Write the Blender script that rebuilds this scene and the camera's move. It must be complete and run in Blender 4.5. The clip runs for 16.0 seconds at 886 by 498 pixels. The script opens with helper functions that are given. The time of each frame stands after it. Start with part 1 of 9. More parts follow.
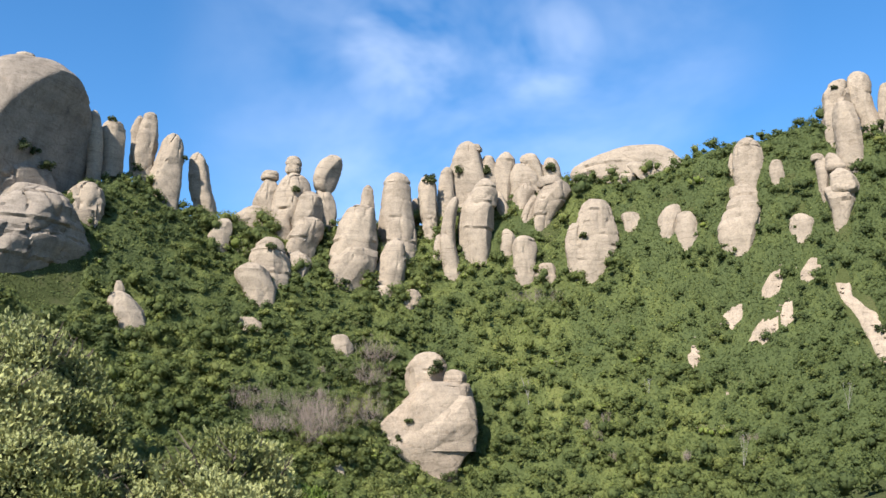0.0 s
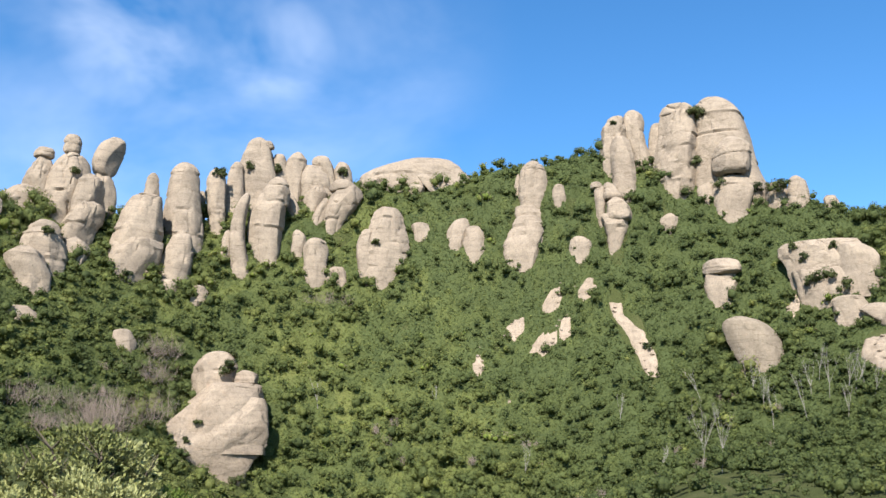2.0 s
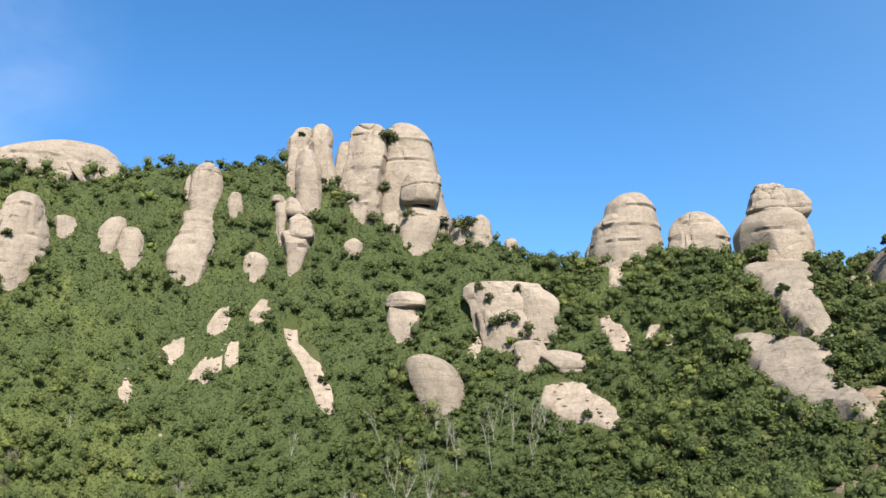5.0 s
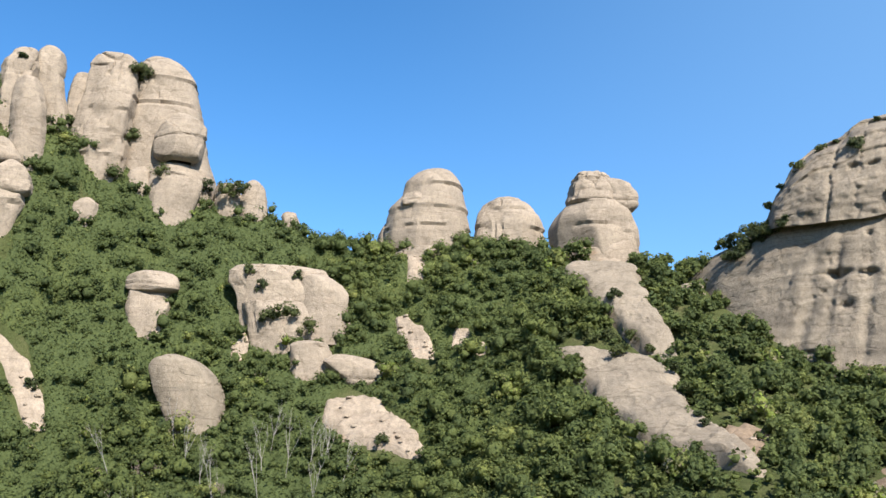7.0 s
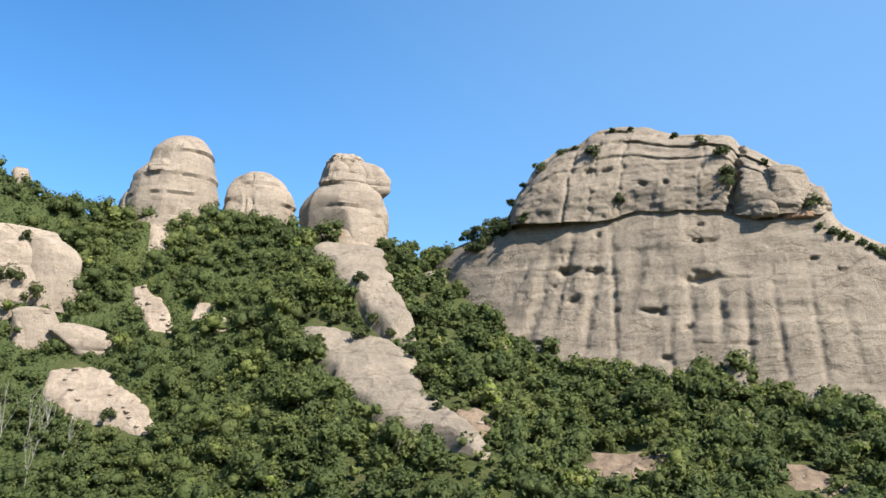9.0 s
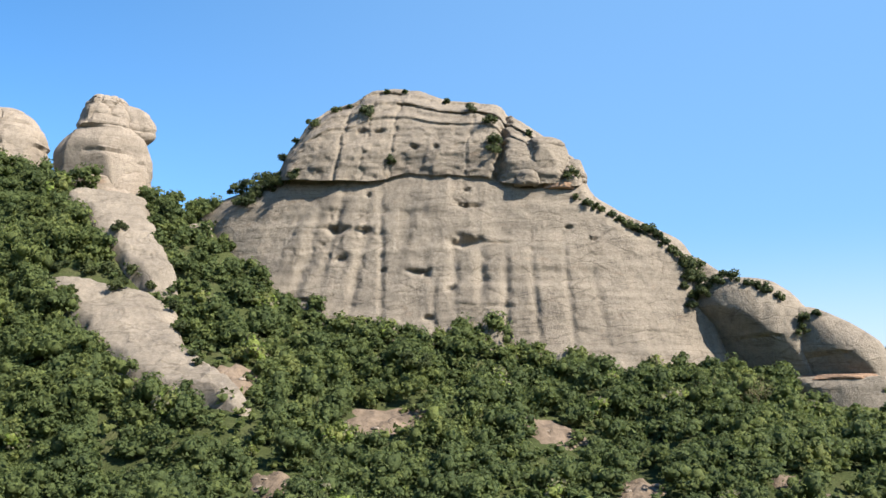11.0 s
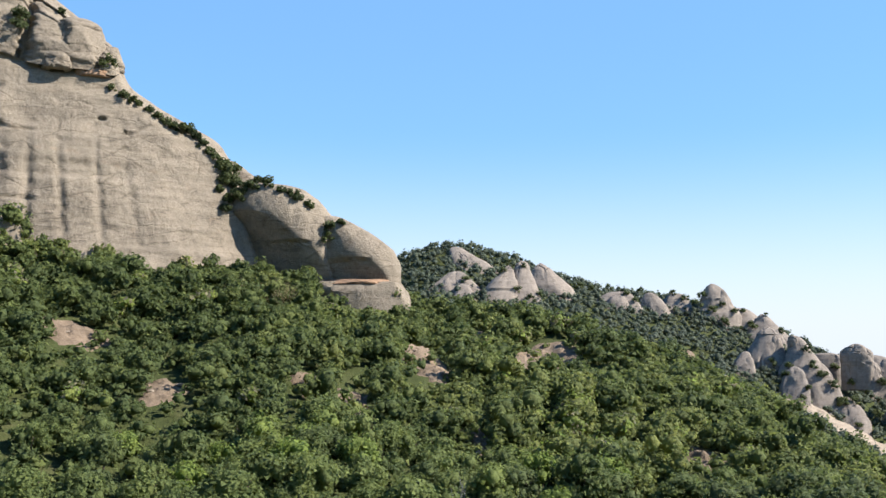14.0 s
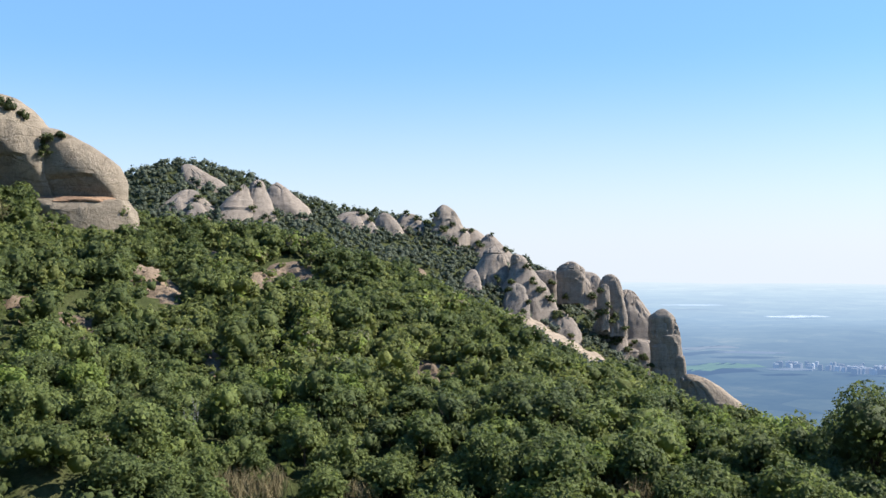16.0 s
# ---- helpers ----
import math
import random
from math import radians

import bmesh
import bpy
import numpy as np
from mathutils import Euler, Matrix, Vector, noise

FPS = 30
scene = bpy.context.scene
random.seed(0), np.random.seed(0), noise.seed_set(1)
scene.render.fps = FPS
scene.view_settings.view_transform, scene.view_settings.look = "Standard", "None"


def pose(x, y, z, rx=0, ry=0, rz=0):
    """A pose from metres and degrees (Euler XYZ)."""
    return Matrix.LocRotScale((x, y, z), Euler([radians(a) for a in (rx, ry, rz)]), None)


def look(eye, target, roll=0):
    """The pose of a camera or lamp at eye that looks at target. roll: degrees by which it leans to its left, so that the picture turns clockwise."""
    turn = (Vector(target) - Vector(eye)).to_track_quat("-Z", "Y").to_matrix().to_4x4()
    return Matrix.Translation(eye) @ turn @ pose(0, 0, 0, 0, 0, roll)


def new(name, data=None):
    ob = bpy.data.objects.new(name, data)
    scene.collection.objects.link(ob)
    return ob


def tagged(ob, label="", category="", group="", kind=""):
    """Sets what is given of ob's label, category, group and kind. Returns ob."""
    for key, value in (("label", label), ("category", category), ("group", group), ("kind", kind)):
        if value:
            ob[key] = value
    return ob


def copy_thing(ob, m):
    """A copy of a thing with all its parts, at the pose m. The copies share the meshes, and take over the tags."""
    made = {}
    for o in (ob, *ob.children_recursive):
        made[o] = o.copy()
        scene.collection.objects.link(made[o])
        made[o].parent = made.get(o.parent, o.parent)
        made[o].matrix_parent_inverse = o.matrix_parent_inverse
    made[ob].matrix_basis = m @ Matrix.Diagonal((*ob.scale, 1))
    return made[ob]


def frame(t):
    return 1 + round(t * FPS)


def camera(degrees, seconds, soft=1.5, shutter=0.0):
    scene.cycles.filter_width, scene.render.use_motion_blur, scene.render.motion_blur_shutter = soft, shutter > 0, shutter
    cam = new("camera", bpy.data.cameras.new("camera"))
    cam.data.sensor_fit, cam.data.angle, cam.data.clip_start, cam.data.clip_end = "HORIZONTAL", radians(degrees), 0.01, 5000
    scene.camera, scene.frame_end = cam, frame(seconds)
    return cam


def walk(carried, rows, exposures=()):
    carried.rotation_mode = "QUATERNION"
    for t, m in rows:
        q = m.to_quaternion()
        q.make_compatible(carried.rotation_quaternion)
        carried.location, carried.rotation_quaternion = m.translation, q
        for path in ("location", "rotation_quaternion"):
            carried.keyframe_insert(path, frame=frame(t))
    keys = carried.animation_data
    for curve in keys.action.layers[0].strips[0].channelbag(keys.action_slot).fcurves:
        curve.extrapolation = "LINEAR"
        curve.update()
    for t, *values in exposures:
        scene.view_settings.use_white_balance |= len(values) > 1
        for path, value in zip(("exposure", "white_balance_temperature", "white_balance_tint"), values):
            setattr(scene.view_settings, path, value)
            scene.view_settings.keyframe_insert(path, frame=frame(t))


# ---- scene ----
cam = camera(49.03, 16.0, soft=1.5)
# seconds, eye, heading (clockwise from +y), pitch, roll in degrees
ROWS = [
    (0, -0.00, -60.58, -14.92, 0.00, 13.84, -0.04),
    (0.5, -6.15, -60.31, -14.72, 5.83, 13.65, -0.00),
    (1, -10.46, -59.53, -15.48, 9.96, 14.37, 0.35),
    (1.5, -13.53, -58.84, -15.73, 12.95, 14.61, 0.26),
    (2, -17.73, -57.84, -15.25, 17.04, 14.15, 0.11),
    (2.5, -22.94, -55.84, -15.75, 22.33, 14.63, -0.01),
    (3, -27.26, -53.55, -16.79, 26.97, 15.61, -0.07),
    (3.5, -29.58, -52.07, -17.49, 29.60, 16.28, 0.04),
    (4, -32.94, -49.98, -17.58, 33.39, 16.37, -0.33),
    (4.2, -34.15, -49.13, -17.66, 34.81, 16.44, -0.31),
    (4.45, -31.86, -45.83, -16.47, 36.67, 16.20, -0.21),
    (4.7, -27.24, -39.19, -14.09, 38.54, 15.96, -0.11),
    (5.0, -21.70, -31.21, -11.22, 40.78, 15.66, 0.01),
    (5.25, -17.08, -24.57, -8.83, 42.65, 15.42, 0.12),
    (5.5, -12.46, -17.92, -6.44, 44.52, 15.17, 0.22),
    (5.8, -6.91, -9.94, -3.57, 46.76, 14.88, 0.34),
    (6.05, -2.29, -3.30, -1.19, 48.63, 14.64, 0.44),
    (6.3, 0.00, 0.00, 0.00, 50.49, 14.39, 0.54),
    (6.5, 0.00, 0.00, 0.00, 51.84, 14.30, 0.64),
    (7, 0.00, 0.00, 0.00, 56.39, 14.13, 0.20),
    (7.5, 0.00, 0.00, 0.00, 60.25, 14.15, -0.09),
    (8, 0.00, 0.00, 0.00, 63.88, 13.93, -0.19),
    (8.5, 0.00, 0.00, 0.00, 67.47, 13.62, -0.42),
    (9, 0.00, 0.00, 0.00, 71.51, 13.01, -0.43),
    (9.75, 0.00, 0.00, 0.00, 76.62, 12.11, -0.31),
    (10.25, 0.00, 0.00, 0.00, 80.02, 11.50, -0.23),
    (10.75, 0.00, 0.00, 0.00, 83.43, 10.90, -0.15),
    (11.3, 0.00, 0.00, 0.00, 87.17, 10.23, -0.06),
    (11.5, 0.00, 0.00, 0.00, 88.17, 9.99, -0.15),
    (12, 0.00, 0.00, 0.00, 92.04, 9.45, -0.36),
    (12.5, 0.00, 0.00, 0.00, 96.21, 8.47, -0.01),
    (13, 0.00, 0.00, 0.00, 101.34, 7.69, -0.03),
    (13.5, 0.00, 0.00, 0.00, 107.86, 5.79, -0.01),
    (14, 0.00, 0.00, 0.00, 112.51, 4.83, 0.04),
    (14.5, 0.00, 0.00, 0.00, 116.97, 3.89, 0.10),
    (15, 0.00, 0.00, 0.00, 121.47, 2.53, 0.22),
    (15.5, 0.00, 0.00, 0.00, 125.09, 1.45, 0.35),
    (16, 0.00, 0.00, 0.00, 127.96, 0.06, 0.27),
]


def heading(eye, yaw, pitch, roll):
    a, e = radians(yaw), radians(pitch)
    way = Vector((math.sin(a) * math.cos(e), math.cos(a) * math.cos(e), math.sin(e)))
    return look(eye, Vector(eye) + way, -roll)


walk(cam, [(t, heading((x, y, z), a, p, r)) for t, x, y, z, a, p, r in ROWS], exposures=[(0.0, 1.55), (4.0, 1.49), (9.0, 1.52), (12.5, 1.57), (16.0, 1.44)])

# ---- light ----
SUN_AZ, SUN_EL = 210.0, 39.0
world = bpy.data.worlds.new("sky")
scene.world = world
world.use_nodes = True
wn, wl = world.node_tree.nodes, world.node_tree.links
wn.clear()
w_out = wn.new("ShaderNodeOutputWorld")
w_bg = wn.new("ShaderNodeBackground")
w_sky = wn.new("ShaderNodeTexSky")
w_sky.sky_type = "NISHITA"
w_sky.sun_disc = False
w_sky.sun_elevation = radians(SUN_EL)
w_sky.sun_rotation = radians(SUN_AZ)
w_sky.altitude = 800
w_sky.air_density = 1.0
w_sky.dust_density = 0.3
w_sky.ozone_density = 2.5
w_bg.inputs["Strength"].default_value = 0.078
# thin cirrus over the ridge
w_co = wn.new("ShaderNodeTexCoord")
w_map = wn.new("ShaderNodeMapping")
w_map.inputs["Rotation"].default_value = (0.0, 0.3, 0.2)
w_map.inputs["Scale"].default_value = (6.0, 6.0, 9.0)
w_noise = wn.new("ShaderNodeTexNoise")
w_noise.inputs["Scale"].default_value = 1.0
w_noise.inputs["Detail"].default_value = 4.5
w_noise.inputs["Roughness"].default_value = 0.55
w_noise.inputs["Distortion"].default_value = 0.25
w_ramp = wn.new("ShaderNodeMapRange")
w_ramp.inputs["From Min"].default_value = 0.32
w_ramp.inputs["From Max"].default_value = 0.74
w_ramp.inputs["To Max"].default_value = 0.46
veil = None
for c_az, c_el, inner, outer, amount in ((-2.4, 25.2, 0.2, 5.4, 0.82), (6.5, 25.2, 0.2, 4.8, 0.76), (2.0, 23.0, 0.5, 19.0, 0.36)):
    ca, ce = radians(c_az), radians(c_el)
    w_dot = wn.new("ShaderNodeVectorMath")
    w_dot.operation = "DOT_PRODUCT"
    w_dot.inputs[1].default_value = (math.sin(ca) * math.cos(ce), math.cos(ca) * math.cos(ce), math.sin(ce))
    wl.new(w_co.outputs["Generated"], w_dot.inputs[0])
    w_near = wn.new("ShaderNodeMapRange")
    w_near.interpolation_type = "SMOOTHSTEP"
    w_near.inputs["From Min"].default_value = math.cos(radians(outer))
    w_near.inputs["From Max"].default_value = math.cos(radians(inner))
    w_near.inputs["To Max"].default_value = amount
    wl.new(w_dot.outputs["Value"], w_near.inputs["Value"])
    if veil is None:
        veil = w_near.outputs["Result"]
    else:
        w_both = wn.new("ShaderNodeMath")
        w_both.operation = "MAXIMUM"
        wl.new(veil, w_both.inputs[0])
        wl.new(w_near.outputs["Result"], w_both.inputs[1])
        veil = w_both.outputs["Value"]
w_mul = wn.new("ShaderNodeMath")
w_mul.operation = "MULTIPLY"
w_mix = wn.new("ShaderNodeMixRGB")
w_mix.inputs[2].default_value = (9.0, 9.3, 10.0, 1)
wl.new(w_co.outputs["Generated"], w_map.inputs["Vector"])
wl.new(w_map.outputs["Vector"], w_noise.inputs["Vector"])
wl.new(w_noise.outputs["Fac"], w_ramp.inputs["Value"])
wl.new(w_ramp.outputs["Result"], w_mul.inputs[0])
wl.new(veil, w_mul.inputs[1])
wl.new(w_mul.outputs["Value"], w_mix.inputs[0])
w_sat = wn.new("ShaderNodeHueSaturation")
w_sat.inputs["Saturation"].default_value = 1.28
wl.new(w_sky.outputs["Color"], w_sat.inputs["Color"])
wl.new(w_sat.outputs["Color"], w_mix.inputs[1])
# pale haze towards the horizon
w_sep = wn.new("ShaderNodeSeparateXYZ")
w_low = wn.new("ShaderNodeMapRange")
w_low.interpolation_type = "SMOOTHSTEP"
w_low.inputs["From Min"].default_value = 0.21
w_low.inputs["From Max"].default_value = -0.04
w_low.inputs["To Max"].default_value = 0.9
w_haze = wn.new("ShaderNodeMixRGB")
w_haze.inputs[2].default_value = (4.05, 4.36, 4.78, 1)
wl.new(w_co.outputs["Generated"], w_sep.inputs[0])
wl.new(w_sep.outputs["Z"], w_low.inputs["Value"])
wl.new(w_low.outputs["Result"], w_haze.inputs[0])
# brighter air over the plain
w_east = wn.new("ShaderNodeVectorMath")
w_east.operation = "DOT_PRODUCT"
ga, ge = radians(126), radians(12)
w_east.inputs[1].default_value = (math.sin(ga) * math.cos(ge), math.cos(ga) * math.cos(ge), math.sin(ge))
wl.new(w_co.outputs["Generated"], w_east.inputs[0])
w_air = wn.new("ShaderNodeMapRange")
w_air.interpolation_type = "SMOOTHSTEP"
w_air.inputs["From Min"].default_value = math.cos(radians(75))
w_air.inputs["From Max"].default_value = math.cos(radians(8))
w_air.inputs["To Max"].default_value = 0.62
wl.new(w_east.outputs["Value"], w_air.inputs["Value"])
w_glow = wn.new("ShaderNodeMixRGB")
w_glow.inputs[2].default_value = (1.45, 2.85, 4.95, 1)
wl.new(w_air.outputs["Result"], w_glow.inputs[0])
wl.new(w_mix.outputs["Color"], w_glow.inputs[1])
wl.new(w_glow.outputs["Color"], w_haze.inputs[1])
wl.new(w_haze.outputs["Color"], w_bg.inputs["Color"])
wl.new(w_bg.outputs["Background"], w_out.inputs["Surface"])

sun = new("sun", bpy.data.lights.new("sun", "SUN"))
sun.data.energy = 3.75
sun.data.angle = radians(0.5)
sun.data.color = (1.0, 0.955, 0.88)
sa, se = radians(SUN_AZ), radians(SUN_EL)
SUN_DIR = Vector((math.sin(sa) * math.cos(se), math.cos(sa) * math.cos(se), math.sin(se)))
sun.matrix_world = look(SUN_DIR * 300, (0, 0, 0))


# ---- materials ----
def shader(name):
    m = bpy.data.materials.new(name)
    m.use_nodes = True
    n, l = m.node_tree.nodes, m.node_tree.links
    return m, n, l, n["Principled BSDF"]


def ramp(n, stops):
    r = n.new("ShaderNodeValToRGB")
    while len(r.color_ramp.elements) < len(stops):
        r.color_ramp.elements.new(0.5)
    for e, (p, c) in zip(r.color_ramp.elements, stops):
        e.position, e.color = p, (*c, 1)
    return r


def noise_node(n, l, co, scale, detail=4.0, rough=0.6, stretch=None, distort=0.0):
    t = n.new("ShaderNodeTexNoise")
    t.inputs["Scale"].default_value = scale
    t.inputs["Detail"].default_value = detail
    t.inputs["Roughness"].default_value = rough
    t.inputs["Distortion"].default_value = distort
    if stretch:
        mp = n.new("ShaderNodeMapping")
        mp.inputs["Scale"].default_value = stretch
        l.new(co, mp.inputs["Vector"])
        co = mp.outputs["Vector"]
    l.new(co, t.inputs["Vector"])
    return t


def mix(n, l, kind, fac, a, b):
    x = n.new("ShaderNodeMixRGB")
    x.blend_type = kind
    for i, v in enumerate((fac, a, b)):
        if hasattr(v, "links"):
            l.new(v, x.inputs[i])
        elif i == 0:
            x.inputs[0].default_value = v
        else:
            x.inputs[i].default_value = (*v, 1)
    return x.outputs["Color"]


def rock_material(name, pale, dark, streak=0.5, warm=0.5, joints=0.8, wear=0.4):
    m, n, l, b = shader(name)
    geo = n.new("ShaderNodeNewGeometry").outputs["Position"]
    big = noise_node(n, l, geo, 0.12, 4.0, 0.6)
    base = ramp(n, [(0.3, dark), (0.62, pale)])
    l.new(big.outputs["Fac"], base.inputs["Fac"])
    # beds of slightly different tone
    bed = noise_node(n, l, geo, 1.0, 3.0, 0.6, (0.05, 0.05, 0.9))
    bedr = ramp(n, [(0.35, (0.82, 0.8, 0.78)), (0.6, (1.05, 1.03, 1.0))])
    l.new(bed.outputs["Fac"], bedr.inputs["Fac"])
    c = mix(n, l, "MULTIPLY", 0.55, base.outputs["Color"], bedr.outputs["Color"])
    # dark water streaks running down the face
    st = noise_node(n, l, geo, 1.0, 3.0, 0.55, (0.45, 0.45, 0.035))
    str_ = ramp(n, [(0.54, (1, 1, 1)), (0.66, (0.42, 0.41, 0.4))])
    l.new(st.outputs["Fac"], str_.inputs["Fac"])
    c = mix(n, l, "MULTIPLY", streak, c, str_.outputs["Color"])
    # ochre stains
    oc = noise_node(n, l, geo, 0.3, 4.0, 0.6, (1, 1, 2.2))
    ocr = ramp(n, [(0.62, (0, 0, 0)), (0.78, (warm, warm, warm))])
    l.new(oc.outputs["Fac"], ocr.inputs["Fac"])
    c = mix(n, l, "MIX", ocr.outputs["Color"], c, (0.36, 0.22, 0.13))
    # bedding joints: thin dark broken lines
    jt = noise_node(n, l, geo, 1.0, 2.0, 0.5, (0.06, 0.06, 0.42), 0.3)
    jr = ramp(n, [(0.478, (1, 1, 1)), (0.497, (0.3, 0.28, 0.26)), (0.503, (0.3, 0.28, 0.26)), (0.522, (1, 1, 1))])
    l.new(jt.outputs["Fac"], jr.inputs["Fac"])
    gate = noise_node(n, l, geo, 0.35, 3.0, 0.6)
    gr_ = ramp(n, [(0.45, (0, 0, 0)), (0.58, (joints, joints, joints))])
    l.new(gate.outputs["Fac"], gr_.inputs["Fac"])
    c = mix(n, l, "MULTIPLY", gr_.outputs["Color"], c, jr.outputs["Color"])
    # grey weathering patches
    we = noise_node(n, l, geo, 0.5, 7.0, 0.7, (1, 1, 0.6))
    wr = ramp(n, [(0.34, (0.6, 0.6, 0.6)), (0.56, (1.0, 1.0, 1.0))])
    l.new(we.outputs["Fac"], wr.inputs["Fac"])
    c = mix(n, l, "MULTIPLY", wear, c, wr.outputs["Color"])
    # joints between beds, and upright clefts
    wob = noise_node(n, l, geo, 0.35, 3.0, 0.6)
    warp = n.new("ShaderNodeVectorMath")
    warp.operation = "MULTIPLY_ADD"
    warp.inputs[1].default_value = (1.6, 1.6, 1.6)
    l.new(wob.outputs["Color"], warp.inputs[0])
    l.new(geo, warp.inputs[2])
    relief = None
    for k, (sx, sz, width, amount) in enumerate(((0.1, 0.34, 0.014, joints), (0.3, 0.06, 0.009, joints * 0.6))):
        mp = n.new("ShaderNodeMapping")
        mp.inputs["Scale"].default_value = (sx, sx, sz)
        mp.inputs["Location"].default_value = (3.1 * k, 1.7 * k, 5.3 * k)
        l.new(warp.outputs["Vector"], mp.inputs["Vector"])
        vo = n.new("ShaderNodeTexVoronoi")
        vo.feature = "DISTANCE_TO_EDGE"
        vo.inputs["Scale"].default_value = 1.0
        l.new(mp.outputs["Vector"], vo.inputs["Vector"])
        cr = ramp(n, [(0.0, (0.22, 0.2, 0.18)), (width, (0.6, 0.58, 0.56)), (width * 2.5, (1, 1, 1))])
        l.new(vo.outputs["Distance"], cr.inputs["Fac"])
        gt = noise_node(n, l, geo, 0.3 + 0.1 * k, 3.0, 0.6, (1, 1, 1 + k))
        gtr = ramp(n, [(0.44, (0, 0, 0)), (0.56, (amount, amount, amount))])
        l.new(gt.outputs["Fac"], gtr.inputs["Fac"])
        c = mix(n, l, "MULTIPLY", gtr.outputs["Color"], c, cr.outputs["Color"])
        step = mix(n, l, "MULTIPLY", gtr.outputs["Color"], (1, 1, 1), cr.outputs["Color"])
        relief = step if relief is None else mix(n, l, "MULTIPLY", 1.0, relief, step)
    # pebbles and lichen specks
    vor = n.new("ShaderNodeTexVoronoi")
    vor.inputs["Scale"].default_value = 2.6
    l.new(geo, vor.inputs["Vector"])
    vr = ramp(n, [(0.0, (0.8, 0.8, 0.8)), (0.5, (1.08, 1.06, 1.04))])
    l.new(vor.outputs["Distance"], vr.inputs["Fac"])
    c = mix(n, l, "MULTIPLY", 0.6, c, vr.outputs["Color"])
    sp = noise_node(n, l, geo, 1.6, 8.0, 0.75)
    spr = ramp(n, [(0.3, (0.6, 0.58, 0.56)), (0.55, (1.08, 1.07, 1.06))])
    l.new(sp.outputs["Fac"], spr.inputs["Fac"])
    c = mix(n, l, "MULTIPLY", 0.52, c, spr.outputs["Color"])
    l.new(c, b.inputs["Base Color"])
    b.inputs["Roughness"].default_value = 0.95
    b.inputs["Specular IOR Level"].default_value = 0.2
    bump = n.new("ShaderNodeBump")
    bump.inputs["Strength"].default_value = 1.0
    bump.inputs["Distance"].default_value = 0.24
    l.new(mix(n, l, "ADD", 0.7, sp.outputs["Fac"], relief), bump.inputs["Height"])
    l.new(bump.outputs["Normal"], b.inputs["Normal"])
    return m


ROCK = rock_material("conglomerate", (0.312, 0.260, 0.204), (0.252, 0.209, 0.164), 0.08, 0.14, 0.3, 0.35)
SLAB = rock_material("streaked_conglomerate", (0.26, 0.219, 0.169), (0.205, 0.172, 0.134), 0.18, 0.2, 0.42, 0.4)
PALE = rock_material("bare_rock_and_sand", (0.33, 0.272, 0.212), (0.255, 0.206, 0.158), 0.08, 0.4, 0.3, 0.45)
EARTH = rock_material("bare_brown_earth", (0.232, 0.174, 0.124), (0.140, 0.105, 0.075), 0.1, 0.4, 0.2, 0.6)
OCHRE = rock_material("ochre_rock", (0.336, 0.215, 0.137), (0.240, 0.162, 0.116), 0.2, 0.8, 0.4)
# darker rock tone, lowered further to carry shade of the left dome group
DARK = rock_material("shade_dark_conglomerate", (0.268, 0.227, 0.187), (0.200, 0.170, 0.141), 0.3, 0.2, 0.35, 0.55)
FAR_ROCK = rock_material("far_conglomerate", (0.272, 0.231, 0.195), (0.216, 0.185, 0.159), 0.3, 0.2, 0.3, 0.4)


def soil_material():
    m, n, l, b = shader("shaded_scrub_soil")
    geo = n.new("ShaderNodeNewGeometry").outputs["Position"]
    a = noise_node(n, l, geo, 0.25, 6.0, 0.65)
    # soil kept dark green: shade of the brush between crowns is in its colour
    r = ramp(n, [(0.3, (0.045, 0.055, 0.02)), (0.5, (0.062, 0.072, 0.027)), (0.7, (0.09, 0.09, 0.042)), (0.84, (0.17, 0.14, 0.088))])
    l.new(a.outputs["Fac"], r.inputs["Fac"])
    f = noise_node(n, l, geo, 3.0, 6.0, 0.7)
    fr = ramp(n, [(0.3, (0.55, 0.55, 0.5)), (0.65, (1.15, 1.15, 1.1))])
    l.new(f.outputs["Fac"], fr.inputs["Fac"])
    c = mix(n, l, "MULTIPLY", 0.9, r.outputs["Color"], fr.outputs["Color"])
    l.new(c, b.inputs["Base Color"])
    b.inputs["Roughness"].default_value = 1.0
    b.inputs["Specular IOR Level"].default_value = 0.1
    bump = n.new("ShaderNodeBump")
    bump.inputs["Strength"].default_value = 0.8
    bump.inputs["Distance"].default_value = 0.3
    l.new(f.outputs["Fac"], bump.inputs["Height"])
    l.new(bump.outputs["Normal"], b.inputs["Normal"])
    return m


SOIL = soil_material()


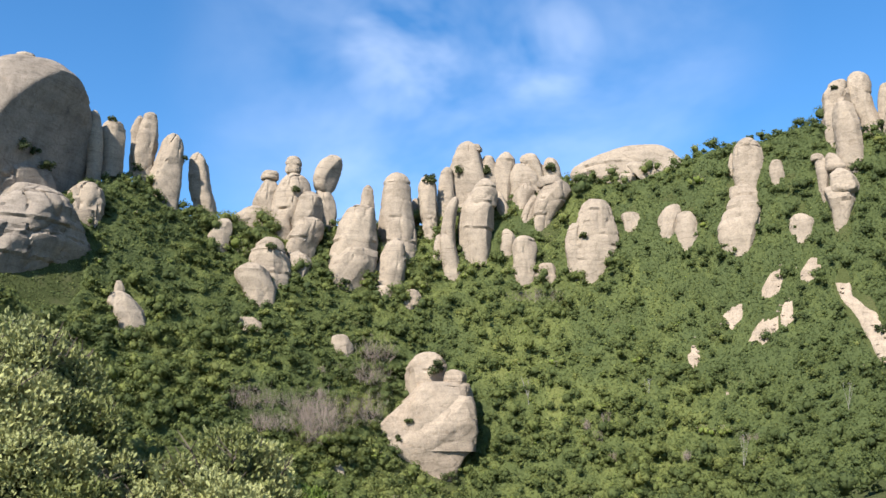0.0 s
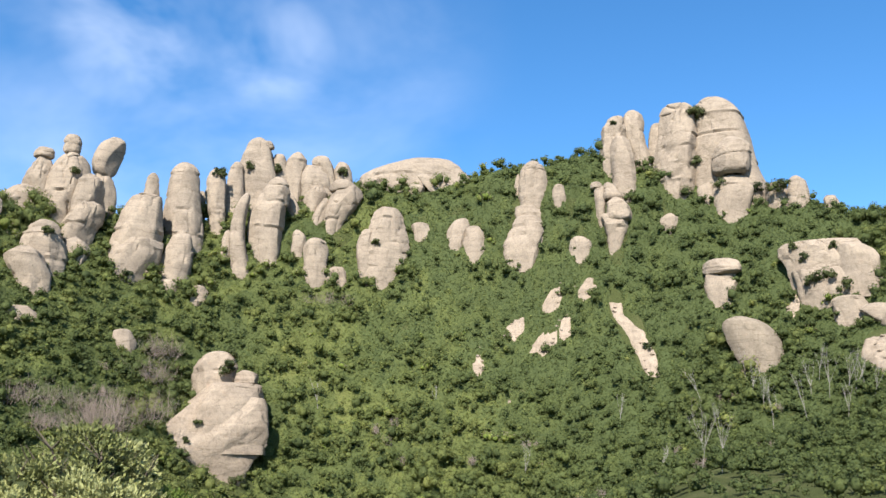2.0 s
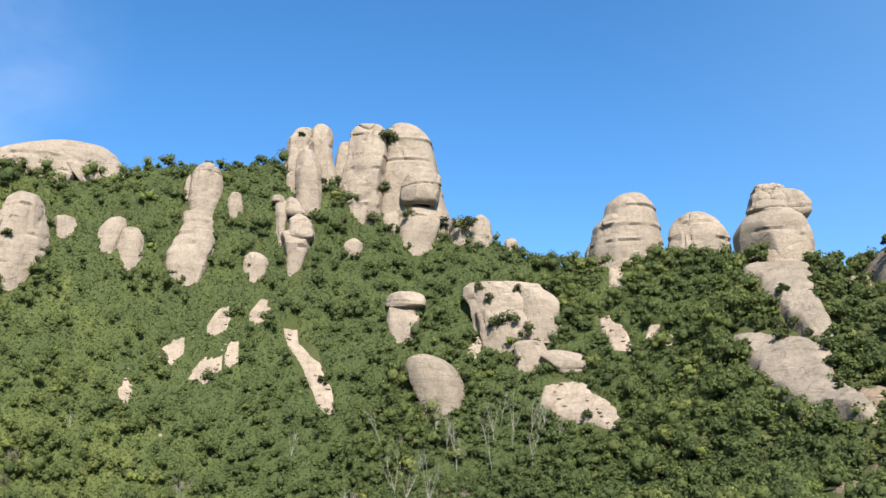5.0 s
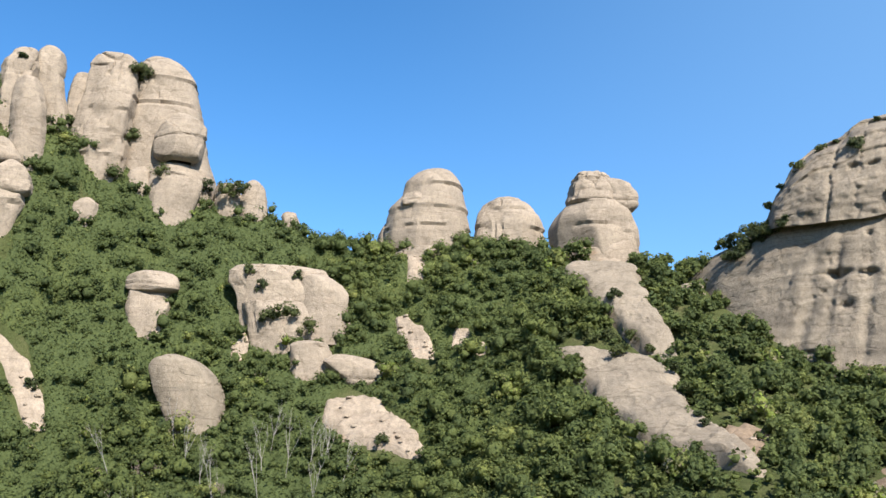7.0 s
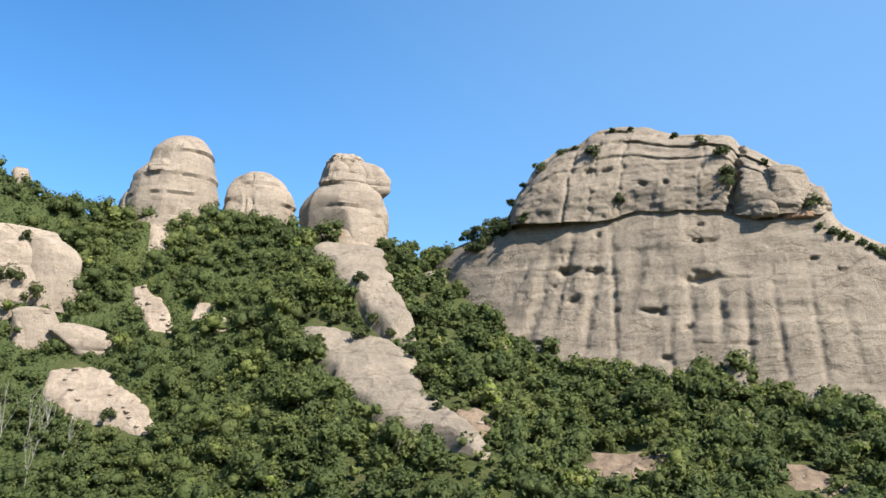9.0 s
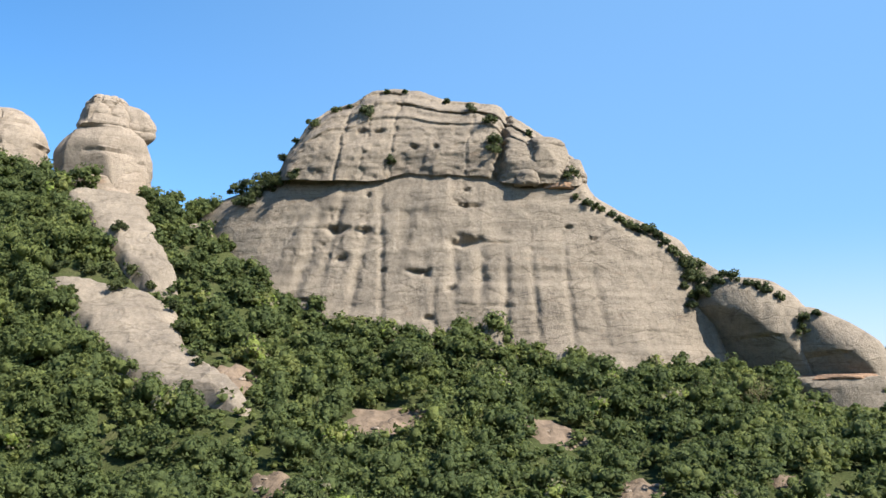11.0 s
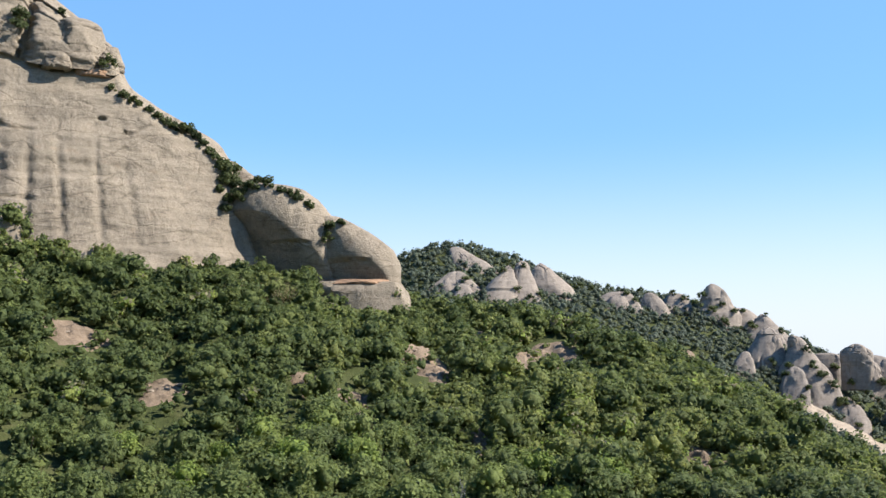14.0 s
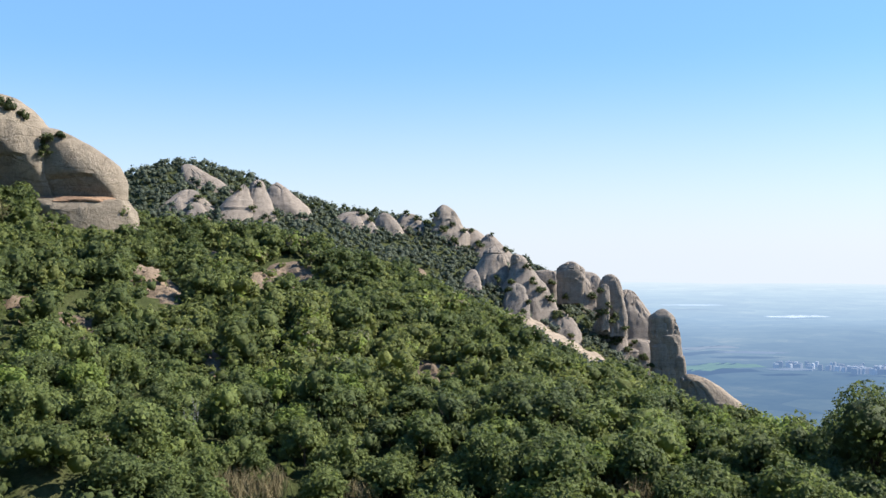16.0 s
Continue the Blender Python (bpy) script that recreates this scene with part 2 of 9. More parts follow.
def leaf_material(name, stops, through_light=0.48, gloss=0.35, per_object=False, grain=3.0):
    m, n, l, b = shader(name)
    out = n["Material Output"]
    if per_object:
        tint = n.new("ShaderNodeObjectInfo").outputs["Random"]
    else:
        at = n.new("ShaderNodeAttribute")
        at.attribute_name = "tint"
        tint = at.outputs["Fac"]
    r = ramp(n, stops)
    l.new(tint, r.inputs["Fac"])
    isl = n.new("ShaderNodeNewGeometry").outputs["Random Per Island"]
    ir = ramp(n, [(0.0, (0.74, 0.77, 0.74)), (0.8, (1.12, 1.1, 1.0)), (1.0, (1.3, 1.26, 1.08))])
    l.new(isl, ir.inputs["Fac"])
    c = mix(n, l, "MULTIPLY", 1.0, r.outputs["Color"], ir.outputs["Color"])
    # speckle of single leaves; the shade between them is put into the colour
    sp = noise_node(n, l, n.new("ShaderNodeNewGeometry").outputs["Position"], grain, 4.0, 0.68)
    spr = ramp(n, [(0.32, (0.7, 0.72, 0.69)), (0.5, (0.99, 1.0, 0.97)), (0.68, (1.22, 1.2, 1.14))])
    l.new(sp.outputs["Fac"], spr.inputs["Fac"])
    c = mix(n, l, "MULTIPLY", 1.0, c, spr.outputs["Color"])
    l.new(c, b.inputs["Base Color"])
    b.inputs["Roughness"].default_value = 1.0 - gloss
    b.inputs["Specular IOR Level"].default_value = 0.3
    bump = n.new("ShaderNodeBump")
    bump.inputs["Strength"].default_value = 1.0
    bump.inputs["Distance"].default_value = 0.9 / grain
    l.new(sp.outputs["Fac"], bump.inputs["Height"])
    l.new(bump.outputs["Normal"], b.inputs["Normal"])
    tr = n.new("ShaderNodeBsdfTranslucent")
    l.new(c, tr.inputs["Color"])
    ms = n.new("ShaderNodeMixShader")
    ms.inputs[0].default_value = through_light
    l.new(b.outputs[0], ms.inputs[1])
    l.new(tr.outputs[0], ms.inputs[2])
    l.new(ms.outputs[0], out.inputs["Surface"])
    return m


GREENS = [(0.0, (0.1, 0.129, 0.048)), (0.3, (0.128, 0.157, 0.054)), (0.55, (0.175, 0.202, 0.067)), (0.8, (0.228, 0.242, 0.085)), (0.93, (0.22, 0.29, 0.062)), (1.0, (0.262, 0.232, 0.159))]
LEAF = leaf_material("oak_scrub_leaves", GREENS)


def plain_colour(name, colour, rough=0.9, spread=0.25, scale=6.0):
    m, n, l, b = shader(name)
    geo = n.new("ShaderNodeNewGeometry").outputs["Position"]
    a = noise_node(n, l, geo, scale, 5.0, 0.65)
    r = ramp(n, [(0.3, tuple(v * (1 - spread) for v in colour)), (0.7, tuple(v * (1 + spread) for v in colour))])
    l.new(a.outputs["Fac"], r.inputs["Fac"])
    l.new(r.outputs["Color"], b.inputs["Base Color"])
    b.inputs["Roughness"].default_value = rough
    b.inputs["Specular IOR Level"].default_value = 0.2
    return m


BARK = plain_colour("oak_bark", (0.1, 0.08, 0.06))
DEADWOOD = plain_colour("bleached_deadwood", (0.27, 0.25, 0.22))
TWIG = plain_colour("bare_twigs", (0.22, 0.175, 0.145))


# ---- mesh helpers ----
def hash3(i, j, k, s):
    h = (i * 374761393 + j * 668265263 + k * 2147483647 + s * 1274126177) & 0xFFFFFFFF
    h = ((h ^ (h >> 13)) * 1274126177) & 0xFFFFFFFF
    h = h ^ (h >> 16)
    return (h & 0xFFFF) / 65535.0


def value_noise(p, s=0):
    q = np.floor(p).astype(np.int64)
    f = p - q
    f = f * f * f * (f * (f * 6 - 15) + 10)
    total = 0
    for a in (0, 1):
        for b in (0, 1):
            for c in (0, 1):
                w = (f[:, 0] if a else 1 - f[:, 0]) * (f[:, 1] if b else 1 - f[:, 1]) * (f[:, 2] if c else 1 - f[:, 2])
                total = total + w * hash3(q[:, 0] + a, q[:, 1] + b, q[:, 2] + c, s)
    return total * 2 - 1


def fbm(p, octaves=4, s=0):
    total, amp = 0, 1.0
    for k in range(octaves):
        total = total + amp * value_noise(p * 2.0 ** k + 17.3 * k, s + k)
        amp *= 0.5
    return total


def cells(p, s=0):
    """Distance to the nearest and the second nearest of scattered points, one to a unit cell."""
    q = np.floor(p).astype(np.int64)
    f1, f2 = np.full(len(p), 9.0), np.full(len(p), 9.0)
    for a in (-1, 0, 1):
        for b in (-1, 0, 1):
            for c in (-1, 0, 1):
                i, j, k = q[:, 0] + a, q[:, 1] + b, q[:, 2] + c
                d = (i + hash3(i, j, k, s) - p[:, 0]) ** 2 + (j + hash3(i, j, k, s + 1) - p[:, 1]) ** 2 + (k + hash3(i, j, k, s + 2) - p[:, 2]) ** 2
                f2 = np.minimum(f2, np.maximum(f1, d))
                f1 = np.minimum(f1, d)
    return np.sqrt(f1), np.sqrt(f2)


def grid_mesh(name, verts, rows, cols, closed, mat, smooth=True):
    """A mesh over rows x cols vertices; closed joins the last column to the first."""
    me = bpy.data.meshes.new(name)
    r = np.arange(rows - 1)[:, None]
    c = np.arange(cols if closed else cols - 1)[None, :]
    c2 = (c + 1) % cols
    quads = np.stack([r * cols + c, r * cols + c2, (r + 1) * cols + c2, (r + 1) * cols + c], -1).reshape(-1, 4)
    me.vertices.add(len(verts))
    me.vertices.foreach_set("co", np.asarray(verts, dtype=np.float32).ravel())
    me.loops.add(quads.size)
    me.loops.foreach_set("vertex_index", quads.ravel().astype(np.int32))
    me.polygons.add(len(quads))
    me.polygons.foreach_set("loop_start", (np.arange(len(quads)) * 4).astype(np.int32))
    me.polygons.foreach_set("use_smooth", np.full(len(quads), smooth))
    me.update(calc_edges=True)
    me.materials.append(mat)
    return me


def tri_mesh(name, verts, mat, tints=None):
    """Loose triangles, three vertices each; tints: one value a triangle."""
    me = bpy.data.meshes.new(name)
    n = len(verts) // 3
    me.vertices.add(n * 3)
    me.vertices.foreach_set("co", np.asarray(verts, dtype=np.float32).ravel())
    me.loops.add(n * 3)
    me.loops.foreach_set("vertex_index", np.arange(n * 3, dtype=np.int32))
    me.polygons.add(n)
    me.polygons.foreach_set("loop_start", (np.arange(n) * 3).astype(np.int32))
    me.update(calc_edges=True)
    if tints is not None:
        at = me.attributes.new("tint", "FLOAT", "FACE")
        at.data.foreach_set("value", np.asarray(tints, dtype=np.float32))
    me.materials.append(mat)
    return me


def foliage_mesh(name, lump, leaf, mat):
    """Soft lumps (vertices, faces, tints) and loose leaf triangles (vertices, tints) in one mesh."""
    lv, lf, lt = lump
    tv, tt = leaf
    verts = np.concatenate([lv, tv])
    faces = np.concatenate([lf, len(lv) + np.arange(len(tv)).reshape(-1, 3)])
    me = bpy.data.meshes.new(name)
    me.vertices.add(len(verts))
    me.vertices.foreach_set("co", verts.astype(np.float32).ravel())
    me.loops.add(faces.size)
    me.loops.foreach_set("vertex_index", faces.ravel().astype(np.int32))
    me.polygons.add(len(faces))
    me.polygons.foreach_set("loop_start", (np.arange(len(faces)) * 3).astype(np.int32))
    me.polygons.foreach_set("use_smooth", np.arange(len(faces)) < len(lf))
    me.update(calc_edges=True)
    at = me.attributes.new("tint", "FLOAT", "FACE")
    at.data.foreach_set("value", np.concatenate([lt, tt]).astype(np.float32))
    me.materials.append(mat)
    return me


def put(name, me, parent=None, label="", m=None):
    ob = new(name, me)
    if parent:
        ob.parent = parent
    if m is not None:
        ob.matrix_basis = m
    if label:
        ob["label"] = label
    return ob


# ---- the ground ----
AZ = [-40, -33, -26, -19, -12, -5, 2, 9, 16, 23, 30, 37, 44, 51, 58, 65, 72, 79, 86, 93, 100, 107, 114, 121, 128, 135, 142, 149]
FOOT_R = [112.0, 112.6, 113.3, 114.0, 118.8, 133.5, 143.9, 143.9, 143.9, 143.8, 142.6, 141.1, 139.3, 138.1, 131.7, 110.1, 98.8, 96.1, 88.3, 82.8, 81.3, 79.5, 74.2, 69.1, 67.3, 68.9, 63.9, 61.3]
FOOT_Z = [-21.2, -21.3, -21.5, -21.6, -21.5, -21.6, -21.7, -21.6, -21.6, -22.2, -17.2, -9.4, -5.5, -5.3, -5.0, -5.8, -6.3, -6.3, -9.8, -12.3, -12.1, -12.5, -17.4, -19.4, -19.1, -16.8, -19.5, -18.2]
MID_R = [142.0, 143.6, 146.0, 147.7, 151.2, 158.6, 163.6, 164.0, 164.4, 163.3, 161.3, 160.7, 160.1, 159.3, 155.9, 143.8, 133.0, 124.7, 119.4, 112.5, 111.0, 110.0, 110.0, 106.3, 103.7, 100.8, 97.5, 88.5]
MID_Z = [16.5, 16.1, 15.5, 14.7, 14.1, 14.7, 15.3, 15.4, 14.6, 13.4, 16.3, 16.7, 17.0, 17.6, 17.8, 16.1, 10.3, 2.9, 2.0, -3.9, -5.0, -5.8, -8.7, -11.9, -11.7, -15.0, -18.2, -18.2]
RIDGE_R = [150.2, 158.5, 169.3, 172.6, 176.9, 181.4, 183.0, 183.0, 183.0, 178.7, 177.0, 177.0, 177.0, 177.6, 179.6, 173.3, 177.9, 158.2, 150.6, 150.3, 154.1, 162.6, 168.1, 163.7, 150.6, 136.9, 126.6, 110.7]
RIDGE_Z = [39.4, 46.6, 58.1, 46.4, 47.4, 50.9, 57.2, 63.4, 65.2, 70.2, 71.3, 61.0, 52.2, 45.7, 47.7, 41.3, 38.8, 16.3, 12.6, 8.1, 8.1, 4.1, 1.1, -0.9, -8.4, -18.0, -22.2, -25.5]
FAR_FOOT_R = [435.0, 435.0, 435.0, 435.0, 435.0, 435.0, 435.0, 435.0, 435.0, 435.0, 435.0, 435.0, 435.0, 435.0, 435.0, 435.0, 435.0, 435.0, 435.0, 435.0, 435.0, 435.0, 435.8, 437.7, 435.9, 433.0, 428.6, 421.7]
FAR_FOOT_Z = [7.3, 7.3, 7.3, 7.3, 7.3, 7.3, 7.3, 7.3, 7.3, 7.3, 7.3, 7.3, 7.3, 7.3, 7.3, 7.3, 7.3, 7.3, 7.3, 7.3, 7.3, 7.3, 5.5, 1.3, -19.8, -43.4, -77.1, -123.1]
FAR_RIDGE_R = [525.0, 525.0, 525.0, 525.0, 525.0, 525.0, 525.0, 525.0, 525.0, 525.0, 525.0, 525.0, 525.0, 525.0, 525.0, 525.0, 525.0, 525.0, 525.0, 525.0, 525.0, 525.0, 529.3, 534.8, 537.0, 533.7, 525.1, 517.5]
FAR_RIDGE_Z = [43.9, 43.9, 43.9, 43.9, 43.9, 43.9, 43.9, 43.9, 43.9, 43.9, 43.9, 43.9, 43.9, 43.9, 43.9, 43.9, 43.9, 43.9, 43.9, 43.9, 43.9, 45.9, 48.5, 22.6, 14.6, -16.0, -71.5, -110.3]
GA = np.arange(-60, 200.01, 0.5)
GR = np.arange(0, 702, 2.0)


def smoothed(grid, s, axis):
    n = int(3 * s) + 1
    k = np.exp(-0.5 * (np.arange(-n, n + 1) / s) ** 2)
    k /= k.sum()
    g = np.pad(np.moveaxis(grid, axis, -1), ((0, 0), (n, n)), "edge")
    return np.moveaxis(np.array([np.convolve(row, k, "valid") for row in g]), -1, axis)


def height_grid():
    def col(v):
        return np.interp(GA, AZ, v)
    fr, fz, mr, mz, rr, rz = (col(v) for v in (FOOT_R, FOOT_Z, MID_R, MID_Z, RIDGE_R, RIDGE_Z))
    vr, vz, gr, gz = (col(v) for v in (FAR_FOOT_R, FAR_FOOT_Z, FAR_RIDGE_R, FAR_RIDGE_Z))
    h = np.zeros((len(GA), len(GR)))
    for i, a in enumerate(GA):
        w = np.clip((a - 100) / 10, 0, 1)
        v2 = vz[i] * w + (rz[i] - 40) * (1 - w)
        g2 = gz[i] * w + (rz[i] - 60) * (1 - w)
        dip = min(rz[i] - 18, v2)
        rz[i] += 1.2
        h[i] = np.interp(GR, [0, 30, fr[i], mr[i], rr[i], rr[i] + 45, vr[i], gr[i], gr[i] + 80], [-25, -25, fz[i], mz[i], rz[i], dip, v2, g2, g2 - 30])
    return smoothed(smoothed(h, 4, 0), 1.6, 1)


HEIGHTS = height_grid()
KNOLLS = ((-44.0, 46.0, 13.0, 17.0), (-26.0, 54.0, 5.5, 11.0))  # x, y, height, spread


def ground_z(x, y):
    """Height of the ground; x, y arrays or numbers."""
    x, y = np.asarray(x, float), np.asarray(y, float)
    a, r = np.degrees(np.arctan2(x, y)), np.hypot(x, y)
    a = np.where(a < -80, a + 360, a)
    back = np.clip((a - 158) / 25, 0, 1)
    front = np.clip((-40 - a) / 25, 0, 1)
    i = np.clip((a - GA[0]) / 0.5, 0, len(GA) - 1.001)
    j = np.clip(r / 2, 0, len(GR) - 1.001)
    i0, j0 = i.astype(int), j.astype(int)
    u, v = i - i0, j - j0
    z = HEIGHTS[i0, j0] * (1 - u) * (1 - v) + HEIGHTS[i0 + 1, j0] * u * (1 - v) + HEIGHTS[i0, j0 + 1] * (1 - u) * v + HEIGHTS[i0 + 1, j0 + 1] * u * v
    for kx, ky, kh, ks in KNOLLS:
        z = z + kh * np.exp(-((x - kx) ** 2 + (y - ky) ** 2) / ks ** 2)
    rear = -27 - np.clip(r - 90, 0, 400) * 0.12
    side = z * (1 - 0.4 * np.clip((r - 30) / 20, 0, 1))
    z = z * (1 - back) + rear * back
    z = z * (1 - front) + side * front
    far = np.clip((r - 660) / 280, 0, 1)
    return z * (1 - far) + -215.0 * far


def bump_at(x, y):
    x, y = np.asarray(x, float), np.asarray(y, float)
    p = np.stack([x.ravel(), y.ravel(), 0 * x.ravel()], -1)
    return (fbm(p * 0.09, 4, 5) * 1.1).reshape(x.shape)


def build_ground():
    az = np.concatenate([np.arange(-60, 175, 1.0), np.arange(175, 300, 5.0)])
    rad = np.concatenate([np.arange(1, 260, 3.0), np.arange(260, 700, 7.0), [720, 780, 860, 950, 1200, 1600, 2200, 3200, 4900]])
    A, R = np.meshgrid(az, rad)
    x, y = np.sin(np.radians(A)) * R, np.cos(np.radians(A)) * R
    z = ground_z(x, y)
    bump = bump_at(x, y) * np.clip(1 - (R - 620) / 80, 0, 1)
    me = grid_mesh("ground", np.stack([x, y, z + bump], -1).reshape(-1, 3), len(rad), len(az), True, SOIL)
    me.flip_normals()
    return tagged(new("ground", me), "steep scrub-covered mountain slope with bare soil", "ground", kind="structure")


build_ground()


def plain_material():
    """Farmland and woods, with kilometres of bright blue air painted on as emission."""
    m, n, l, b = shader("painted_haze_plain")
    geo = n.new("ShaderNodeNewGeometry").outputs["Position"]
    a = noise_node(n, l, geo, 0.009, 7.0, 0.7, (1, 1, 1))
    r = ramp(n, [(0.35, (0.02, 0.03, 0.03)), (0.55, (0.035, 0.045, 0.04)), (0.68, (0.065, 0.068, 0.055)), (0.8, (0.12, 0.11, 0.085))])
    l.new(a.outputs["Fac"], r.inputs["Fac"])
    v = n.new("ShaderNodeTexVoronoi")
    v.inputs["Scale"].default_value = 0.012
    l.new(geo, v.inputs["Vector"])
    vr = ramp(n, [(0.0, (0.6, 0.7, 0.7)), (0.6, (0.95, 1.0, 0.9)), (0.85, (1.3, 1.25, 1.05)), (1.0, (1.7, 1.6, 1.4))])
    l.new(v.outputs["Color"], vr.inputs["Fac"])
    c = mix(n, l, "MULTIPLY", 0.9, r.outputs["Color"], vr.outputs["Color"])
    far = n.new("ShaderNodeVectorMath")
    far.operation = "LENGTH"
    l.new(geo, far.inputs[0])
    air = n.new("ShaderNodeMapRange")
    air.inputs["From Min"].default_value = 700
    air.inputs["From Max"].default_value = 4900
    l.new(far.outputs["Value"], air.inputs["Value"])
    # emission imitates haze, brighter and paler with distance
    haze_glow = ramp(n, [(0.0, (0.1, 0.18, 0.34)), (0.15, (0.15, 0.26, 0.47)), (0.4, (0.43, 0.61, 0.87)), (0.7, (0.68, 0.86, 1.08)), (1.0, (0.9, 1.03, 1.18))])
    l.new(air.outputs["Result"], haze_glow.inputs["Fac"])
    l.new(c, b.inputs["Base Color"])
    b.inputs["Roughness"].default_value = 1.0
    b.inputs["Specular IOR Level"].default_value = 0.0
    l.new(haze_glow.outputs["Color"], b.inputs["Emission Color"])
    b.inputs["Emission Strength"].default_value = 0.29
    return m


def lowland(x, y):
    """Gentle swells of the plain."""
    x, y = np.asarray(x, float), np.asarray(y, float)
    p = np.stack([x.ravel(), y.ravel(), 0 * x.ravel()], -1)
    return 9 * fbm(p * 0.0022, 3, 71).reshape(x.shape) * np.clip((np.hypot(x, y) - 760) / 800, 0, 1)


def build_plain():
    """The distant lowland below the mountain, out to the horizon."""
    az, rad = np.arange(60, 240, 2.0), np.array([760, 850, 1000, 1250, 1600, 2000, 2600, 3400, 4200, 4950.0])
    A, R = np.meshgrid(az, rad)
    x, y = np.sin(np.radians(A)) * R, np.cos(np.radians(A)) * R
    hills = lowland(x, y)
    z = -165.0 + hills + 0 * x
    z[0] = -200.0
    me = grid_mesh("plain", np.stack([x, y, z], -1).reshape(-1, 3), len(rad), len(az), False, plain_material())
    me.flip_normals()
    tagged(new("backdrop", me), "lowland plain with fields far below, blue haze painted on", "plain", kind="structure")


build_plain()

def haze_emission(x, y):
    """Emission colour that imitates the bright air before something on the lowland."""
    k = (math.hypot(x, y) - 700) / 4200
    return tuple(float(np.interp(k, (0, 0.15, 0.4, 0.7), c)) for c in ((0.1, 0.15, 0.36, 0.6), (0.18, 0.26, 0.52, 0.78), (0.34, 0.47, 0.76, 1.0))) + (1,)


def village(label, cx, cy, across, along, count, seed):
    """Small gabled houses and sheds scattered on the far lowland."""
    m, n, l, b = shader("village_walls")
    r = ramp(n, [(0.0, (0.06, 0.05, 0.045)), (0.6, (0.1, 0.098, 0.095)), (1.0, (0.2, 0.2, 0.2))])
    l.new(n.new("ShaderNodeNewGeometry").outputs["Random Per Island"], r.inputs["Fac"])
    l.new(r.outputs["Color"], b.inputs["Base Color"])
    b.inputs["Roughness"].default_value = 1.0
    # walls emit a little, standing in for the haze before them
    b.inputs["Emission Color"].default_value = haze_emission(cx, cy)
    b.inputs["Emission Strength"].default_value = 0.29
    rng = np.random.RandomState(seed)
    way = math.atan2(cx, cy)
    verts, faces = [], []
    for k in range(count):
        u, v, turn = rng.uniform(-1, 1) * across, rng.uniform(-1, 1) * along, rng.uniform(0, 3.14)
        lx, ly, h = rng.uniform(1.4, 4.5), rng.uniform(1.2, 2.4), rng.uniform(0.6, 1.6)
        base = len(verts)
        for px, py, pz in ((-1, -1, -6), (1, -1, -6), (1, 1, -6), (-1, 1, -6), (-1, -1, h), (1, -1, h), (1, 1, h), (-1, 1, h), (-1, 0, h * 1.4), (1, 0, h * 1.4)):
            ax, ay = px * lx * math.cos(turn) - py * ly * math.sin(turn) + u, px * lx * math.sin(turn) + py * ly * math.cos(turn) + v
            verts.append((ax * math.cos(way) + ay * math.sin(way), -ax * math.sin(way) + ay * math.cos(way), pz))
        faces += [[base + q for q in f] for f in ((0, 1, 5, 4), (1, 2, 6, 9, 5), (2, 3, 7, 6), (3, 0, 4, 8, 7), (4, 5, 9, 8), (6, 7, 8, 9))]
    me = bpy.data.meshes.new("village")
    me.from_pydata(verts, [], faces)
    me.materials.append(m)
    ob = new("village", me)
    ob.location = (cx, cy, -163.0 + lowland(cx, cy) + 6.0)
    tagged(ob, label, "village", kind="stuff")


def field(label, cx, cy, across, along, colour, seed):
    """One field or strip of buildings lying on the far lowland."""
    m, n, l, b = shader("field_" + label.split()[0])
    a = noise_node(n, l, n.new("ShaderNodeNewGeometry").outputs["Position"], 0.03, 4.0, 0.6)
    r = ramp(n, [(0.35, tuple(v * 0.22 for v in colour)), (0.65, tuple(v * 0.3 for v in colour))])
    l.new(a.outputs["Fac"], r.inputs["Fac"])
    l.new(r.outputs["Color"], b.inputs["Base Color"])
    b.inputs["Roughness"].default_value = 1.0
    b.inputs["Specular IOR Level"].default_value = 0.0
    # self-glow imitates air haze over the field
    b.inputs["Emission Color"].default_value = haze_emission(cx, cy)
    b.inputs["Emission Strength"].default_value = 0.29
    rng = np.random.RandomState(seed)
    way = math.atan2(cx, cy)
    rows, cols = 7, 20
    v, u = np.meshgrid(np.linspace(-1, 1, rows), np.linspace(-1, 1, cols), indexing="ij")
    px = u * across * (1 + 0.12 * rng.rand(rows, 1)) + v * along * 0.6
    py = v * along * (1 - np.abs(u) ** 3 * 0.75) * (0.75 + 0.5 * rng.rand(1, cols))
    x, y = px * math.cos(way) + py * math.sin(way), -px * math.sin(way) + py * math.cos(way)
    me = grid_mesh("field", np.stack([x, y, 0 * x], -1).reshape(-1, 3), rows, cols, False, m)
    ob = new("field", me)
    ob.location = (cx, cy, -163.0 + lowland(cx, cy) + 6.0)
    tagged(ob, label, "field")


for i, q in enumerate((
    ("fresh green field far below", 819, -1099, 42, 50, (0.2, 0.32, 0.12)),
    ("pale straw field far below", 980, -1300, 29, 44, (0.3, 0.3, 0.26)),
    ("pale stubble field far below", 888, -1297, 46, 18, (0.26, 0.28, 0.3)),
    # near-white colours stand in for glints on the two bright strips
    ("bright glinting strip of far greenhouses", 1342, -2140, 50, 41, (0.9, 0.92, 0.95)),
    ("bright glinting road far below", 1707, -2213, 72, 29, (0.62, 0.68, 0.75)),
    ("dusty pale field far below", 725, -1146, 24, 14, (0.3, 0.32, 0.33)),
)):
    field(*q, 40 + i)
village("pale houses of a distant village on the plain", 721, -1235, 72, 26, 64, 61)
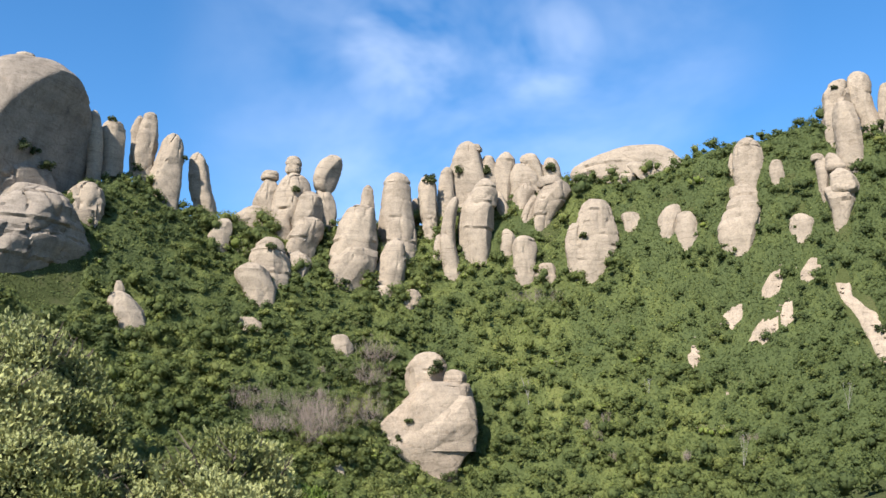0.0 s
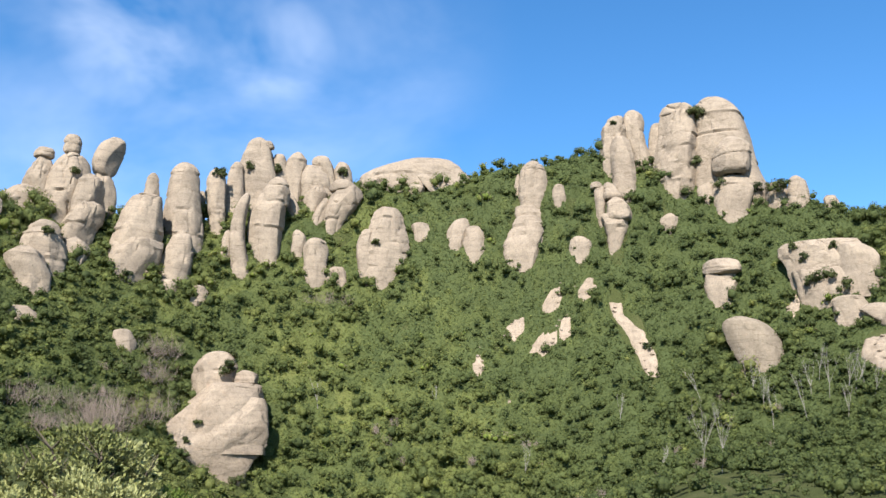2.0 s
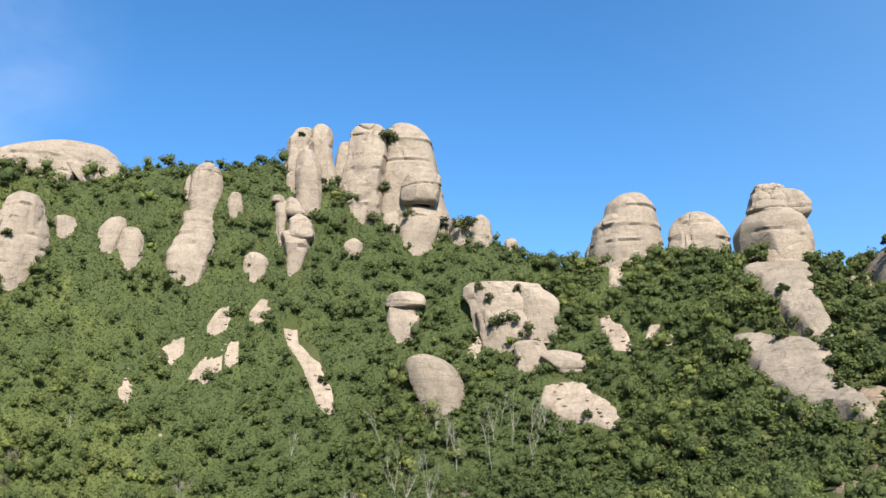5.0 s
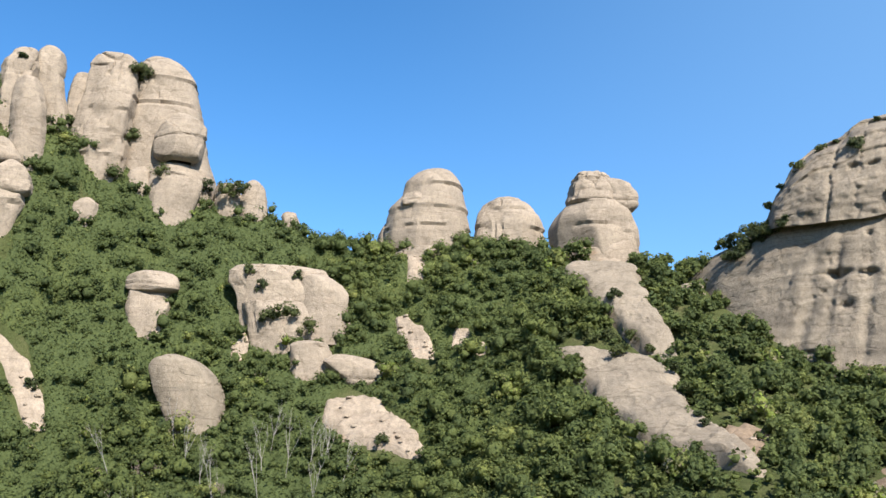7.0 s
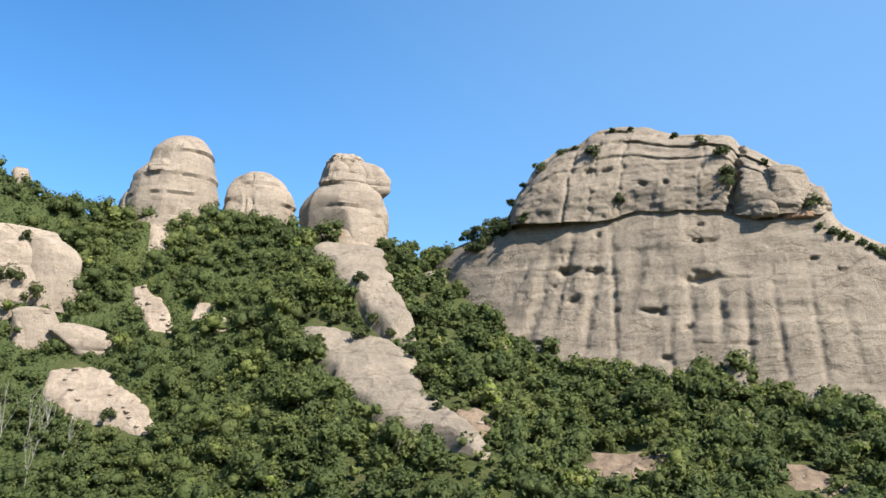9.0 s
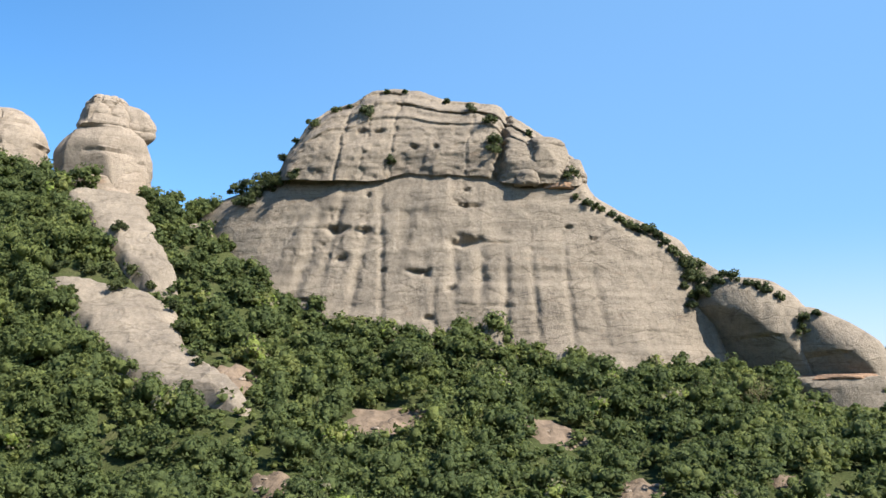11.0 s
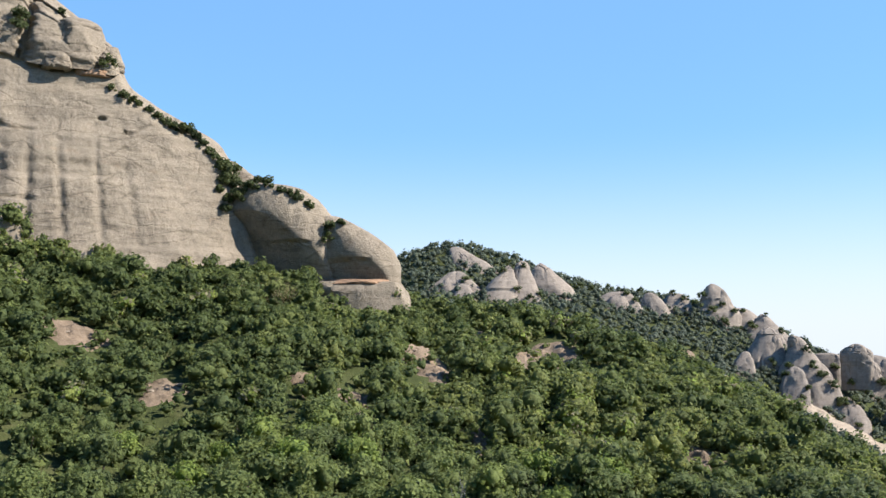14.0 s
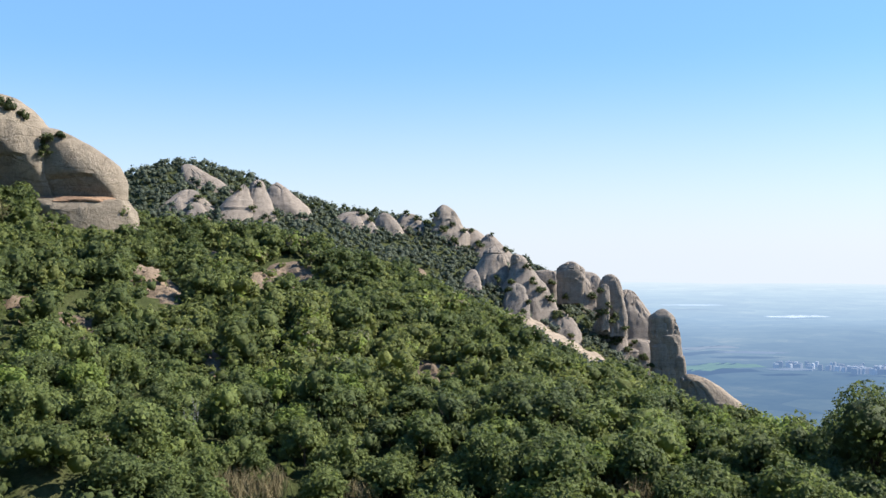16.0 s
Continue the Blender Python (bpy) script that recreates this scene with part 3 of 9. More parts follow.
village("pale houses of a distant hamlet on the plain", 651, -1209, 34, 18, 30, 62)

BARE = []  # the same for bare slabs alone
FOOTPRINTS = []  # x, y, half width, half depth, heading of what stands on the slope
CLEARINGS = [
    (64.5, 152.4, 2.6, 1.2),
    (69.7, 147.7, 3.7, 1.3),
    (74.0, 145.8, 1.9, 1.3),
    (55.3, 152.9, 1.4, 1.5),
    (56.4, 154.8, 0.8, 1.3),
    (72.8, 149.5, 2.9, 1.2),
    (79.7, 145.4, 2.5, 1.2),
    (60.6, 147.1, 0.7, 1.5),
    (141.1, 99.6, 2.0, 3.9),
    (135.5, 86.5, 2.0, 1.6),
    (114.0, 116.2, 1.5, 1.3),
    (134.6, 82.1, 1.5, 1.4),
    (120.5, -3.5, 3.5, 2.5),
    (102.6, -12.1, 2.4, 3.3),
    (116.5, 35.8, 2.1, 2.2),
    (96.8, 24.6, 1.7, 2.5),
    (100.5, -31.4, 2.1, 3.0),
    (119.3, 36.8, 3.3, 4.6),
    (97.7, 25.1, 1.8, 2.5),
    (90.1, 25.9, 1.6, 2.6),
    (114.1, -46.9, 1.7, 5.5),
    (125.3, -64.5, 2.9, 4.5),
    (104.4, -27.2, 1.9, 1.8),
    (100.3, -32.1, 1.2, 2.0),
    (119.1, -45.3, 2.2, 6.3),
    (127.6, -69.8, 4.2, 6.8),
    (112.2, -45.1, 1.8, 4.0),
    (137.5, -62.5, 1.6, 4.0),
    (352.9, -262.4, 5.9, 15.0),
    (82.2, -62.7, 1.5, 3.3),
    (90.7, -41.9, 1.3, 1.5),
    (119.0, 16.0, 4.2, 2.5),
]
SHAPES = {  # half widths to either side from base to top, where the rounding begins, its power
    "pillar": ((1.03, 1.0, 0.98, 0.95, 0.88, 0.8), 0.74, 2.1),
    "dome": ((1.0, 1.0, 0.98, 0.95, 0.9, 0.85), 0.3, 2.1),
    "cone": ((1.0, 0.95, 0.85, 0.72, 0.58, 0.5), 0.6, 1.9),
    "egg": ((0.6, 0.9, 1.0, 0.98, 0.92, 0.85), 0.55, 2.0),
    "block": ((0.97, 1.0, 1.0, 0.98, 0.94, 0.88), 0.6, 2.5),
    "taper": ((1.03, 1.0, 0.94, 0.85, 0.74, 0.64), 0.66, 2.0),
}


def rock_mesh(w, d, h, shape, seed, bend=0.0, seams=0, turn=None, cap=None, perched=False, fine=1.0, mat=None, tilt=0.0, left=None, right=None, calm=1.0, sq=None, facets=None, cleft=None):
    """A weathered rock lobe: base at z 0, local x across, y away; bedding seams and cracks are cut into it."""
    prof, c, power = SHAPES[shape]
    c = cap or (0.86 if left else c)
    rows = int(np.clip(h * 4.5 * fine, 26, 100))
    cols = int(np.clip(w * 7.0 * fine, 28, 104))
    low = 0.02 if perched else -max(0.5, 7.0 / h)
    v = np.concatenate([np.linspace(low, c, rows // 2, endpoint=False), c + (1 - c) * np.sin(np.linspace(0, np.pi / 2, rows - rows // 2))])
    th = np.linspace(0, 2 * np.pi, cols, endpoint=False)
    V, TH = np.meshgrid(v, th, indexing="ij")
    if left:
        lf, rt = np.interp(V, np.linspace(0, 1, len(left)), left), np.interp(V, np.linspace(0, 1, len(right)), right)
        if not cap:
            c, power = 0.86, 2.0
        r, mid = (lf + rt) / 2, (rt - lf) / 2
        thick = 0.5 + 0.5 * np.clip(r, 0, 1)
    else:
        r, mid, thick = np.interp(V, np.linspace(0, 1, len(prof)), prof), 0.0 * V, 1.0
    k = np.clip((V - c) / (1 - c), 0, 1)
    r = r * np.clip(1 - k ** power, 0, 1) ** (1 / power)
    if perched:
        lo = np.clip((0.22 - V) / 0.22, 0, 1)
        r = r * np.clip(1 - lo ** 2.4, 0.02, 1) ** (1 / 2.4)
    # squarish plan, different for each rock
    rng = np.random.RandomState(seed)
    ph = rng.rand() * 6.28
    power2 = sq or rng.uniform(2.6, 4.0)
    ta = radians(turn if turn is not None else rng.uniform(-20, 20))
    plan = (np.abs(np.cos(TH - ta)) ** power2 + np.abs(np.sin(TH - ta)) ** power2) ** (-1 / power2)
    plan = plan / np.max(np.abs(plan[0] * np.cos(TH[0])))
    plan = plan * (1 + 0.03 * np.cos(3 * TH + 2 * ph) + 0.025 * np.cos(5 * TH + 3 * ph + 2 * V))
    cs, sn = np.cos(TH), np.sin(TH)
    x, y, z = (cs * r * plan + mid) * w / 2, sn * r * plan * d / 2 / np.maximum(thick, 0.3) * 0.9, V * h
    p = np.stack([x, y, z], -1).reshape(-1, 3)
    nrm = np.stack([cs, sn, 0.4 * k], -1).reshape(-1, 3)
    s = max(min(w, h), 1.0)
    off = rng.rand(3) * 50
    # flat faces broken off along joints
    q = np.stack([p[:, 0] / (w / 2) - mid.reshape(-1), p[:, 1] / (d / 2), (p[:, 2] / h - 0.45) * 1.3], -1)
    if facets is None:
        facets = [(rng.uniform(-170, -10), rng.uniform(-15, 42), rng.uniform(0.74, 0.95)) for i in range(6)]
    for fa, fe, fd in facets:
        fn = np.array([math.cos(radians(fa)) * math.cos(radians(fe)), math.sin(radians(fa)) * math.cos(radians(fe)), math.sin(radians(fe))])
        over = np.clip(q @ fn - fd, 0, None)
        q -= over[:, None] * fn * 0.88
    p[:, 0] = (q[:, 0] + mid.reshape(-1)) * w / 2
    p[:, 1] = q[:, 1] * d / 2
    p[:, 2] = (q[:, 2] / 1.3 + 0.45) * h
    lump = fbm(p / s * np.array([1.3, 1.3, 1.1]) + off, 3, seed)
    rough = fbm(p * np.array([0.6, 0.6, 0.75]) + off, 4, seed + 9)
    disp = (lump * 0.024 * s + rough * 0.09) * calm
    # bulging blocks parted by joints
    cell = np.clip(0.36 * s, 1.8, 5.0)
    warp = np.stack([value_noise(p * 0.35 + off, seed + 31), value_noise(p * 0.35 + off + 9, seed + 32), value_noise(p * 0.35 + off + 5, seed + 33)], -1)
    f1, f2 = cells((p + warp * 0.5) / cell * np.array([1.0, 1.0, 0.55]) + off, seed)
    gap = f2 - f1
    some = np.clip(value_noise(p / cell * 0.6 + off + 4, seed + 34) * 1.6 + 0.45, 0, 1)
    disp += calm * some * (0.045 * cell * np.clip(gap * 1.8, 0, 1) ** 0.5 - 0.12 * cell * np.exp(-(gap / 0.06) ** 2))
    # beds: each a little proud or set back, parted by sharp notches
    zz = p[:, 2] + 0.35 * value_noise(p * np.array([0.12, 0.12, 0.05]) + off, seed + 3) + rng.uniform(-0.06, 0.06) * p[:, 0]
    if seams:
        edges = np.sort((np.arange(seams) + 0.6 + rng.uniform(-0.32, 0.32, seams)) / (seams + 0.2) * 0.96) * h
        layer = np.searchsorted(edges, zz)
        lift = rng.uniform(-0.02, 0.02, seams + 1) * s * calm
        disp += lift[layer]
        for i, e in enumerate(edges):
            gate = np.clip(value_noise(p * np.array([0.28, 0.28, 0.0]) + off + i * 7.7, seed + i) * 2.2 + 1.5, 0, 1)
            disp -= np.exp(-((zz - e) / 0.17) ** 2) * min(0.032 * s, 0.32) * gate
            disp += np.exp(-((zz - e - 0.55) / 0.4) ** 2) * 0.012 * s * gate
    # thin beds broken into blocks, some proud and some set back
    bed_h = rng.uniform(0.7, 1.25)
    bi = np.floor(zz / bed_h).astype(np.int64)
    along = TH.reshape(-1) * w * 0.5 + 0.5 * value_noise(p * 0.5 + off, seed + 41)
    bl = np.floor(along / rng.uniform(1.6, 3.0) + hash3(bi, 0 * bi, 0 * bi, seed) * 9).astype(np.int64)
    worn = np.clip(value_noise(p * 0.16 + off + 3, seed + 42) * 2.4 + 0.3, 0, 1)
    disp += (hash3(bi, bl, 0 * bi, seed + 5) - 0.5) * 0.15 * calm * worn
    disp += (hash3(bi, 0 * bi, 0 * bi, seed + 6) - 0.5) * 0.1 * calm * worn
    part_z = np.abs(zz / bed_h - np.round(zz / bed_h)) * bed_h
    disp -= 0.07 * calm * worn * np.exp(-(part_z / 0.13) ** 2)
    if cleft is not None:
        disp -= 1.1 * np.exp(-((p[:, 0] - cleft * w / 2 + 0.06 * (p[:, 2] - h / 2) + 0.4 * rough) / 0.35) ** 2)
    p = p + nrm * disp[:, None] * np.clip(1.02 - k.reshape(-1, 1) ** 6, 0.1, 1)
    p[:, 2] += lump * 0.02 * h * k.reshape(-1)
    p[:, 0] += bend * w * np.clip(p[:, 2] / h, -0.2, 1.1) - bend * w * 0.5
    p[:, 1] += tilt * p[:, 2]
    me = grid_mesh("rock", p, rows, cols, True, mat or ROCK)
    me.set_sharp_from_angle(angle=radians(32))
    return me


def formation(name, label, lobes, mat=None):
    """One rock formation: an empty at its foot that carries its lobes."""
    first = lobes[0][1]
    foot = new(name)
    foot.empty_display_size = 0.5
    foot.location = (first["x"], first["y"], first["z"])
    tagged(foot, label, "rock")
    for part_name, q in lobes:
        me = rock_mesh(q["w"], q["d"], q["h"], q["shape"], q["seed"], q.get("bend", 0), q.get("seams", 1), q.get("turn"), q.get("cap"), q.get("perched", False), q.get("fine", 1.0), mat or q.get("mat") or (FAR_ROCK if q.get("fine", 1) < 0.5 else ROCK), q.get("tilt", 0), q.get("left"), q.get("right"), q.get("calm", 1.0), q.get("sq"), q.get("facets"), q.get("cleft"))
        m = pose(q["x"] - first["x"], q["y"] - first["y"], q["z"] - first["z"], 0, 0, -q["az"])
        put(part_name, me, foot, m=m)
        if not q.get("perched"):
            run = q.get("tilt", 0) * q["h"]
            mid = [(b - a) / 2 for a, b in zip(q["left"], q["right"])] if q.get("left") else [0.0] * 6
            half = [(b + a) / 2 for a, b in zip(q["left"], q["right"])] if q.get("left") else [1.0] * 6
            c, s = math.cos(radians(q["az"])), math.sin(radians(q["az"]))
            for k in range(len(mid) if run else 1):
                u, v = (mid[k] * q["w"] / 2, run * k / (len(mid) - 1)) if run else (0, 0)
                hw = half[k] * q["w"] / 2 if run else q["w"] / 2
                hd = q["d"] / 2 + (run / 9 if run else 0)
                if q.get("fine", 1) < 0.5:
                    hd, hw = hd * 0.4, hw * 0.55
                ahead = 0.0 if q.get("fine", 1) < 0.5 else q.get("ahead", 0.4)
                FOOTPRINTS.append((q["x"] + u * c + (v - ahead) * s, q["y"] - u * s + (v - ahead) * c, hw, hd + ahead, q["az"]))


formation("rock_dome", "big rounded grey conglomerate rock dome above the wooded slope", [
    ("dome", dict(x=-92.9, y=139.5, z=46.5, az=-24.9, w=36.5, d=30.0, h=31.0, shape="taper", left=[0.97, 0.99, 1.00, 0.97, 0.87, 0.73, 0.53, 0.20], right=[1.00, 0.99, 0.97, 0.93, 0.89, 0.83, 0.65, 0.32], cap=0.93, facets=[(-44, -22, 0.44), (-75, 15, 0.96)], sq=2.5, turn=0, calm=0.6, seams=0, mat=DARK, seed=901)),
    ("cap", dict(x=-92.4, y=138.6, z=76.7, az=-24.9, w=5.5, d=4.7, h=2.0, shape="taper", left=[0.97, 1.00, 0.73], right=[1.00, 1.00, 0.55], perched=True, calm=0.6, seed=902)),
])
formation("rock_outcrop", "bare grey rock rib beside the big dome", [
    ("rib", dict(x=-90.6, y=133.4, z=45.8, az=-25.0, w=22.7, d=9.0, h=15.9, shape="taper", left=[1.00, 1.00, 1.00, 0.79, 0.58], right=[1.00, 0.79, 0.50, 0.19, -0.08], facets=[(-44, -16, 0.4)], mat=DARK, seed=903)),
])
formation("rock_outcrop", "weathered layered rock outcrop half in shade", [
    ("upper_ledge", dict(x=-86.1, y=133.7, z=41.4, az=-23.9, w=12.2, d=10.0, h=5.1, shape="taper", left=[1.00, 0.85, 0.54], right=[1.00, 0.92, 0.58], seams=2, calm=1.4, mat=DARK, seed=904)),
    ("side_block", dict(x=-80.9, y=134.6, z=29.7, az=-22.5, w=7.2, d=6.0, h=8.3, shape="taper", left=[0.98, 1.00, 0.74], right=[1.00, 0.94, 0.55], seams=2, calm=1.4, mat=DARK, seed=905)),
    ("outcrop", dict(x=-82.5, y=128.2, z=25.8, az=-23.6, w=26.7, d=18.0, h=19.1, shape="taper", left=[1.00, 0.92, 0.83, 0.71, 0.50, 0.24], right=[1.00, 0.97, 0.85, 0.63, 0.48, 0.33], cap=0.8, facets=[(-42, -24, 0.4), (-110, 34, 0.8)], sq=2.6, turn=0, calm=0.9, seams=4, mat=DARK, seed=906)),
])
formation("rock_outcrop", "dark rock buttress among scrub", [
    ("lobe", dict(x=-86.5, y=121.0, z=23.8, az=-25.5, w=11.4, d=9.7, h=11.9, shape="taper", left=[1.00, 0.81, 0.62, 0.43], right=[1.00, 0.85, 0.62, 0.40], facets=[(-44, -16, 0.3)], mat=DARK, seed=907)),
])
formation("boulder", "rounded pale boulder with a cracked face", [
    ("lobe", dict(x=-76.8, y=139.6, z=40.1, az=-21.0, w=8.0, d=6.8, h=9.4, shape="taper", left=[0.82, 0.97, 1.00, 0.85, 0.48], right=[0.90, 1.00, 1.00, 0.85, 0.36], cap=0.75, seams=3, calm=1.3, seed=908)),
])
formation("rock_pillar", "slim pale rock pillar on the ridge", [
    ("lobe", dict(x=-79.5, y=149.0, z=57.0, az=-20.8, w=4.0, d=3.4, h=12.3, shape="taper", left=[0.80, 0.94, 1.00, 0.94, 0.81], right=[1.00, 0.94, 0.74, 0.61, 0.23], seams=2, seed=909)),
])
formation("rock_pillar", "stubby pale rock block on the ridge", [
    ("lobe", dict(x=-77.0, y=153.4, z=61.5, az=-19.8, w=5.9, d=5.0, h=7.2, shape="taper", left=[0.82, 0.91, 1.00, 0.96, 0.82], right=[0.98, 1.00, 1.00, 0.87, 0.60], cap=0.85, seams=1, seed=910)),
])
formation("rock_pillar", "twin-topped pale rock spire on the ridge", [
    ("lobe", dict(x=-70.9, y=158.5, z=59.1, az=-17.9, w=5.9, d=5.0, h=13.9, shape="taper", left=[0.75, 1.00, 0.91, 0.68, 0.45, 0.27], right=[0.68, 0.82, 1.00, 0.91, 0.82, 0.68], cap=0.88, seams=1, seed=911)),
    ("side_top", dict(x=-73.6, y=159.5, z=64.3, az=-18.5, w=3.2, d=2.8, h=8.1, shape="taper", left=[0.72, 0.83, 1.00, 0.67, 0.17], right=[1.00, 1.00, 1.00, 1.00, 0.83], seed=912)),
])
formation("rock_pillar", "tall pale rock finger with rounded top", [
    ("lobe", dict(x=-65.4, y=158.2, z=49.5, az=-16.6, w=7.8, d=6.6, h=17.8, shape="taper", left=[0.80, 1.00, 1.00, 0.76, 0.46, 0.25], right=[0.86, 0.93, 1.00, 0.97, 0.90, 0.69], cap=0.86, seams=2, seed=913)),
])
formation("rock_pillar", "leaning rock finger dark on its flank", [
    ("lobe", dict(x=-58.4, y=166.1, z=48.9, az=-14.5, w=7.4, d=6.3, h=16.2, shape="taper", left=[0.49, 0.67, 0.93, 1.00, 1.00, 0.85], right=[1.00, 0.89, 0.52, 0.37, 0.19, -0.22], cap=0.84, seams=1, facets=[(-34, 4, 0.78), (-120, 10, 0.9)], seed=914)),
])
formation("boulder", "sloping grey boulder in the scrub", [
    ("lobe", dict(x=-64.1, y=134.1, z=17.4, az=-18.2, w=8.7, d=7.4, h=6.7, shape="taper", left=[1.00, 1.00, 0.95, 0.84], right=[1.00, 0.84, 0.42, -0.21], seams=2, seed=915)),
    ("tip", dict(x=-66.1, y=134.3, z=23.7, az=-18.8, w=2.5, d=2.2, h=2.7, shape="taper", left=[1.00, 0.91, 0.64], right=[1.00, 0.82, 0.09], seed=916)),
])
formation("rock_block", "squat pale rock block split by a seam", [
    ("lobe", dict(x=-52.5, y=159.2, z=39.4, az=-13.4, w=6.2, d=5.3, h=7.1, shape="taper", left=[1.00, 0.91, 0.62, 0.32, -0.02], right=[0.73, 0.79, 0.96, 1.00, 0.79], cap=0.84, seams=1, seed=917)),
    ("foot", dict(x=-53.1, y=159.4, z=37.3, az=-13.6, w=4.2, d=3.6, h=2.4, shape="taper", left=[1.00, 0.88, 0.88], right=[0.91, 1.00, 1.00], seed=918)),
])
formation("rock_outcrop", "layered low rock shoulder on the ridge", [
    ("lobe", dict(x=-49.2, y=171.9, z=46.6, az=-12.0, w=11.2, d=9.5, h=7.0, shape="taper", left=[1.00, 0.80, 0.35, -0.20], right=[0.98, 1.00, 0.95, 0.75], seams=3, seed=919)),
    ("layered_block", dict(x=-46.3, y=169.7, z=47.4, az=-11.4, w=4.6, d=3.9, h=5.2, shape="taper", left=[0.96, 1.00, 0.88, 0.64], right=[0.98, 1.00, 0.94, 0.58], seams=3, seed=920)),
    ("flank", dict(x=-53.3, y=168.6, z=47.7, az=-13.1, w=1.8, d=1.5, h=2.9, shape="taper", left=[1.00, 0.85, 0.08], right=[1.00, 0.85, 0.54], seed=921)),
])
formation("rock_tower", "broad rock tower crowned by a balanced head stone", [
    ("tower", dict(x=-38.3, y=172.5, z=44.8, az=-9.3, w=11.6, d=9.9, h=17.9, shape="taper", left=[0.89, 0.98, 1.00, 0.83, 0.49, 0.18], right=[0.54, 0.66, 1.00, 1.00, 0.86, 0.47], cap=0.84, seams=1, calm=0.7, seed=922)),
    ("head_stone", dict(x=-37.7, y=171.6, z=61.3, az=-9.2, w=4.3, d=3.6, h=5.1, shape="taper", left=[0.91, 1.00, 0.87, 0.93, 0.67], right=[0.88, 1.00, 1.00, 1.00, 0.73], perched=True, seams=1, cap=0.8, calm=0.6, seed=923)),
    ("shoulder", dict(x=-43.9, y=173.2, z=52.8, az=-10.6, w=7.5, d=6.4, h=8.3, shape="taper", left=[0.97, 1.00, 0.81, 0.58, 0.28], right=[1.00, 0.89, 0.77, 0.62, 0.47], seed=924)),
    ("cap", dict(x=-43.6, y=172.7, z=60.1, az=-10.6, w=4.8, d=4.1, h=2.7, shape="taper", left=[0.96, 1.00, 0.76], right=[0.96, 1.00, 0.65], perched=True, calm=0.6, seed=925)),
])
formation("rock_tower", "rounded front rock buttress below the tower", [
    ("lower_bulge", dict(x=-33.9, y=168.4, z=39.1, az=-8.4, w=9.7, d=8.3, h=10.5, shape="taper", left=[0.99, 1.00, 0.83, 0.52, 0.30], right=[0.54, 0.66, 0.94, 1.00, 0.83], cap=0.8, calm=0.6, facets=[(-50, -5, 0.6), (-110, 20, 0.85)], seed=926)),
    ("upper_bulge", dict(x=-33.0, y=169.2, z=47.3, az=-8.2, w=7.1, d=6.0, h=9.1, shape="taper", left=[1.00, 1.00, 0.84, 0.69, 0.37], right=[0.93, 1.00, 1.00, 0.84, 0.41], perched=False, cap=0.78, calm=0.6, facets=[(-40, -20, 0.62)], seed=927)),
    ("foot_lobe", dict(x=-34.2, y=165.3, z=35.1, az=-8.6, w=7.0, d=5.9, h=5.3, shape="taper", left=[0.99, 1.00, 0.85, 0.46], right=[1.00, 0.92, 0.69, 0.23], cap=0.6, seed=928)),
])
formation("balanced_rock", "egg-shaped tilted rock balanced on a pedestal", [
    ("pedestal", dict(x=-30.3, y=179.0, z=50.8, az=-7.2, w=6.1, d=5.2, h=9.1, shape="taper", left=[0.73, 0.81, 1.00, 0.95, 0.76], right=[0.95, 1.00, 0.90, 0.67, 0.19], seams=2, seed=929)),
    ("egg", dict(x=-29.9, y=178.6, z=58.5, az=-7.1, w=7.7, d=6.5, h=10.6, shape="taper", left=[0.75, 0.92, 1.00, 0.85, 0.58, 0.13], right=[0.53, 0.66, 0.89, 1.00, 0.96, 0.81], perched=True, cap=0.82, calm=0.5, seams=1, facets=[(-45, -22, 0.55)], seed=930)),
])
formation("rock_block", "stacked rock block with a flat seam", [
    ("upper_block", dict(x=-40.3, y=160.8, z=31.9, az=-10.3, w=10.8, d=9.2, h=9.2, shape="taper", left=[0.92, 0.98, 1.00, 0.93, 0.63], right=[1.00, 0.98, 0.88, 0.73, 0.44], cap=0.72, seams=2, calm=0.7, seed=931)),
    ("top_slab", dict(x=-40.9, y=161.7, z=40.3, az=-10.4, w=6.7, d=5.7, h=2.3, shape="taper", left=[1.00, 0.88, 0.28], right=[1.00, 0.92, 0.44], seed=932)),
    ("lower_block", dict(x=-42.5, y=155.1, z=26.9, az=-11.2, w=9.4, d=8.0, h=8.0, shape="taper", left=[0.58, 0.73, 1.00, 1.00, 0.73], right=[0.99, 1.00, 0.81, 0.62, 0.30], cap=0.75, seams=2, calm=0.7, seed=933)),
])
formation("rock_tower", "wide tapering rock tower with ledges", [
    ("skirt", dict(x=-22.9, y=168.7, z=32.2, az=-5.7, w=14.3, d=12.1, h=9.0, shape="taper", left=[1.00, 0.79, 0.68, 0.60], right=[0.74, 0.89, 0.98, 1.00], cap=0.95, calm=0.7, seams=1, seed=934)),
    ("tower", dict(x=-21.9, y=169.8, z=40.3, az=-5.4, w=11.9, d=10.1, h=12.6, shape="taper", left=[1.00, 0.86, 0.72, 0.58, 0.44, 0.16], right=[1.00, 1.00, 0.95, 0.91, 0.88, 0.81], cap=0.9, seams=2, calm=0.7, seed=935)),
    ("finger", dict(x=-19.4, y=177.2, z=52.1, az=-4.7, w=3.7, d=3.2, h=8.4, shape="taper", left=[0.95, 1.00, 0.92, 0.69, 0.38], right=[1.00, 1.00, 0.92, 0.85, 0.54], cap=0.8, seed=936)),
])
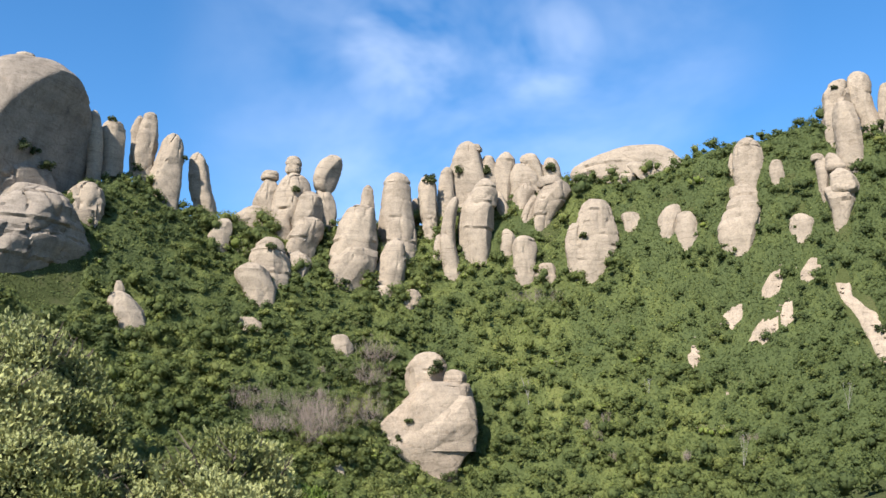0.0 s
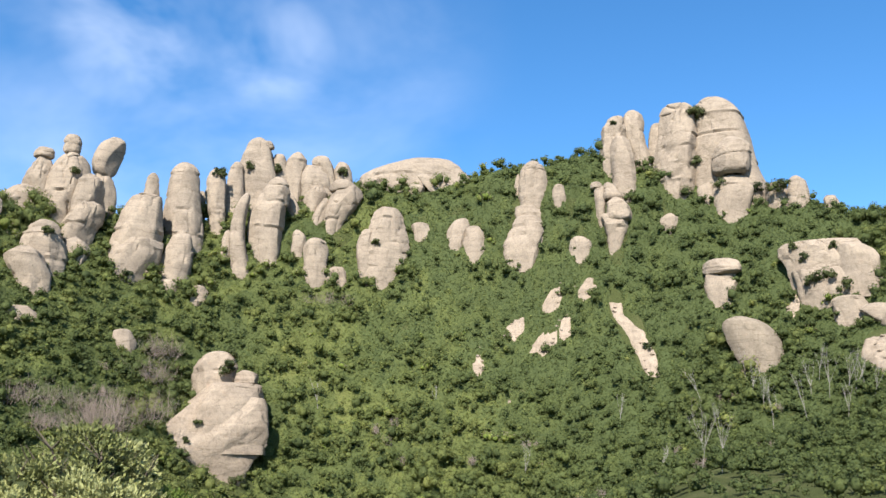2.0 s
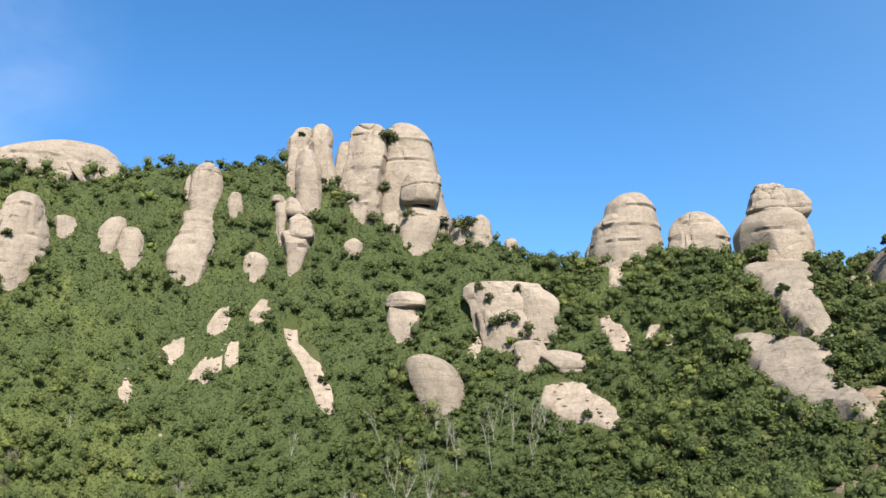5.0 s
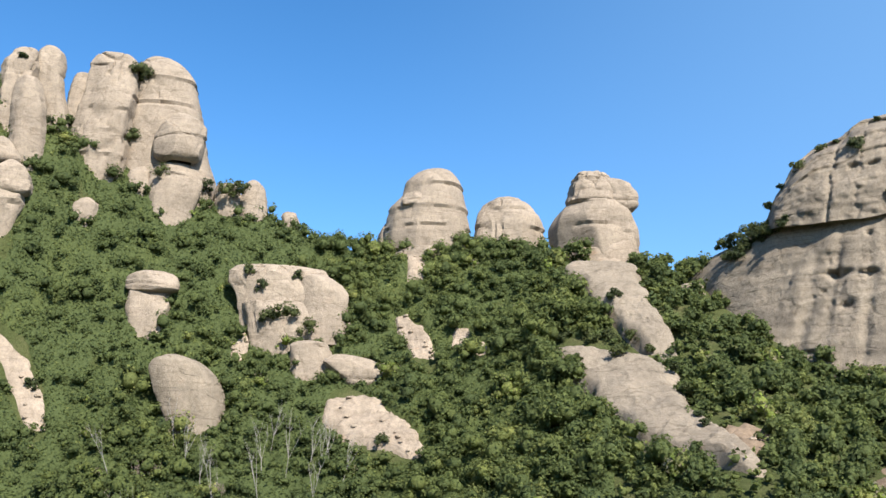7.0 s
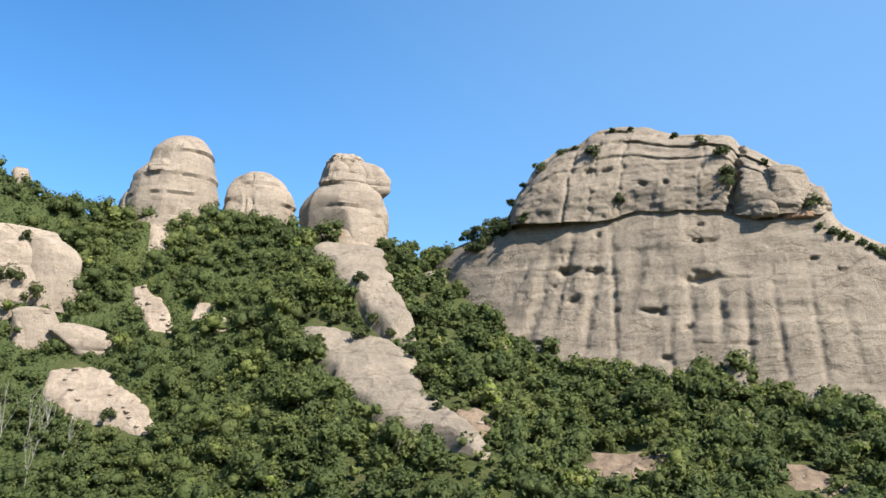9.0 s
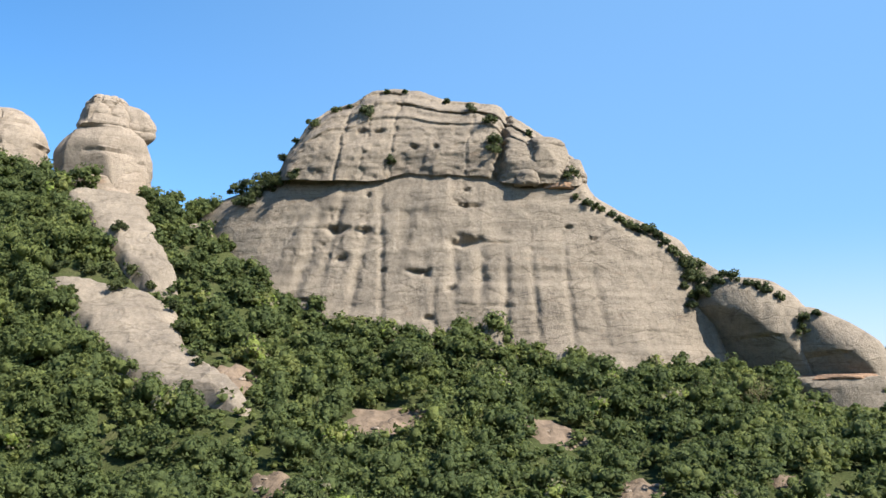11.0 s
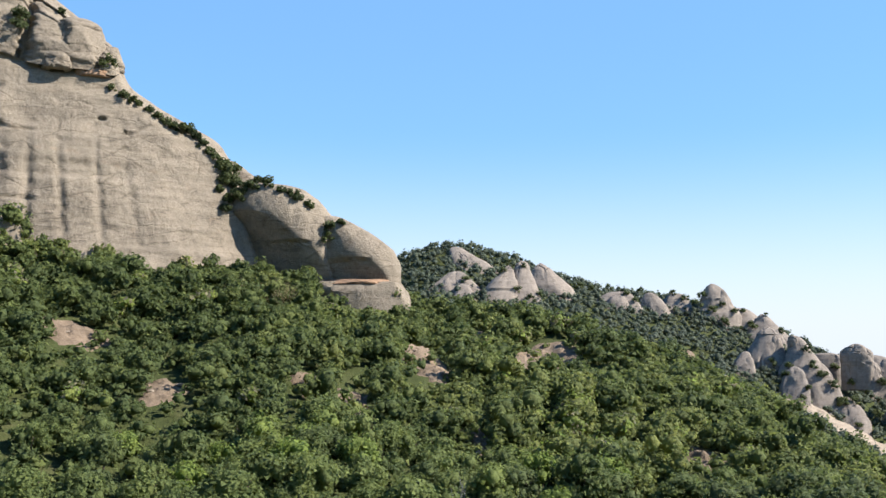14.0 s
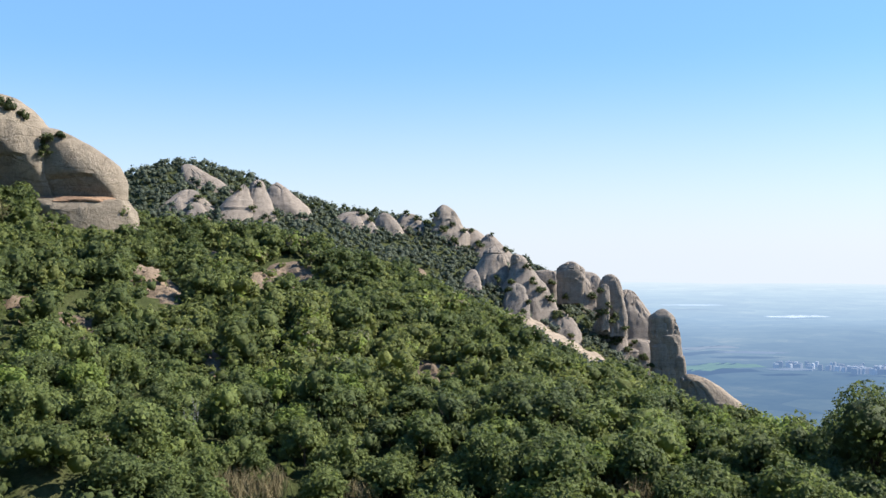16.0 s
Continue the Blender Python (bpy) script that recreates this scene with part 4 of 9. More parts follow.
formation("rock_pillar", "tall smooth pale rock pillar with a rounded head", [
    ("lobe", dict(x=-11.3, y=176.3, z=41.0, az=-2.7, w=10.1, d=8.5, h=22.9, shape="taper", left=[0.94, 0.97, 1.00, 0.94, 0.83, 0.63], right=[1.00, 0.94, 0.80, 0.69, 0.63, 0.44], cap=0.86, seams=4, calm=0.6, seed=937)),
])
formation("rock_block", "small pointed rock block before the pillar", [
    ("block", dict(x=-13.0, y=170.1, z=31.9, az=-3.2, w=7.9, d=6.7, h=11.9, shape="taper", left=[1.00, 0.97, 0.72, 0.45, 0.03], right=[0.79, 0.93, 1.00, 0.97, 0.79], cap=0.9, seams=1, seed=938)),
    ("knob", dict(x=-11.8, y=170.2, z=42.1, az=-2.9, w=2.9, d=2.5, h=2.6, shape="taper", left=[0.93, 1.00, 0.71], right=[0.97, 1.00, 0.71], perched=True, seed=939)),
    ("foot", dict(x=-14.7, y=167.9, z=28.5, az=-3.7, w=6.8, d=5.7, h=3.9, shape="taper", left=[1.00, 0.84, 0.44], right=[1.00, 1.00, 0.84], mat=PALE, seed=940)),
])
formation("boulder", "pale broken boulder in the scrub", [
    ("lobe", dict(x=-7.8, y=167.8, z=26.5, az=-1.9, w=5.5, d=4.7, h=4.9, shape="taper", left=[0.98, 1.00, 0.80, 0.32], right=[0.81, 0.95, 1.00, 0.66], seams=2, calm=1.6, mat=PALE, seed=941)),
])
formation("rock_pillar", "slim rock pillar with blunt top", [
    ("lobe", dict(x=-4.0, y=179.6, z=47.7, az=-0.9, w=5.6, d=4.8, h=16.1, shape="taper", left=[0.36, 0.54, 0.90, 1.00, 0.90, 0.54], right=[0.95, 1.00, 0.95, 0.90, 0.85, 0.59], cap=0.9, seams=2, seed=942)),
    ("back_flake", dict(x=-7.4, y=183.5, z=54.5, az=-1.7, w=2.4, d=2.0, h=4.3, shape="taper", left=[1.00, 0.75, 0.50], right=[1.00, 1.00, 0.75], seed=943)),
])
formation("rock_massif", "tall pale rock massif with rounded summit", [
    ("summit", dict(x=6.7, y=185.9, z=59.5, az=1.6, w=12.9, d=10.9, h=16.3, shape="taper", left=[1.00, 0.98, 0.91, 0.74, 0.53, 0.26], right=[1.00, 0.91, 0.77, 0.63, 0.49, 0.26], cap=0.82, seams=1, calm=0.7, seed=944)),
    ("brow", dict(x=8.5, y=183.8, z=71.7, az=2.0, w=3.8, d=3.2, h=2.2, shape="taper", left=[0.94, 1.00, 0.68], right=[0.97, 1.00, 0.60], perched=True, calm=0.5, seed=945)),
    ("side_pillar", dict(x=1.0, y=182.8, z=52.5, az=0.2, w=5.0, d=4.2, h=14.8, shape="taper", left=[0.96, 1.00, 0.94, 0.88, 0.41], right=[1.00, 1.00, 0.88, 0.82, 0.65], seams=3, seed=946)),
    ("middle_pillar", dict(x=5.8, y=185.8, z=58.2, az=1.4, w=5.7, d=4.8, h=8.8, shape="taper", left=[0.96, 1.00, 0.89, 0.68], right=[1.00, 1.00, 0.89, 0.58], seams=1, seed=947)),
    ("front_lobe", dict(x=8.3, y=176.0, z=39.9, az=2.0, w=9.3, d=7.9, h=20.7, shape="taper", left=[0.66, 0.94, 1.00, 0.85, 0.45, -0.06], right=[0.75, 0.91, 1.00, 1.00, 1.00, 0.76], cap=0.9, seams=2, calm=0.7, seed=948)),
    ("front_slab", dict(x=10.0, y=175.7, z=53.4, az=2.4, w=8.0, d=6.8, h=8.4, shape="taper", left=[0.85, 1.00, 0.79, 0.43, 0.14], right=[0.83, 0.93, 1.00, 0.86, 0.50], perched=True, cap=0.8, calm=0.5, seed=949)),
    ("flake", dict(x=15.9, y=180.2, z=52.3, az=3.8, w=4.1, d=3.5, h=7.6, shape="taper", left=[0.97, 1.00, 1.00, 0.86], right=[1.00, 0.64, 0.07, -0.50], seed=950)),
])
formation("rock_pillar", "curved rock fin standing before the massif", [
    ("lobe", dict(x=2.1, y=173.8, z=35.5, az=0.5, w=5.9, d=5.0, h=21.1, shape="taper", left=[0.71, 0.86, 1.00, 0.90, 0.62, -0.05], right=[1.00, 0.67, 0.33, 0.29, 0.48, 0.76], cap=0.9, calm=0.6, seams=1, seed=951)),
    ("toe", dict(x=-1.3, y=174.8, z=41.5, az=-0.3, w=2.5, d=2.2, h=5.4, shape="taper", left=[1.00, 0.78, 0.33], right=[1.00, 1.00, 0.89], seed=952)),
])
formation("rock_ridge", "row of rounded pale rocks on the skyline", [
    ("lobe", dict(x=16.1, y=185.5, z=62.8, az=3.7, w=7.6, d=6.5, h=9.5, shape="taper", left=[0.97, 1.00, 0.84, 0.53, 0.06], right=[0.96, 1.00, 0.96, 0.76, 0.49], cap=0.75, seams=2, seed=953)),
    ("lobe", dict(x=21.9, y=184.6, z=61.0, az=5.1, w=9.2, d=7.9, h=7.7, shape="taper", left=[1.00, 1.00, 0.87, 0.61], right=[1.00, 0.84, 0.55, 0.16], seed=954)),
    ("leaning_lobe", dict(x=24.0, y=184.3, z=63.2, az=5.6, w=7.0, d=6.0, h=8.5, shape="taper", left=[0.13, 0.28, 0.79, 1.00, 0.79], right=[1.00, 0.91, 0.74, 0.49, 0.15], cap=0.85, seams=1, seed=955)),
    ("lobe", dict(x=28.7, y=183.9, z=62.6, az=6.7, w=5.7, d=4.8, h=7.7, shape="taper", left=[1.00, 0.89, 0.79, 0.58], right=[1.00, 0.95, 0.74, 0.26], cap=0.8, seed=956)),
    ("low_lobe", dict(x=21.3, y=181.2, z=56.6, az=5.0, w=6.2, d=5.2, h=5.8, shape="taper", left=[1.00, 1.00, 0.81, 0.43], right=[1.00, 1.00, 0.90, 0.52], cap=0.6, seed=957)),
    ("back_wall", dict(x=21.8, y=185.7, z=60.1, az=5.1, w=21.5, d=6.5, h=9.0, shape="taper", left=[1.00, 0.94, 0.86, 0.64], right=[1.00, 0.94, 0.83, 0.58], seams=3, seed=958)),
    ("saddle", dict(x=12.2, y=185.5, z=65.0, az=2.8, w=4.5, d=3.8, h=6.3, shape="taper", left=[1.00, 0.87, 0.60], right=[1.00, 0.87, 0.47], seed=959)),
])
formation("rock_outcrop", "leaning pale rock slab with a vertical cleft", [
    ("slab", dict(x=27.4, y=177.1, z=47.6, az=6.6, w=10.9, d=9.2, h=13.8, shape="taper", left=[1.00, 0.95, 0.84, 0.74, 0.53, 0.26], right=[-0.09, 0.05, 0.32, 0.71, 1.00, 0.84], cap=0.9, seams=2, calm=0.7, seed=960)),
    ("side_rib", dict(x=21.6, y=178.4, z=47.9, az=5.2, w=5.2, d=4.4, h=10.3, shape="taper", left=[1.00, 1.00, 0.67, 0.11, -0.44], right=[0.56, 0.56, 0.67, 0.89, 1.00], seed=961)),
    ("cap", dict(x=28.0, y=177.0, z=59.5, az=6.7, w=8.1, d=6.9, h=3.5, shape="taper", left=[0.97, 1.00, 0.79, 0.57], right=[1.00, 0.86, 0.57, 0.21], perched=True, calm=0.6, seed=962)),
])
formation("boulder", "small pale boulder stack in the scrub", [
    ("lobe", dict(x=16.1, y=175.1, z=41.8, az=3.9, w=4.4, d=3.7, h=6.7, shape="taper", left=[0.98, 1.00, 0.94, 0.68], right=[0.91, 1.00, 1.00, 0.48], cap=0.7, seams=1, seed=963)),
    ("lobe", dict(x=20.0, y=171.7, z=39.3, az=4.9, w=6.4, d=5.4, h=6.3, shape="taper", left=[0.98, 1.00, 0.91, 0.61], right=[0.83, 1.00, 1.00, 0.70], cap=0.8, seams=2, seed=964)),
    ("foot", dict(x=19.1, y=171.8, z=36.5, az=4.7, w=4.4, d=3.8, h=3.7, shape="taper", left=[1.00, 0.94, 0.75], right=[0.49, 0.62, 1.00], seed=965)),
])
formation("boulder", "low pale boulder in the scrub", [
    ("lobe", dict(x=25.5, y=171.3, z=35.8, az=6.3, w=5.8, d=4.9, h=2.8, shape="taper", left=[1.00, 0.90, 0.52], right=[1.00, 0.90, 0.52], mat=PALE, calm=1.4, seed=966)),
])
formation("rock_tower", "isolated rounded rock tower with flat ledges", [
    ("tower", dict(x=37.3, y=170.8, z=36.5, az=9.2, w=11.4, d=9.7, h=18.4, shape="taper", left=[0.96, 1.00, 0.98, 0.83, 0.66, 0.45], right=[0.53, 0.86, 1.00, 0.90, 0.76, 0.52], cap=0.9, seams=5, calm=0.5, seed=967)),
    ("side_lobe", dict(x=32.3, y=170.2, z=38.9, az=8.0, w=4.8, d=4.1, h=9.7, shape="taper", left=[0.78, 0.94, 1.00, 0.89, 0.49], right=[0.96, 1.00, 0.94, 0.89, 0.54], cap=0.75, seams=1, seed=968)),
    ("foot", dict(x=34.1, y=170.9, z=35.1, az=8.4, w=5.5, d=4.7, h=4.5, shape="taper", left=[0.93, 1.00, 1.00], right=[0.96, 1.00, 0.90], seed=969)),
])
formation("rock_ridge", "long flat layered rock ridge on the skyline", [
    ("lobe", dict(x=51.5, y=186.0, z=63.3, az=11.8, w=33.9, d=14.0, h=10.7, shape="taper", left=[0.95, 0.96, 1.00, 0.95, 0.68, 0.15], right=[1.00, 0.93, 0.84, 0.73, 0.61, 0.38], seams=5, cap=0.9, calm=0.8, seed=970)),
    ("lower_slab", dict(x=53.5, y=176.1, z=57.6, az=12.7, w=13.8, d=4.1, h=9.2, shape="taper", left=[0.16, 0.29, 0.71, 1.00], right=[1.00, 0.83, 0.33, -0.29], seams=1, seed=971)),
    ("boulder", dict(x=47.1, y=177.9, z=61.3, az=11.2, w=5.2, d=4.4, h=2.4, shape="taper", left=[0.96, 1.00, 0.67], right=[1.00, 1.00, 0.56], seed=972)),
])
formation("boulder", "small pale rock in the scrub", [
    ("lobe", dict(x=46.5, y=170.8, z=46.2, az=11.4, w=5.8, d=5.0, h=5.2, shape="taper", left=[0.95, 1.00, 1.00, 0.76], right=[0.95, 1.00, 0.95, 0.57], seams=1, seed=973)),
])
formation("rock_outcrop", "low pale broken outcrop", [
    ("lobe", dict(x=54.9, y=167.0, z=44.9, az=13.6, w=7.4, d=6.3, h=7.4, shape="taper", left=[1.00, 0.93, 0.56, -0.04], right=[0.92, 1.00, 1.00, 0.78], seams=1, seed=974)),
    ("lobe", dict(x=58.5, y=163.7, z=42.1, az=14.6, w=6.1, d=5.1, h=7.7, shape="taper", left=[1.00, 1.00, 0.91, 0.64], right=[0.98, 1.00, 0.91, 0.42], seams=2, seed=975)),
])
formation("rock_pillar", "upright rock pillar on a broken pedestal", [
    ("pillar_head", dict(x=72.7, y=160.0, z=54.3, az=23.9, w=7.7, d=6.6, h=12.7, shape="taper", left=[0.95, 1.00, 0.96, 0.85, 0.52], right=[0.90, 0.96, 1.00, 0.96, 0.63], cap=0.78, seams=2, calm=0.6, seed=976)),
    ("side_flake", dict(x=69.2, y=162.5, z=51.6, az=22.9, w=2.9, d=2.4, h=12.4, shape="taper", left=[1.00, 0.70, 0.30, -0.20], right=[1.00, 1.00, 1.00, 0.80], seed=977)),
    ("broken_neck", dict(x=71.9, y=159.0, z=49.8, az=23.8, w=7.7, d=6.5, h=5.0, shape="taper", left=[1.00, 1.00, 1.00], right=[1.00, 1.00, 1.00], seams=2, calm=1.6, seed=978)),
    ("pedestal", dict(x=70.1, y=158.5, z=43.6, az=23.5, w=11.5, d=9.8, h=8.2, shape="taper", left=[1.00, 0.80, 0.56, 0.37], right=[1.00, 0.95, 0.85, 0.61], seams=2, calm=1.2, seed=979)),
])
formation("boulder", "small pale rock in the scrub", [
    ("lobe", dict(x=77.9, y=155.7, z=54.9, az=25.5, w=3.6, d=3.0, h=5.1, shape="taper", left=[0.89, 1.00, 0.92, 0.36], right=[0.97, 1.00, 1.00, 0.60], seed=980)),
])
formation("rock_tower", "stack of broken rock blocks", [
    ("base", dict(x=88.2, y=145.7, z=41.5, az=28.9, w=7.5, d=6.4, h=8.5, shape="taper", left=[0.63, 0.71, 0.85, 1.00], right=[0.32, 0.53, 0.89, 1.00], cap=0.95, seams=2, seed=981)),
    ("round_block", dict(x=88.6, y=144.7, z=47.9, az=29.1, w=6.9, d=5.8, h=6.5, shape="taper", left=[0.99, 1.00, 0.88, 0.56], right=[0.96, 1.00, 0.80, 0.24], perched=True, cap=0.6, calm=0.6, seed=982)),
    ("middle_block", dict(x=87.9, y=147.0, z=53.9, az=28.7, w=4.6, d=3.9, h=4.8, shape="taper", left=[1.00, 0.88, 0.76, 0.52], right=[0.98, 1.00, 0.58, 0.09], perched=True, seams=2, seed=983)),
    ("column", dict(x=85.6, y=148.4, z=48.8, az=28.0, w=2.8, d=2.4, h=9.3, shape="taper", left=[0.73, 0.80, 0.80, 1.00], right=[1.00, 1.00, 1.00, 0.80], seams=3, seed=984)),
    ("top_block", dict(x=85.0, y=148.7, z=57.2, az=27.8, w=2.9, d=2.5, h=1.8, shape="taper", left=[0.97, 1.00, 0.71], right=[0.93, 1.00, 0.62], perched=True, seed=985)),
])
formation("boulder", "pale rocks below the stack", [
    ("lobe", dict(x=80.4, y=149.3, z=39.4, az=26.7, w=5.5, d=4.7, h=5.7, shape="taper", left=[0.91, 1.00, 0.95, 0.55], right=[0.95, 1.00, 0.90, 0.35], cap=0.7, seed=986)),
    ("lobe", dict(x=80.3, y=153.8, z=46.1, az=26.2, w=4.2, d=3.6, h=4.4, shape="taper", left=[0.73, 0.87, 1.00, 0.87], right=[1.00, 1.00, 0.60, 0.07], seed=987)),
])
formation("boulder", "rounded pale boulder in the scrub", [
    ("lobe", dict(x=99.7, y=140.3, z=45.6, az=32.0, w=5.9, d=5.0, h=4.4, shape="taper", left=[0.97, 1.00, 0.81, 0.26], right=[0.98, 1.00, 0.86, 0.40], cap=0.6, calm=0.7, seed=988)),
])
formation("rock_tower", "high twin-lobed rock tower on the summit", [
    ("left_lobe", dict(x=91.8, y=151.9, z=62.3, az=28.9, w=8.4, d=7.1, h=16.0, shape="taper", left=[0.83, 0.93, 1.00, 0.86, 0.52, 0.03], right=[0.88, 0.93, 1.00, 0.93, 0.79, 0.66], cap=0.92, seams=1, seed=989)),
    ("main_lobe", dict(x=97.5, y=149.5, z=64.1, az=30.4, w=7.2, d=6.1, h=15.6, shape="taper", left=[0.36, 0.36, 0.68, 0.92, 1.00, 0.92], right=[1.00, 0.84, 0.52, 0.44, 0.52, 0.36], cap=0.84, seams=1, calm=0.6, seed=990)),
    ("front_lobe", dict(x=92.2, y=148.1, z=60.6, az=29.5, w=6.1, d=5.2, h=10.8, shape="taper", left=[0.92, 0.95, 1.00, 0.86], right=[1.00, 0.95, 0.86, 0.63], seams=1, seed=991)),
])
formation("rock_pillar", "small rock pillar between two towers", [
    ("lobe", dict(x=102.2, y=148.2, z=66.5, az=31.5, w=4.8, d=4.1, h=9.7, shape="taper", left=[0.89, 1.00, 0.94, 0.76, 0.45], right=[1.00, 1.00, 1.00, 1.00, 0.88], seams=2, seed=992)),
])
formation("rock_massif", "huge rounded summit rock with stacked lobes", [
    ("left_lobe", dict(x=104.4, y=143.8, z=56.4, az=32.5, w=11.2, d=9.5, h=23.3, shape="taper", left=[0.88, 1.00, 0.95, 0.70, 0.59, 0.44], right=[0.99, 1.00, 1.00, 1.00, 1.00, 0.97], cap=0.88, seams=5, calm=0.8, seed=993)),
    ("right_lobe", dict(x=116.6, y=139.3, z=57.7, az=35.6, w=17.1, d=14.0, h=23.8, shape="taper", left=[1.00, 1.00, 1.00, 0.97, 0.97, 0.87], right=[1.00, 0.80, 0.70, 0.63, 0.47, 0.13], cap=0.8, seams=3, calm=0.6, facets=[(-90, 0, 0.85)], seed=994)),
    ("base_lobe", dict(x=113.5, y=134.6, z=49.9, az=35.6, w=10.5, d=8.9, h=9.5, shape="taper", left=[0.89, 0.97, 1.00, 0.89, 0.53], right=[0.73, 0.89, 1.00, 0.95, 0.63], cap=0.6, calm=0.5, seed=995)),
    ("nose_lobe", dict(x=113.2, y=132.6, z=58.2, az=35.8, w=9.8, d=8.3, h=9.9, shape="taper", left=[0.94, 1.00, 0.97, 0.83, 0.55], right=[0.78, 0.92, 1.00, 0.89, 0.52], perched=True, cap=0.66, calm=0.5, seed=996)),
    ("foot", dict(x=109.0, y=138.4, z=53.0, az=34.2, w=5.0, d=4.3, h=4.9, shape="taper", left=[0.96, 1.00, 0.78, 0.22], right=[1.00, 1.00, 0.89, 0.67], cap=0.7, seed=997)),
])
formation("rock_block", "pair of pale rock blocks on the crest", [
    ("lobe", dict(x=122.4, y=129.6, z=50.4, az=38.1, w=5.4, d=4.6, h=6.0, shape="taper", left=[0.93, 1.00, 0.95, 0.69], right=[0.98, 1.00, 0.95, 0.64], seams=1, seed=998)),
    ("lobe", dict(x=125.9, y=126.2, z=49.0, az=39.3, w=5.4, d=4.6, h=8.6, shape="taper", left=[0.98, 1.00, 1.00, 0.85, 0.65], right=[0.95, 1.00, 0.95, 0.85, 0.45], cap=0.8, seams=1, calm=0.6, seed=999)),
    ("far_block", dict(x=132.2, y=122.6, z=49.6, az=41.0, w=3.8, d=3.2, h=2.5, shape="taper", left=[1.00, 1.00, 0.71], right=[1.00, 0.86, 0.29], seed=1000)),
])
formation("rock_pedestal", "two-tier pale rock pedestal in the scrub", [
    ("pedestal", dict(x=104.8, y=128.0, z=25.7, az=34.8, w=7.6, d=6.5, h=7.1, shape="taper", left=[0.87, 0.97, 1.00, 0.90], right=[0.72, 0.86, 1.00, 0.93], cap=0.94, calm=0.7, seams=1, seed=1001)),
    ("cap", dict(x=104.8, y=127.6, z=32.2, az=34.8, w=8.6, d=7.3, h=3.9, shape="taper", left=[0.96, 1.00, 0.94, 0.70], right=[0.96, 1.00, 0.91, 0.64], perched=True, cap=0.7, calm=0.7, seed=1002)),
])
formation("boulder", "smooth rounded grey boulder", [
    ("lobe", dict(x=103.2, y=116.0, z=8.8, az=36.3, w=12.1, d=7.3, h=12.2, shape="taper", left=[0.48, 0.52, 0.66, 0.80, 0.92, 1.00, 0.76], right=[0.98, 1.00, 1.00, 0.96, 0.82, 0.54, -0.01], cap=0.9, calm=0.3, seams=0, mat=SLAB, seed=1003)),
])
formation("rock_outcrop", "broken pale rock face with scrub ledges", [
    ("lower_face", dict(x=122.3, y=110.7, z=23.9, az=41.1, w=20.5, d=7.0, h=7.7, shape="taper", left=[0.85, 0.88, 0.93, 1.00], right=[1.00, 0.88, 0.78, 0.71], seams=2, cap=0.95, calm=0.8, seed=1004)),
    ("upper_face", dict(x=120.9, y=113.5, z=31.4, az=40.3, w=18.6, d=7.0, h=6.8, shape="taper", left=[0.81, 0.86, 1.00, 0.97, 0.76], right=[0.98, 1.00, 0.97, 0.86, 0.68], seams=2, cap=0.9, calm=1.2, seed=1005)),
    ("brow", dict(x=125.1, y=108.2, z=31.2, az=42.1, w=8.9, d=7.6, h=5.4, shape="taper", left=[0.85, 0.94, 1.00, 0.78], right=[0.96, 1.00, 0.83, 0.17], cap=0.85, calm=0.6, seed=1006)),
    ("ledge_block", dict(x=120.4, y=113.2, z=32.1, az=40.3, w=7.0, d=6.0, h=4.4, shape="taper", left=[0.95, 1.00, 0.79], right=[0.97, 1.00, 0.64], seams=1, seed=1007)),
])
formation("rock_slab", "long overhanging rock tongue", [
    ("lobe", dict(x=120.7, y=106.2, z=18.4, az=41.6, w=8.6, d=4.3, h=6.2, shape="taper", left=[0.87, 0.89, 1.00, 0.72], right=[0.98, 1.00, 0.83, 0.39], seams=2, seed=1008)),
    ("overhang", dict(x=125.2, y=99.3, z=16.4, az=43.7, w=12.9, d=5.2, h=5.9, shape="taper", left=[0.31, 0.49, 0.85, 1.00, 0.89], right=[0.96, 1.00, 0.85, 0.45, -0.20], cap=0.8, perched=True, calm=0.6, seed=1009)),
])
formation("rock_cone", "conical layered rock with an undercut base", [
    ("cone", dict(x=148.2, y=102.1, z=44.4, az=55.4, w=16.1, d=13.7, h=16.5, shape="taper", left=[0.96, 1.00, 0.99, 0.89, 0.54, 0.44, 0.19], right=[0.97, 1.00, 0.99, 0.93, 0.85, 0.77, 0.66], cap=0.82, seams=3, calm=0.8, seed=1010)),
    ("base_ledge", dict(x=147.3, y=101.7, z=42.3, az=55.4, w=14.5, d=12.4, h=2.4, shape="taper", left=[0.96, 1.00, 0.91], right=[0.94, 0.94, 1.00], seams=1, seed=1011)),
    ("plinth", dict(x=148.7, y=97.9, z=39.5, az=56.6, w=4.9, d=4.1, h=3.9, shape="taper", left=[0.85, 0.91, 1.00], right=[0.97, 1.00, 1.00], seams=1, seed=1012)),
    ("shoulder", dict(x=145.4, y=108.6, z=46.6, az=53.3, w=6.3, d=5.4, h=5.4, shape="taper", left=[1.00, 0.86, 0.45, -0.24], right=[1.00, 1.00, 0.93, 0.86], seams=1, seed=1013)),
    ("lip", dict(x=143.0, y=101.7, z=52.4, az=54.6, w=4.3, d=3.6, h=2.7, shape="taper", left=[0.96, 1.00, 0.70], right=[1.00, 1.00, 0.80], perched=True, calm=0.6, seed=1014)),
])
